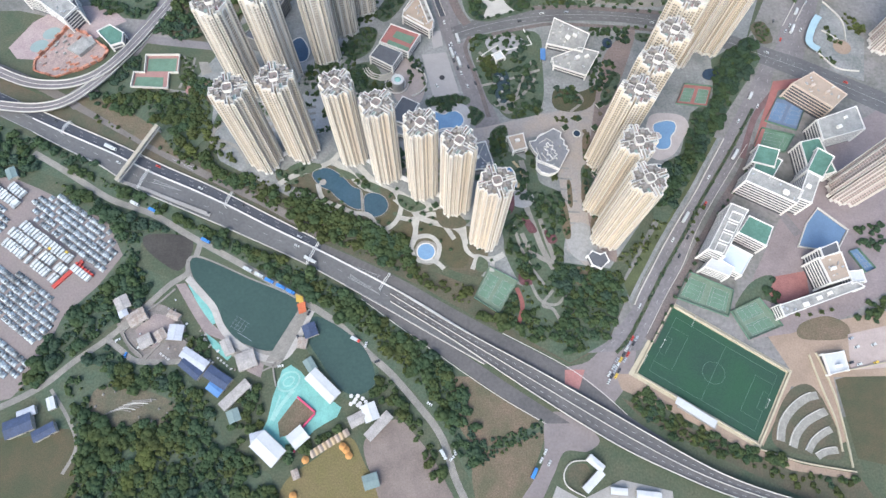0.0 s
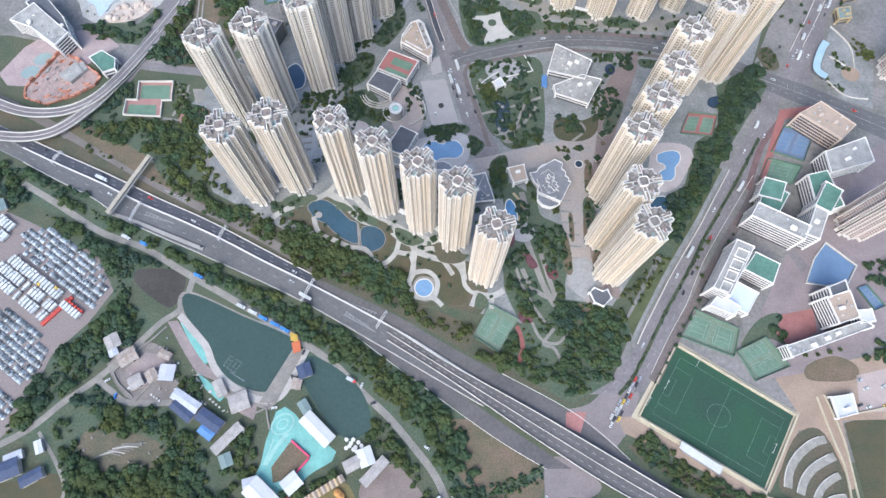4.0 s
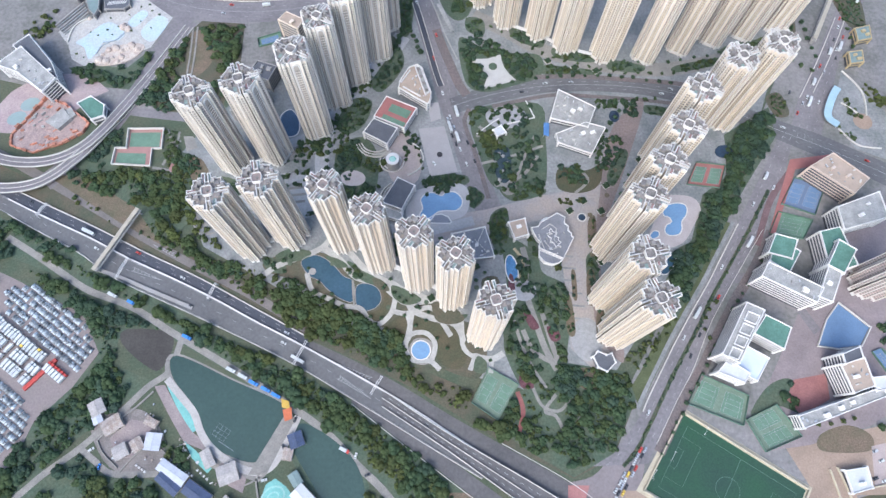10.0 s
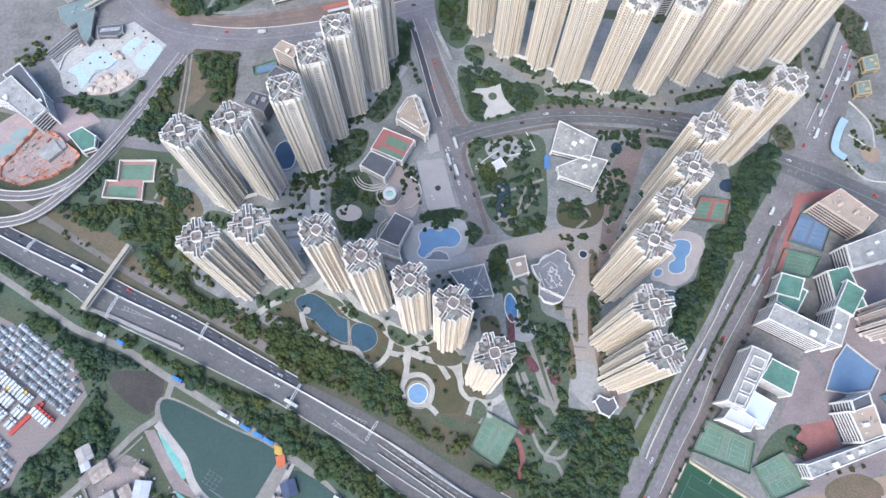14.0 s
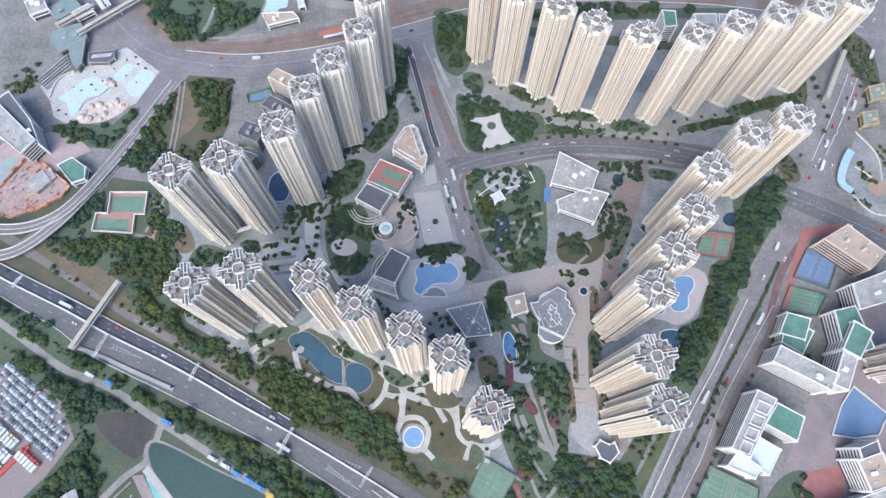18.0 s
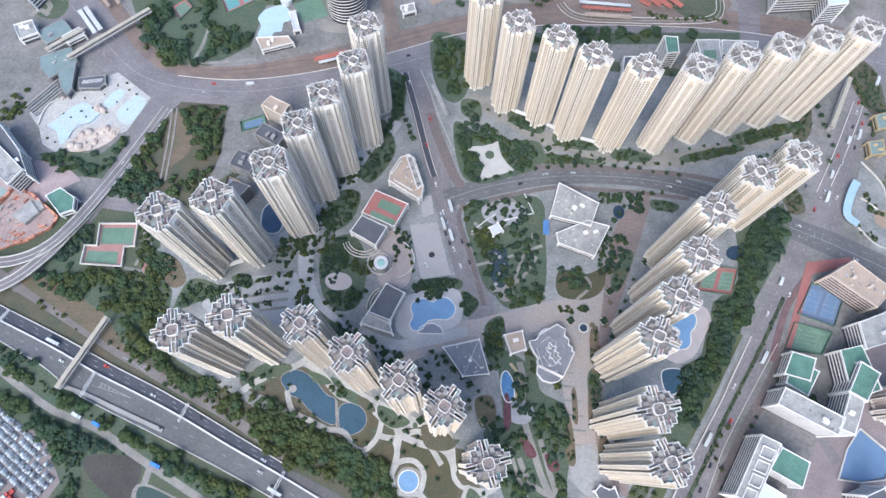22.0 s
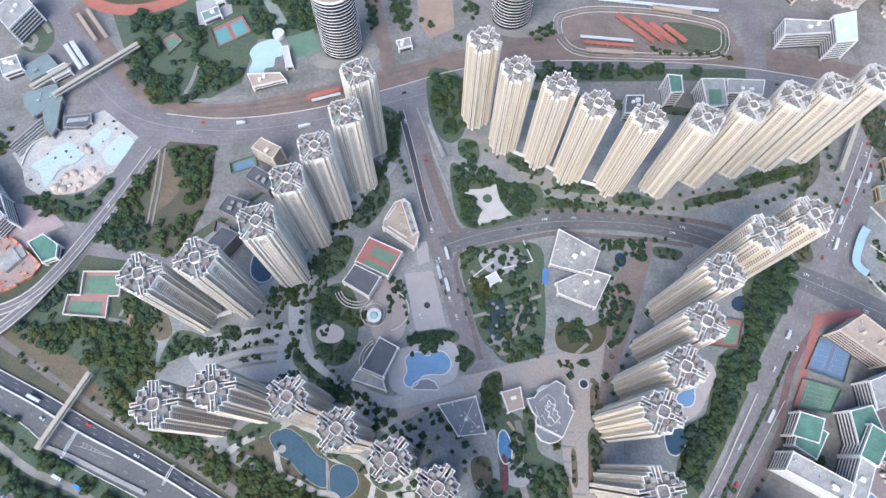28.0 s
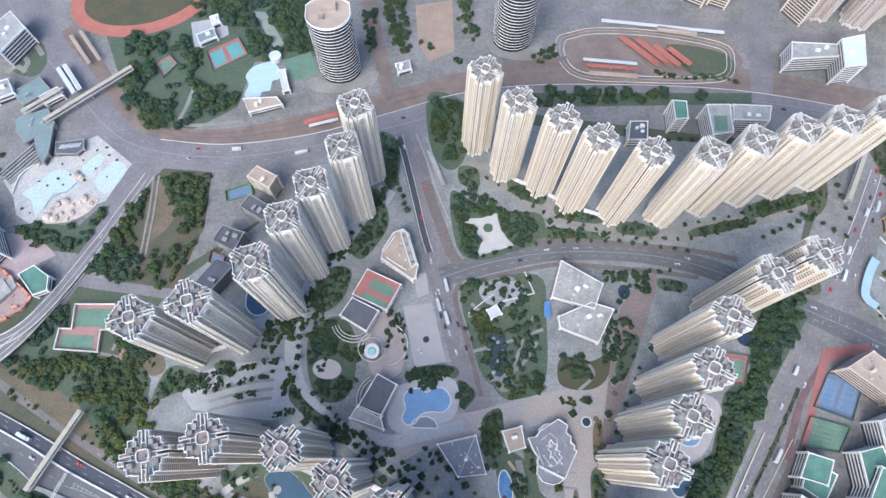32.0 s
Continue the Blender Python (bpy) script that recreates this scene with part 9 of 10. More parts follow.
wood("estate_wood", [[(63, 261.5), (74.5, 262), (78, 239.5), (70.5, 222.5), (61.5, 226.5)], [(82, 235.5), (97, 227), (101.5, 193.5), (96, 173.5), (84, 193.5)], [(-2, 276), (7, 279), (22, 256), (45, 255.5), (47.5, 287), (55, 291), (51.5, 256), (28.5, 250), (12, 256)]], 6, (4, 7), TREE_D, "dark trees between footpaths")
wood("estate_wood", [[(44, 214), (54, 222), (60, 200), (66, 176), (80, 152), (68, 150), (54, 178), (52, 196)], [(100, 188), (105, 196), (106, 166), (99, 152), (90, 150)], [(100, 258), (104, 240), (104, 206), (99, 205), (97, 232)]], 5.6, (4, 8), TREE_A, "green trees and shrubs between footpaths", open_=0.2)
wood("school_wood", [[(262.5, 152), (279, 156), (280.5, 134.5), (264, 137)], [(334.5, 122), (368.5, 141.5), (385, 132), (351.5, 115)], [(298.5, 242), (309, 246.5), (311.5, 237.5)], [(361, 204), (392, 206.5), (385.5, 182.5), (360.5, 182.5)]], 6.5, (5, 8), TREE_A, "green school trees")

# estate planting between the towers and paths
for pts in ([(-99.5, 393.5), (-85, 420), (-67, 417.5), (-73, 392), (-89.5, 381)], [(-68.5, 441), (-44.5, 480.5), (-38, 459), (-57.5, 429)], [(-125.5, 388.5), (-113.5, 394.5), (-104.5, 381), (-113, 367.5), (-126, 372.5)], [(-170.5, 338), (-156.5, 340.5), (-152.5, 330.5), (-164.5, 329.5)], [(-106.5, 323.5), (-91, 306.5), (-59, 285.5), (-63, 278.5), (-92.5, 297), (-108, 311.5)],
            [(43, 298.5), (57.5, 306), (59, 280), (51.5, 261.5), (43.5, 275)], [(75, 275.5), (82, 280), (83, 257.5), (76.5, 257.5)],
            [(24.5, 328), (38.5, 318), (29, 306), (22, 313)], [(53, 328), (91.5, 326), (88.5, 318.5), (62.5, 313.5)], [(-11.5, 337.5), (20.5, 339), (22, 329.5), (-9, 327.5)], [(124, 258), (133.5, 262.5), (132.5, 227), (125.5, 218.5)], [(150.5, 339.5), (165.5, 366), (172.5, 360.5), (156.5, 329.5)], [(196, 416), (218, 412), (214, 404), (195, 407)], [(50, 211.5), (61, 209.5), (58.5, 193), (52, 193)],
            [(25, 520.5), (41.5, 517.5), (41.5, 498), (25, 504)], [(71.5, 511.5), (101, 495.5), (97.5, 483), (71, 495)], [(113.5, 483.5), (153, 474.5), (147, 465.5), (113, 471)], [(168.5, 468.5), (199.5, 462), (193.5, 454), (164.5, 457.5)], [(231.5, 462.5), (281.5, 473.5), (285.5, 467.5), (233, 454.5)], [(283.5, 486), (340.5, 500), (350, 493.5), (287, 473.5)], [(99, 461.5), (151.5, 456), (151, 450), (101, 450.5)],
            [(-50.5, 556), (-30.5, 542.5), (-32, 503), (-39.5, 496.5), (-46, 522.5)], [(-71.5, 486.5), (-50.5, 496.5), (-44.5, 480.5), (-65, 465)], [(130, 221), (142.5, 216.5), (145, 198), (132.5, 202)], [(198, 263), (217.5, 272.5), (206.5, 245.5), (194.5, 241)], [(-80, 255.5), (-65.5, 246), (-71.5, 238), (-79, 244.5)], [(-152.5, 259.5), (-133.5, 253), (-134.5, 244), (-148.5, 248)], [(-217.5, 295.5), (-206, 335), (-175.5, 325.5), (-206.5, 310)], [(-246.5, 360), (-224, 355.5), (-215.5, 335), (-240, 339.5)]):
    sheet("garden_bed", pts, 0.215, UNDER, "dark planted bed with shrubs in the paving")
    wood("bed_planting", [pts], 4.2, (2.8, 5.5), (TREE_D, TREE_A)[int(abs(pts[0][0])) % 2], "dense shrubs and small trees in a planted bed")
wood("garden_wood", [[(-146, 245), (-122.5, 236.5), (-99, 220), (-76, 207.5), (-49.5, 197), (-32, 190.5), (-26.5, 165), (-48, 172.5), (-88, 196), (-125, 218)]], 6, (5, 9), TREE_A, "green trees below the garden lagoons")
wood("garden_wood", [[(-54, 200.5), (-32, 192.5), (-25, 180.5), (-26.5, 163), (-43.5, 172.5), (-57.5, 188)]], 6, (7, 10), TREE_B, "bright green bushy trees beside the round pool")

# ---- single trees in the paving ----
for pts, step, w, kind in (
        ([(-98.5, 397.5), (-81, 432), (-52, 474.5), (-37, 499.5)], 9, 5, 2), ([(-111.5, 372.5), (-92.5, 417)], 10, 4.5, 0), ([(-103.5, 367.5), (-105.5, 326)], 8, 5, 2), ([(-78.5, 297), (-54, 278.5), (-26, 260.5), (-3, 249.5)], 8, 5, 2), ([(-89.5, 316.5), (-59.5, 290.5), (-31, 274.5)], 9, 4.5, 0),
        ([(39, 514), (71, 495), (102.5, 474), (164.5, 455), (225, 452.5), (297, 471)], 12, 4, 0), ([(100.5, 489.5), (163, 468.5), (227, 466.5), (282.5, 480)], 14, 4, 2), ([(45.5, 432), (77, 442), (119, 447.5), (171.5, 447.5), (233.5, 439.5)], 12, 4, 2),
        ([(143.5, 371), (158, 393), (179, 421.5)], 9, 5, 2), ([(170, 340), (154.5, 309.5), (142.5, 281), (132, 244.5)], 11, 4, 2), ([(187, 421.5), (210, 422)], 9, 5, 0), ([(-40, 509.5), (-44, 477.5)], 8, 6, 2), ([(-33, 542.5), (-33.5, 509.5), (-20, 471.5)], 7, 6, 2),
        ([(-11.5, 332.5), (15, 335.5), (20.5, 333)], 7, 6, 2), ([(-25, 379.5), (-16.5, 342.5)], 7, 4, 0), ([(-142.5, 252.5), (-125.5, 259.5)], 8, 4, 2), ([(-131.5, 237.5), (-90, 218.5), (-53.5, 198)], 9, 6, 0), ([(-47, 234), (-28.5, 219), (-2, 207)], 11, 4, 2), ([(28.5, 239), (46.5, 235), (59, 209.5)], 10, 4, 2),
        ([(-208, 320), (-166, 325.5), (-143.5, 336), (-120.5, 341)], 9, 5, 0), ([(-174, 315.5), (-137.5, 326), (-115, 336)], 9, 4.5, 2), ([(229.5, 175.5), (215.5, 197.5), (231.5, 225.5)], 9, 4, 1), ([(292, 122.5), (326.5, 128)], 10, 4, 1), ([(292, 455.5), (319.5, 467), (342, 478.5)], 9, 5, 2), ([(219.5, 551.5), (284, 553)], 12, 5, 2)):
    avenue(pts, step, w, kind)
edge = spline(EAST_M, 5)
wood("median_shrubs", [[tuple(q) for q in offset(edge, 1.3)] + [tuple(q) for q in offset(edge, -1.3)[::-1]]], 2.0, (1.4, 2.8), TREE_D, "dark low shrubs along the median of the road", 0.28, "shrubs", SCRUBS)
avenue([(x + 1.5, y - 1.0) for x, y in EAST_WALK], 9, 3.6, 2)

# ---- more estate planting ----
PATCHES = [(t, kind) for t, kind in (
    ([(146.3, 421), (166.3, 422), (168, 414), (160, 409.5), (149.8, 407.3)], 2), ([(175.6, 419), (187.5, 417), (185.4, 402), (174.6, 404)], 0), ([(-18.4, 334.6), (10.6, 336.4), (12.1, 331), (-18.8, 327)], 2), ([(-33.2, 383), (-23.6, 381.3), (-18.1, 365), (-25.1, 362.5), (-34.8, 371.9)], 2),
    ([(26.8, 386), (33.4, 373), (40.3, 356.4), (38, 351.6), (30.3, 368)], 2), ([(112, 462), (134.6, 460.8), (134.8, 453.8), (111.1, 452.8)], 1),
    ([(-96.5, 447.5), (-71.5, 455.5), (-64, 434), (-85, 424)], 0), ([(-108, 391.5), (-93.5, 400.5), (-84.5, 371.5), (-105, 367)], 0), ([(-134, 374.5), (-108.5, 372.5), (-111, 357), (-132.5, 361)], 0), ([(-91.5, 362), (-66, 365.5), (-57.5, 342), (-88.5, 346)], 0),
    ([(-88, 326), (-55, 328.5), (-63, 310), (-82, 311)], 2), ([(-36.5, 375.5), (-25.5, 363.5), (-34, 352)], 0), ([(35, 385.5), (50, 385.5), (54.5, 364.5), (36.5, 366.5)], 1), ([(138, 375.5), (164, 381.5), (159.5, 350), (140, 341.5)], 2),
    ([(106, 348), (122, 349.5), (133.5, 338), (120.5, 328.5), (106, 333.5)], 2), ([(74, 236), (104, 236.5), (106.5, 207), (95, 202), (83.5, 210), (76.5, 223)], 2), ([(59.5, 218.5), (70, 218.5), (72, 201.5), (60.5, 201.5)], 0), ([(60, 189), (74.5, 190), (84, 158), (61.5, 157.5)], 2),
    ([(93.5, 187), (100.5, 182), (99.5, 158), (92.5, 158)], 0), ([(39.5, 290), (54, 297.5), (56, 283), (44, 276)], 0),
    ([(102.5, 315.5), (124.5, 318.5), (129, 313.5), (109, 307)], 1), ([(-65.5, 352.5), (-51.5, 352.5), (-55, 338), (-64.5, 342)], 0), ([(-20.5, 327), (13.5, 335), (16.5, 327.5), (-13, 317)], 2), ([(23.5, 403.5), (36.5, 415), (39, 403.5), (28.5, 392)], 1),
    ([(180, 421), (188, 420), (185, 404), (176, 404)], 2), ([(-98.5, 361.5), (-83.5, 375.5), (-73.5, 364), (-90, 353.5)], 0), ([(-139.5, 360.5), (-119, 358.5), (-119.5, 347), (-140.5, 348.5)], 2),
    ([(-116, 336), (-107, 337), (-105, 314), (-112.5, 312)], 0), ([(-244.5, 316.5), (-230, 321), (-218.5, 312.5), (-214.5, 293.5), (-234.5, 291)], 1), ([(-214.5, 247.5), (-178, 252), (-164, 244.5), (-188, 239.5)], 0),
    ([(-242.5, 345.5), (-227, 343), (-219.5, 313), (-229, 297)], 1), ([(-318, 377), (-293, 384), (-290.5, 365.5), (-301.5, 364), (-308.5, 344.5), (-323.5, 350.5)], 2), ([(-257.5, 384.5), (-244, 381), (-237, 351), (-249.5, 344.5)], 0), ([(-241, 357.5), (-224.5, 357.5), (-219, 338), (-235.5, 341.5)], 2), ([(-295.5, 344.5), (-230.5, 341.5), (-229.5, 300.5), (-262.5, 309.5), (-297, 325)], 0),
    ([(-227.5, 303.5), (-216, 297.5), (-200.5, 279.5), (-188.5, 265), (-210, 270.5)], 1), ([(-295, 433.5), (-269, 448), (-251, 426.5), (-256, 401.5), (-288.5, 412)], 2), ([(218.5, 630.5), (296, 624), (301, 619), (217.5, 623.5)], 1))]
for pts, kind in PATCHES:
    wood("bed_planting", [pts], 4.6, (3.0, 6.5), (TREE_A, TREE_B, TREE_D)[kind], "dense trees and shrubs in a planted patch of the estate")

# clipped hedge rows of the courtyard between the west and south towers
for k, (p, q) in enumerate(([(-190.5, 325), (-119, 340.5)], [(-187, 317.5), (-115.5, 330.5)], [(-181, 308), (-114, 318.5)], [(-120.5, 299), (-93, 305)], [(-84.5, 287), (-49, 277.5)], [(-74, 293.5), (-41, 281.5)])):
    p, q = np.array(p), np.array(q)
    n = max(3, int(np.linalg.norm(q - p) / 9))
    for i in range(n):
        c = p + (q - p) * (i + 0.5) / n
        if RNG.random() < 0.2:
            continue
        d = (q - p) / np.linalg.norm(q - p)
        s = np.array([-d[1], d[0]])
        w, hw = 3.6, RNG.uniform(1.6, 2.6)
        quad = [tuple(c - d * w - s * hw), tuple(c + d * w - s * hw), tuple(c + d * w + s * hw), tuple(c - d * w + s * hw)]
        wood("hedge_block", [quad], 1.6, (1.8, 2.6), TREE_D, "dark clipped hedge block in the courtyard", 0.2, "hedge")


def make_planter(w, label):
    """Square planter: low pale kerb, soil, shrubs."""
    ob = root("planter", 0, 0, -50, 0, label, "planter", "square planters")
    sq = [(-w / 2, -w / 2), (w / 2, -w / 2), (w / 2, w / 2), (-w / 2, w / 2)]
    part("kerb", rim(sq, 0.35, 0, 0.6), PALE_WALL, ob)
    part("soil", prism(inset(sq, 0.3), 0, 0.45), SOIL, ob)
    vs, fs, at = [], [], 0
    for k in range(9):
        v, f = CROWNS[k]
        vs.append(v * (w * 0.45, w * 0.45, w * 0.35) + ((k % 3 - 1) * w * 0.28, (k // 3 - 1) * w * 0.28, 0.4)), fs.append(f + at)
        at += len(v)
    shrubs = new("shrubs", mesh_of("shrubs", np.concatenate(vs), np.concatenate(fs), TREE_D))
    shrubs.parent = ob
    return ob


PLANTER = make_planter(6.0, "square kerbed planter full of dark shrubs")
for x, y in [(-129.5, 370), (-117, 364.5), (-120.5, 372), (-110.5, 376.5), (-188, 326), (-176, 321), (-80, 284.5), (-67.5, 288.5), (-39.5, 274.5), (-26.5, 273), (-39, 262.5), (-26, 261), (-13.5, 262.5), (-3, 257), (-15.5, 253), (-4.5, 249.5), (-94, 294), (-49.5, 285.5), (-33.5, 267.5)] + [(-8.5, 223), (5, 219), (40.5, 223.5), (47, 219.5), (-32, 254), (-51, 268), (113.5, 303.5), (126.5, 313.5), (141.5, 303.5), (148.5, 329), (137, 256), (131, 235.5), (136.5, 220), (169, 329), (182, 355.5), (191, 366.5), (130.5, 458.5), (151.5, 455), (104.5, 466.5)]:
    copy_thing(PLANTER, pose(x, y, 0.17, 0, 0, 28 + (x * 7) % 9))
spare.append(PLANTER)

# ---- roof details of the low estate buildings ----
def roof_pieces(name, outline, h, n, seed, m, label):
    """Small plant boxes and ducts standing on a flat roof."""
    r = random.Random(seed)
    p = np.array(outline)
    lo, hi = p.min(0), p.max(0)
    k = 0
    while k < n:
        q = np.array([[r.uniform(lo[0], hi[0]), r.uniform(lo[1], hi[1])]])
        if inside(inset(outline, 2.0), q)[0]:
            bm = box(0, 0, 0, r.uniform(0.8, 3.2), r.uniform(0.6, 1.6), r.uniform(0.5, 1.4))
            bmesh.ops.bevel(bm, geom=bm.edges[:], offset=0.08, segments=1)
            ob = tagged(link_mesh(name, bm, m[k % len(m)]), label, "roof plant", "roof plant")
            ob.matrix_basis = pose(q[0][0], q[0][1], h + 0.2, 0, 0, r.choice((20, 65, 110)))
            k += 1


ROOFKIT = (CONCRETE, STEEL, PALE_WALL)
for outline, h, n in (([(111, 428), (145, 408), (136, 386), (101, 395.5)], 7, 16), ([(105.5, 379.5), (134, 392), (152.5, 386.5), (137, 358), (106.5, 370)], 6.2, 14), ([(-40, 424), (-31, 446), (-26, 452), (-18.5, 447.5), (-12, 410), (-17.5, 404.5)], 10, 12),
                      ([(86, 286), (100, 291.5), (106.5, 284), (110.5, 278.5), (103, 260), (93.5, 256.5), (86, 263), (85.5, 274.5)], 6, 14), ([(8, 279.7), (37.8, 286.7), (45.4, 258.7), (24.2, 256.3)], 4, 12), ([(266.5, 248.5), (307, 226.5), (298.5, 214), (258, 236)], 24, 8), ([(306, 166), (326.5, 171), (328.5, 149.5), (311, 144)], 22, 8),
                      ([(270.5, 128.5), (338.5, 149.5), (345.5, 144), (273, 119)], 13, 8), ([(324.5, 339.5), (348, 353), (374, 327.5), (357, 312.5)], 20, 10), ([(-418, 442.5), (-400.5, 464), (-358.5, 427.5), (-367.5, 412.5), (-395, 433.5)], 18, 10), ([(-384, 556), (-372, 562), (-356, 556), (-371, 540)], 5, 6)):
    roof_pieces("roof_unit", outline, h, n, n + int(h), ROOFKIT, "small grey plant box on a flat roof")
for pts in ([(87, 283.5), (94, 288.5), (99.5, 284), (96.5, 273.5), (101.5, 268), (94, 264.5), (88.5, 272)], [(83.5, 279), (89, 261), (98, 261)]):
    tagged(link_mesh("roof_trim", wall_along(pts, 0.5, 6.1, 6.7, smooth=0), PALE_WALL), "pale stepped trim on the hall roof", kind="structure")
for pts in ([(9.5, 279), (37, 285.5)], [(25, 257.5), (37, 285.5)], [(28.5, 274.5), (39.5, 262.5)]):
    tagged(link_mesh("roof_trim", wall_along(pts, 0.4, 4.1, 4.5, smooth=0), PALE_WALL), "pale seam on the dark roof", kind="structure")

# ---- far side: slab blocks past the depot, rails, small buildings ----
for q, h in (([(358.5, 711), (373, 690.5), (400, 710.5), (390, 733.5)], 95), ([(426.5, 709), (442, 689.5), (474.5, 712.5), (463, 737)], 95), ([(256.5, 723.5), (276, 713.5), (292.5, 735.5), (274.5, 744)], 60), ([(282.5, 718), (299.5, 711), (315, 733), (298, 740)], 60)):
    hall("apartment_block", q, h, int(h / 3.1), PALEROOF, "tall cream apartment slab beyond the tram depot", "building", CREAM, "apartment slabs", gear=1)
LOOP = [(122.7, 668.4), (137.7, 677.4), (167.1, 684), (230, 681), (292.1, 667), (299.7, 644.7), (290.5, 623.9), (261.6, 617.9), (200, 617.5), (144.9, 620.5), (123.9, 640.4)]
for k, d in enumerate((0, 3.5, 7.5)):
    tagged(link_mesh("loop_kerb", wall_along([tuple(v) for v in spline(inset(LOOP, d), 5, True)], 0.6, 0.1, 0.7, smooth=0), (PALE_WALL, CONCRETE, PALE_WALL)[k]), "pale kerb of the depot loop", kind="structure")
for x, y in [(112.7, 604.1), (155.8, 602.4), (170, 603), (185.6, 603.1), (221.3, 604.6), (258, 601.3), (140, 603)]:
    plant(x, y, 13, 2, 9)
RAILMETAL = mat("rail_steel", (0.3, 0.28, 0.27), 0.5, 0.2, 0.3, 1, 0.02, metal=0.5)
bm = bmesh.new()
for k in range(7):
    a, b = [(155, 676.5), (167.5, 675.5)], [(200, 625), (217.5, 622)]
    line = [tuple(np.array((157.5, 675)) + (k * 3.6, k * 0.8)), tuple(np.array((174, 666)) + (k * 4.4, k * 0.6)), tuple(np.array((189.5, 645.5)) + (k * 4.6, 0)), tuple(np.array((200.5, 627)) + (k * 4.8, -k * 0.4))]
    for s in (-0.7, 0.7):
        wall_along([tuple(v) for v in offset(spline(line, 5), s)], 0.22, 0.1, 0.36, bm, smooth=0)
tagged(link_mesh("tram_rails", bm, RAILMETAL), "curving steel tram rails of the depot fan", kind="structure")
sheet("plaza_garden", [(-415, 648), (-401, 656.5), (-386.5, 645), (-380, 625), (-388.5, 611), (-408.5, 615.5), (-418, 634)], 0.2, UNDER, "small round garden beside the market")
for pts in ([(-410, 649.5), (-397.5, 648.5), (-386.5, 636)], [(-415.5, 614), (-408, 622), (-397.5, 615.5)], [(-409, 637.5), (-398.5, 627.5), (-401, 617.5)]):
    street("garden_path", pts, 5, 0.3, PATHS, "pale path in a small round garden", 12)
for q, h, m, lab in (
                     ([(-421, 594.5), (-404.5, 601.5), (-394.5, 585.5), (-410.5, 577)], 8, PALEROOF, "low shop row with a pale roof"), ([(-38.5, 630), (-25, 634.5), (-22.5, 624), (-35.5, 619.5)], 5, CONCRETE, "small tram stop building")):
    hall("low_building", q, h, max(1, int(h / 3.2)), m, lab, gear=2)
wood("north_wood", [[(-54, 715.5), (-30.5, 716), (-24, 650.5), (-39.5, 643.5), (-46.5, 678.5)], [(16.5, 709.5), (34, 717.5), (45.5, 673.5), (34, 659)], [(-14.5, 665), (0, 659.5), (-3, 650), (-14, 651)], [(20, 643.5), (31, 645), (31.5, 632.5), (21.5, 634)], [(-119, 655.5), (-105.5, 662.5), (-108.5, 635), (-116, 633)], [(96, 650), (122.5, 661.5), (121, 640.5), (101, 633)]], 6.5, (5, 9), TREE_A, "green trees round the office towers")
wood("north_wood", [[(-162, 735.5), (-126.5, 736.5), (-127.5, 683.5), (-118, 645), (-146.5, 647.5), (-162, 683)], [(-76.5, 699.5), (-62.5, 704), (-57.5, 650), (-67.5, 646)]], 6.5, (5, 10), TREE_D, "dark trees of the northern park")

# ---- park and school details ----
hall("kiosk", [(47.5, 384.5), (55.5, 389.5), (60, 381.5), (51, 377)], 4, 1, WHITEROOF, "small park kiosk with a pale roof", "kiosk", gear=0)
for pts in ([(80.5, 419.5), (88, 400.5)], [(88, 400.5), (59, 392.5)], [(32.5, 382), (48, 395), (54, 399)]):
    parapet("garden_wall", pts, 0.1, 0.1, WHITE, "white low garden wall of the park court", 0.7, 1.2, 12)
sheet("park_soil", [(-255, 494.5), (-237, 501.5), (-224.5, 483), (-228.5, 456.5), (-244, 440.5), (-248.5, 435), (-251.5, 467)], 0.2, SOIL, "bare brown soil among the park trees")
tagged(link_mesh("court_wall", rim([(318.5, 206), (332.8, 221.5), (355, 199.8), (343, 183.4), (323.5, 181), (306, 183.6)], 0.9, 0.1, 1.8), PALE_WALL), "pale wall round the blue school court", kind="structure")
court("school_court", [(349.5, 179.5), (358.5, 182.5), (369, 164), (359, 160)], COURT_BLUE, COURT_BLUE, 0.25, "blue school court", 2)

# ---- scrub between the trees ----
wood("hill_scrub", [[(-301, 69), (-277, 82), (-246, 82), (-214.5, 80), (-179, 49.5), (-170.5, 18.5), (-153.5, 16.5), (-126.5, 0.5), (-118, -42.5), (-283, -41.5), (-276.5, 19), (-290.5, 52)]], 4.2, (3.2, 5.5), TREE_B, "olive scrub between the trees of the wooded rise", 0, "scrub", SCRUBS, 0.15)
wood("track_scrub", [[(-349.5, 267.5), (-296.5, 244.5), (-258.5, 228), (-200, 198.5), (-119, 163), (-69.5, 135), (-13.5, 97), (20, 59.5), (4.5, 30), (-11, 57.5), (-40, 81.5), (-68.5, 109), (-117, 141.5), (-188, 182.5), (-257.5, 221), (-317.5, 248.5)], [(-352.5, 248.5), (-292, 221), (-226, 195.5), (-262, 193), (-259.5, 167.5), (-231, 153.5), (-278.5, 109.5), (-305, 86.5), (-321.5, 65), (-338, 60.5), (-314, 116.5), (-286, 146.5), (-271.5, 172.5), (-286, 203.5), (-333.5, 231.5)]], 4.4, (3.0, 5.2), TREE_A, "green scrub under the trackside trees", 0, "scrub", SCRUBS, 0.15)
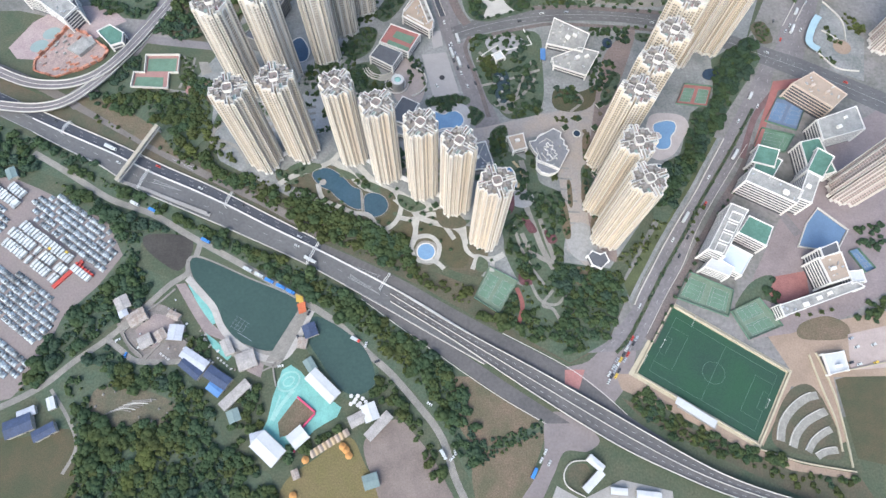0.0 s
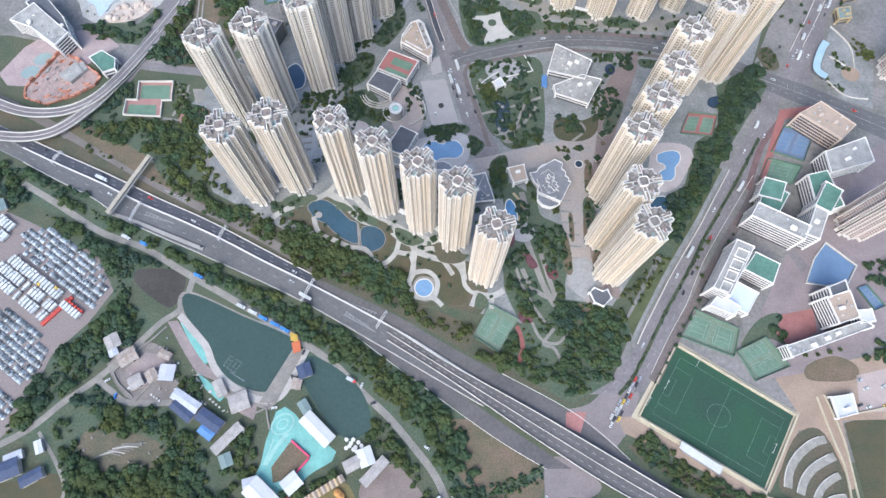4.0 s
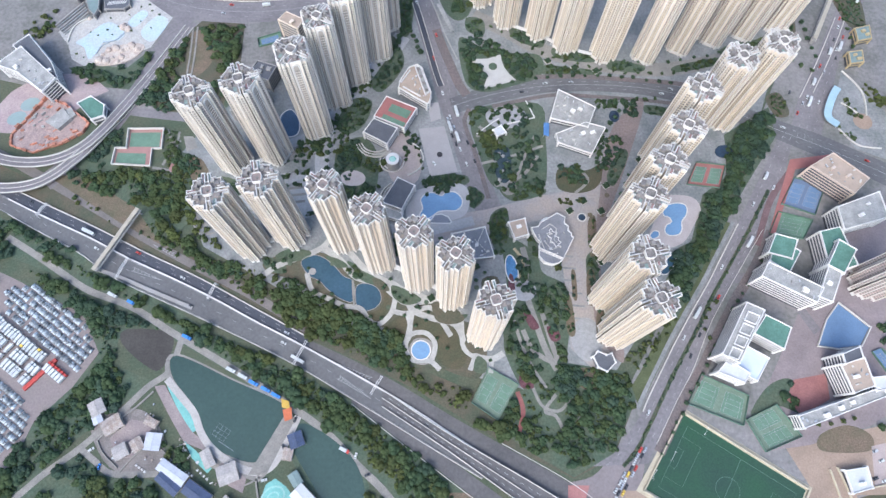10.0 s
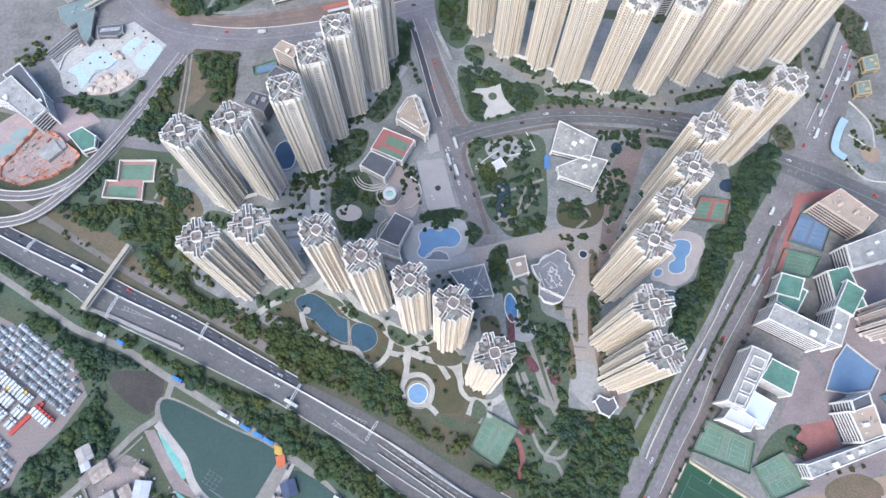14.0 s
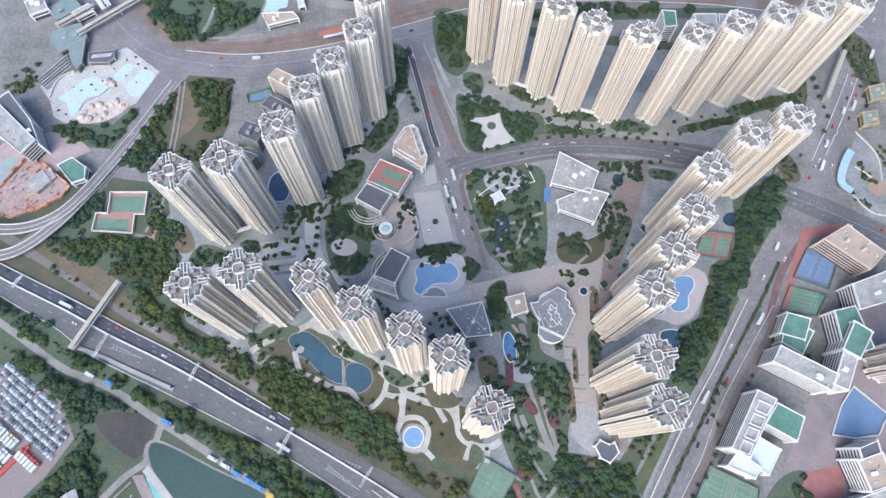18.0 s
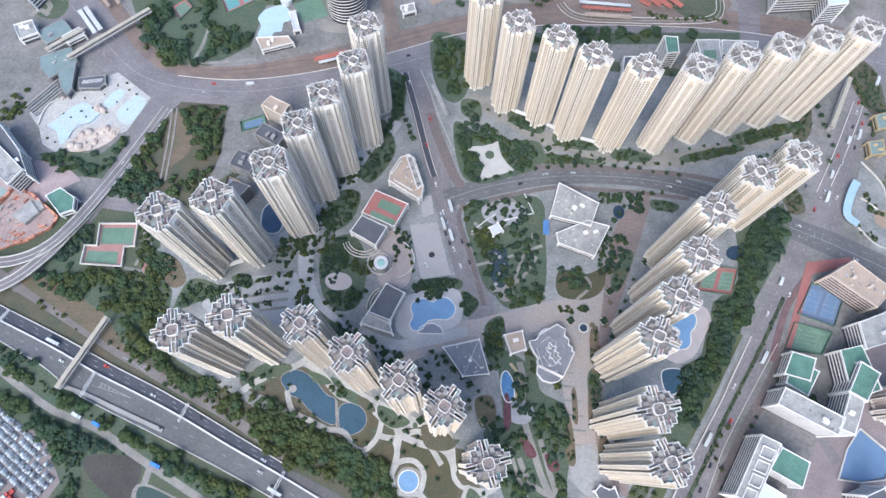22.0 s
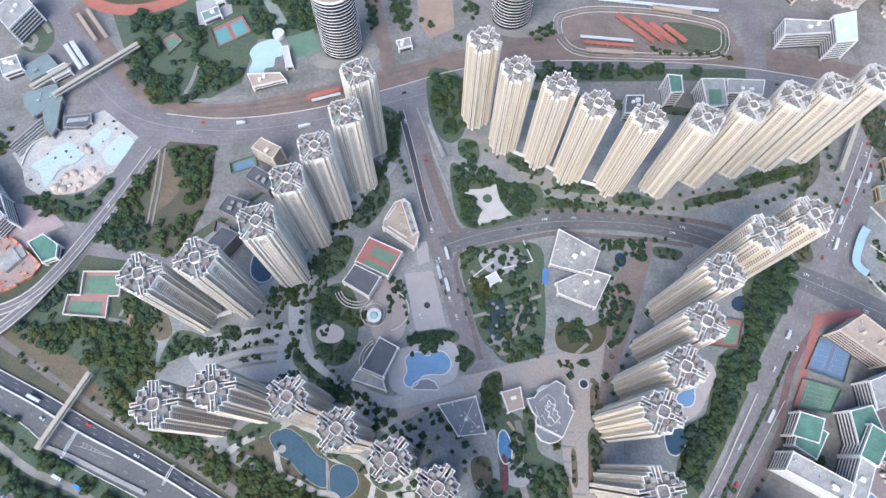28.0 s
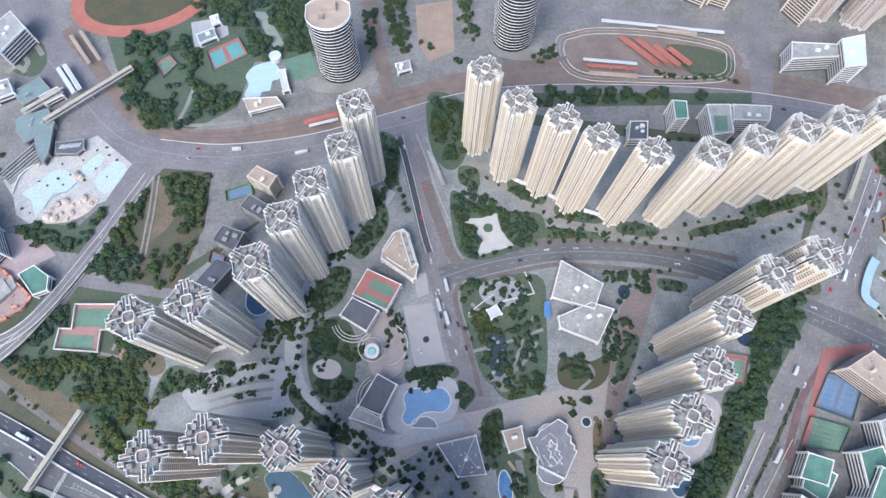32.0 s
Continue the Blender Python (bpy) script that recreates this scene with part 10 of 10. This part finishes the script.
wood("roadside_scrub", [[(-263, 297.5), (-233, 287.5), (-200, 256), (-161.5, 249), (-134.5, 235.5), (-93.5, 215.5), (-68, 202.5), (-35.5, 185), (-25.5, 167), (17.5, 149.5), (23, 123), (47.5, 123), (54, 113.5), (37.5, 117), (-13.5, 148), (-52, 168), (-111.5, 194), (-196, 245), (-234.5, 265), (-261, 285.5)], [(55, 142), (82, 153), (102.5, 168), (148, 161), (152.5, 142), (132, 104), (100.5, 86.5), (65, 105), (45, 122)]], 4.4, (2.8, 5.0), TREE_B, "olive scrub along the expressway bank", 0, "scrub", SCRUBS, 0.25)
wood("hedge_bank", [[(20.5, 15.5), (34.5, 26.5), (73.5, 41.5), (74.5, 29), (38.5, 15.5), (23, 5.5)]], 3.2, (3.0, 4.6), TREE_D, "long dark hedge bank across the field", 0, "hedge", SCRUBS)

# ---- stepped plots on the open hilltop ----
sheet("bare_soil_clearing", [(-276.5, 58.3), (-268, 68), (-242, 66), (-214, 56), (-206, 44), (-220, 36), (-238, 40), (-255, 32), (-272, 44)], 0.13, mat("dry_slope", (0.125, 0.105, 0.075), 0.95, 0.4, 0.09, 0.8, 0.3, second=(0.085, 0.088, 0.06)), "dry brown open slope on the wooded rise")
for k in range(7):
    pts = [(-262 + 3 * k, 46.5 + 1.6 * k), (-252 + 3 * k, 49.5 + 1.2 * k), (-243 + 3 * k, 48 + 1.5 * k)]
    tagged(link_mesh("terrace_step", wall_along(pts, 0.7, 0.1, 0.7), (TRACK, PALE_WALL, TRACK)[k % 3]), "weathered pale terrace step on the hill", kind="structure")
for x, y in [(-271, 52), (-267, 61), (-258, 63), (-229, 57), (-222, 50), (-215, 47), (-236, 44), (-262, 39), (-249, 37), (-226, 41), (-274, 47), (-209, 51)]:
    bm = bmesh.new()
    bmesh.ops.create_icosphere(bm, subdivisions=2, radius=1.1, matrix=pose(x, y, 0.4))
    for v in bm.verts:
        v.co += v.normal * 0.4 * noise.noise(v.co * 0.9)
        v.co.z = 0.1 + max(0.0, v.co.z - 0.1) * 0.7
    tagged(link_mesh("rock", bm, TRACK), "pale weathered stone on the open hill", "rock", "hill stones")

# ---- village clutter ----
def picnic_table(x, y, rz):
    ob = root("picnic_table", x, y, 0.12, rz, "small white outdoor table with benches", "table", "outdoor tables")
    part("tabletop", box(0, 0, 0.72, 1.6, 0.7, 0.08), WHITE, ob)
    for s in (-1, 1):
        part("bench", box(0, s * 0.7, 0.4, 1.5, 0.25, 0.08), WHITE, ob)
        part("leg", box(s * 0.7, 0, 0, 0.12, 1.6, 0.72), STEEL, ob)


for (x0, y0), (x1, y1), n in ((*[(-199, 105), (-190.5, 98)], 6), (*[(-197, 106.5), (-189.5, 99.5)], 5), (*[(-203, 96), (-185.5, 85.5)], 8), (*[(-182, 89), (-174, 83)], 4), (*[(-228, 92.5), (-221, 88)], 4)):
    for k in range(n):
        picnic_table(x0 + (x1 - x0) * k / (n - 1), y0 + (y1 - y0) * k / (n - 1), -35)
for pts in ([(-261, 110), (-248.5, 124.5), (-237.5, 133.5), (-225, 146.5)], [(-261, 110), (-255, 101), (-242, 90.5)], [(-239.5, 88), (-230.5, 99.5), (-218, 110), (-218, 122.5)], [(-254, 119), (-246.5, 126), (-249, 129)], [(-219, 110), (-198, 92.5)], [(-133.5, 66.5), (-137.5, 83.5), (-131.5, 88)], [(-146, 78.5), (-135.5, 83.5)]):
    parapet("yard_wall", pts, 0.1, 0.1, TRACK, "pale weathered yard wall of the village", 1.2, 1.0, 16)
sheet("yard_mauve", [(-252, 112), (-238.5, 125.5), (-221, 122.5), (-222.5, 110), (-233.5, 97.5), (-245, 97.5)], 0.16, MAUVE, "dark mauve yard between huts", False)
for k, (x, y, n) in enumerate(((-245, 97.5, 0), (-232.5, 106.5, 0), (-153, 66, 0), (-206.5, 88, 1), (-264, 103.5, 0), (-255.5, 91.5, 4), (-281.5, 110, 1), (-131.5, 82.5, 0), (-112.5, 125.5, 2), (-119.5, 105.5, 2), (-157.5, 94, 2), (4, 13, 0), (6.5, 17.5, 0), (-13, 53, 0), (-55, 86, 2), (-64.5, 99.5, 0))):
    park(CARS[n], x, y, (k * 53) % 180, 0.22)
(x0, y0), (x1, y1) = [(129, 69.5), (152, 104)]
for k in range(9):
    u = k / 8
    for s in ((0, 3.4) if k % 3 else (0,)):
        park(CARS[(0, 2, 1, 0, 5, 2, 0, 1, 3)[(k + int(s)) % 9]], x0 + (x1 - x0) * u + s, y0 + (y1 - y0) * u, math.degrees(math.atan2(y1 - y0, x1 - x0)), 0.2)
q = [(-261, 110), (-248, 123.5), (-225, 146.5), (-205, 123.5), (-196.5, 110), (-175.5, 88), (-152, 75), (-154, 58.5), (-168.5, 66.5), (-202.5, 92.5), (-241.5, 88)]
spots = RNG.uniform(np.min(q, 0), np.max(q, 0), (160, 2))
for k, (x, y) in enumerate(spots[inside(q, spots)][:26]):
    bm = box(0, 0, 0, RNG.uniform(0.8, 2.6), RNG.uniform(0.6, 1.6), RNG.uniform(0.4, 1.4))
    bmesh.ops.bevel(bm, geom=bm.edges[:], offset=0.1, segments=1)
    ob = tagged(link_mesh("crate", bm, (WHITE, SILVER, RUSTY, PLASTER)[k % 4]), "weathered crate standing in a village yard", "crate", "yard crates")
    ob.matrix_basis = pose(x, y, 0.1, 0, 0, RNG.uniform(0, 90))

# ---- street trees and verges of the north-east quarter ----
for pts, step, w, kind in (([(301.5, 486.5), (337.5, 474), (365.5, 456)], 10, 5, 0), ([(367.5, 561.5), (368, 513.5), (374, 468.5)], 11, 5, 2), ([(410, 569.5), (413, 514), (412, 469)], 12, 5, 0)):
    avenue(pts, step, w, kind)
for pts in ([(338.5, 519.5), (363, 540.5), (358, 493.5), (340.5, 477.5)], [(407.5, 584), (437, 563), (433.5, 508), (414.5, 521)], [(313.5, 425), (328, 431), (333, 407.5), (319.5, 404.5)]):
    sheet("verge_bed", pts, 0.2, SHADEGRASS, "planted verge beside the crossroads")
    wood("verge_scrub", [pts], 4.0, (2.6, 5), TREE_A, "low shrubs on a verge by the crossroads", 0, "scrub", SCRUBS)

# ---- crossroads by the north-east towers ----
footbridge("footbridge", *[(403, 547), (371.5, 490)], 5, 6.0, "long pale covered footbridge beside the road")
for q, h in (([(402, 475), (416.5, 477.5), (414.5, 463), (400.5, 460.5)], 7), ([(416, 504.5), (432, 509), (430, 492), (415, 488.5)], 7)):
    ob = hall("low_building", q, h, 2, TEALROOF, "low building with a teal roof and yellow rim", gear=2, wall=mat("ochre_wall", (0.42, 0.34, 0.2), 0.8, 0.15, 0.1, 0.8, 0.05))
for pts in ([(406, 525), (377, 474), (347, 426)], [(417, 525.5), (392, 480.5), (361.5, 432)]):
    parapet("median_barrier", pts, 0.1, 0.1, PALE_WALL, "pale median barrier of the road", 0.7, 0.7, 20)
for k, (x, y) in enumerate([(405.5, 512), (397.5, 496), (389, 480.5), (407.5, 499.5), (400.5, 486.5), (393.5, 473), (377.5, 456), (364, 443.5), (354, 426), (354.5, 420.5), (348, 419), (340.5, 408), (364, 420.5), (338, 431.5)]):
    park(BUS if k in (4, 9) else TRUCKS[0] if k in (2, 7) else CARS[(0, 2, 1, 3)[k % 4]], x, y, 62 + k % 3, 0.2)
for pts in ([(-16, 554), (-7, 530.5), (3, 498.5), (15, 468)], [(-6.5, 551), (4, 521), (12, 502)]):
    parapet("tram_platform", pts, 0.1, 0.1, CONCRETE, "pale concrete tram platform edge", 1.4, 0.5, 20)
for k, (x, y) in enumerate([(7.7, 388.8), (9.7, 379.9), (11.5, 388.8), (14.5, 377.6), (16.9, 365.5), (13.2, 371), (5.6, 398)]):
    park(BUS if k in (0, 3) else CARS[(0, 2, 1, 0)[k % 4]], x, y, 105, 0.2)
canopy("platform_canopy", *[(-4, 534.5), (10.5, 499)], 4, 4.0, PALEROOF, "long pale roof over the tram platform", "tram stop roofs")

wood("bank_scrub", [[(148, 174), (174, 197.5), (190.5, 216.5), (194.5, 206.5), (167, 170), (156.5, 163.5)], [(-300.5, 602), (-288.5, 603.5), (-254.5, 566), (-269.5, 568.5)]], 4.5, (2.8, 5.5), TREE_B, "olive scrub on a grass bank", 0, "scrub", SCRUBS)
for q, lab in (([(-237.5, 660.5), (-222, 669.5), (-217, 658.5), (-232.5, 649.5)], "low park building with a grey-green roof"), ([(-228, 683.5), (-220.5, 687), (-216.5, 677), (-223.5, 672.5)], "small white park building")):
    hall("park_building", q, 5, 1, TEALROOF if "green" in lab else WHITEROOF, lab, gear=1)

# clipped round shrubs scattered in the garden lawns
for x, y in [(-144.5, 251), (-132.5, 245.5), (-112.5, 248.5), (-103.5, 236), (-91.5, 226), (-69, 240.5), (-49, 231.5), (-43, 239), (-25, 224.5), (-18, 214), (-49.5, 205.5), (-58, 207)] + [(-35.5, 223), (-21, 199.5), (-3.5, 189), (5, 181), (-12.5, 204), (24.5, 193.5), (29, 181.5), (39.5, 171.5), (-30.5, 208), (36.5, 245.5), (43.5, 236)]:
    plant(x, y, 3.2 + 0.6 * rng.random(), 2, 2.4, 0.25)

for pts, kind in (([(103.5, 224), (108.5, 224), (110, 194.5), (103.5, 194.5)], 0), ([(124, 246.5), (130.5, 246.5), (129.5, 220), (122.5, 220)], 2), ([(129, 210.5), (137.5, 209), (137.5, 186.5), (128, 188)], 1), ([(111, 165), (125.5, 163.5), (124, 149.5), (110, 151)], 0), ([(110.5, 246.5), (114, 246.5), (114, 224), (110.5, 224)], 2), ([(129, 293.5), (136, 298.5), (134, 274.5), (128, 269.5)], 1)):
    sheet("garden_bed", pts, 0.26, SOIL, "brown planted bed beside the footway")
    wood("bed_planting", [pts], 4.2, (2.6, 4.6), (TREE_A, TREE_B, TREE_D)[kind], "small trees and shrubs in a brown bed", 0, "planting", SCRUBS)

# round clipped bushes in the grey paving behind the south towers
for x, y in [(-37, 275.8), (-29.8, 271.6), (-24.6, 271.7), (-17.8, 266.3), (-8.9, 262.3), (-49.5, 284.2), (-44.8, 279.9), (-61, 290.5), (-55.2, 284.1), (2.3, 245.2), (8.6, 255.5), (15.3, 233.3), (19.5, 245.4), (-33, 266), (-20, 260), (-5, 268), (-68, 296)]:
    plant(x, y, 3.4 + 0.8 * rng.random(), 2, 2.4, 0.2)
sheet("court_round", disc(-242.2, 344.7, 5.5, 28), 0.3, mat("faded_red", (0.3, 0.17, 0.155)), "small round faded red court", False)
sheet("brown_bed", [(-234.2, 352.9), (-219.4, 353.1), (-208.8, 333.4), (-221.6, 328.6)], 0.3, SOIL, "brown earth bed beside the tower")

for proto in spare + PROTO:
    for o in (*proto.children_recursive, proto):
        bpy.data.objects.remove(o)
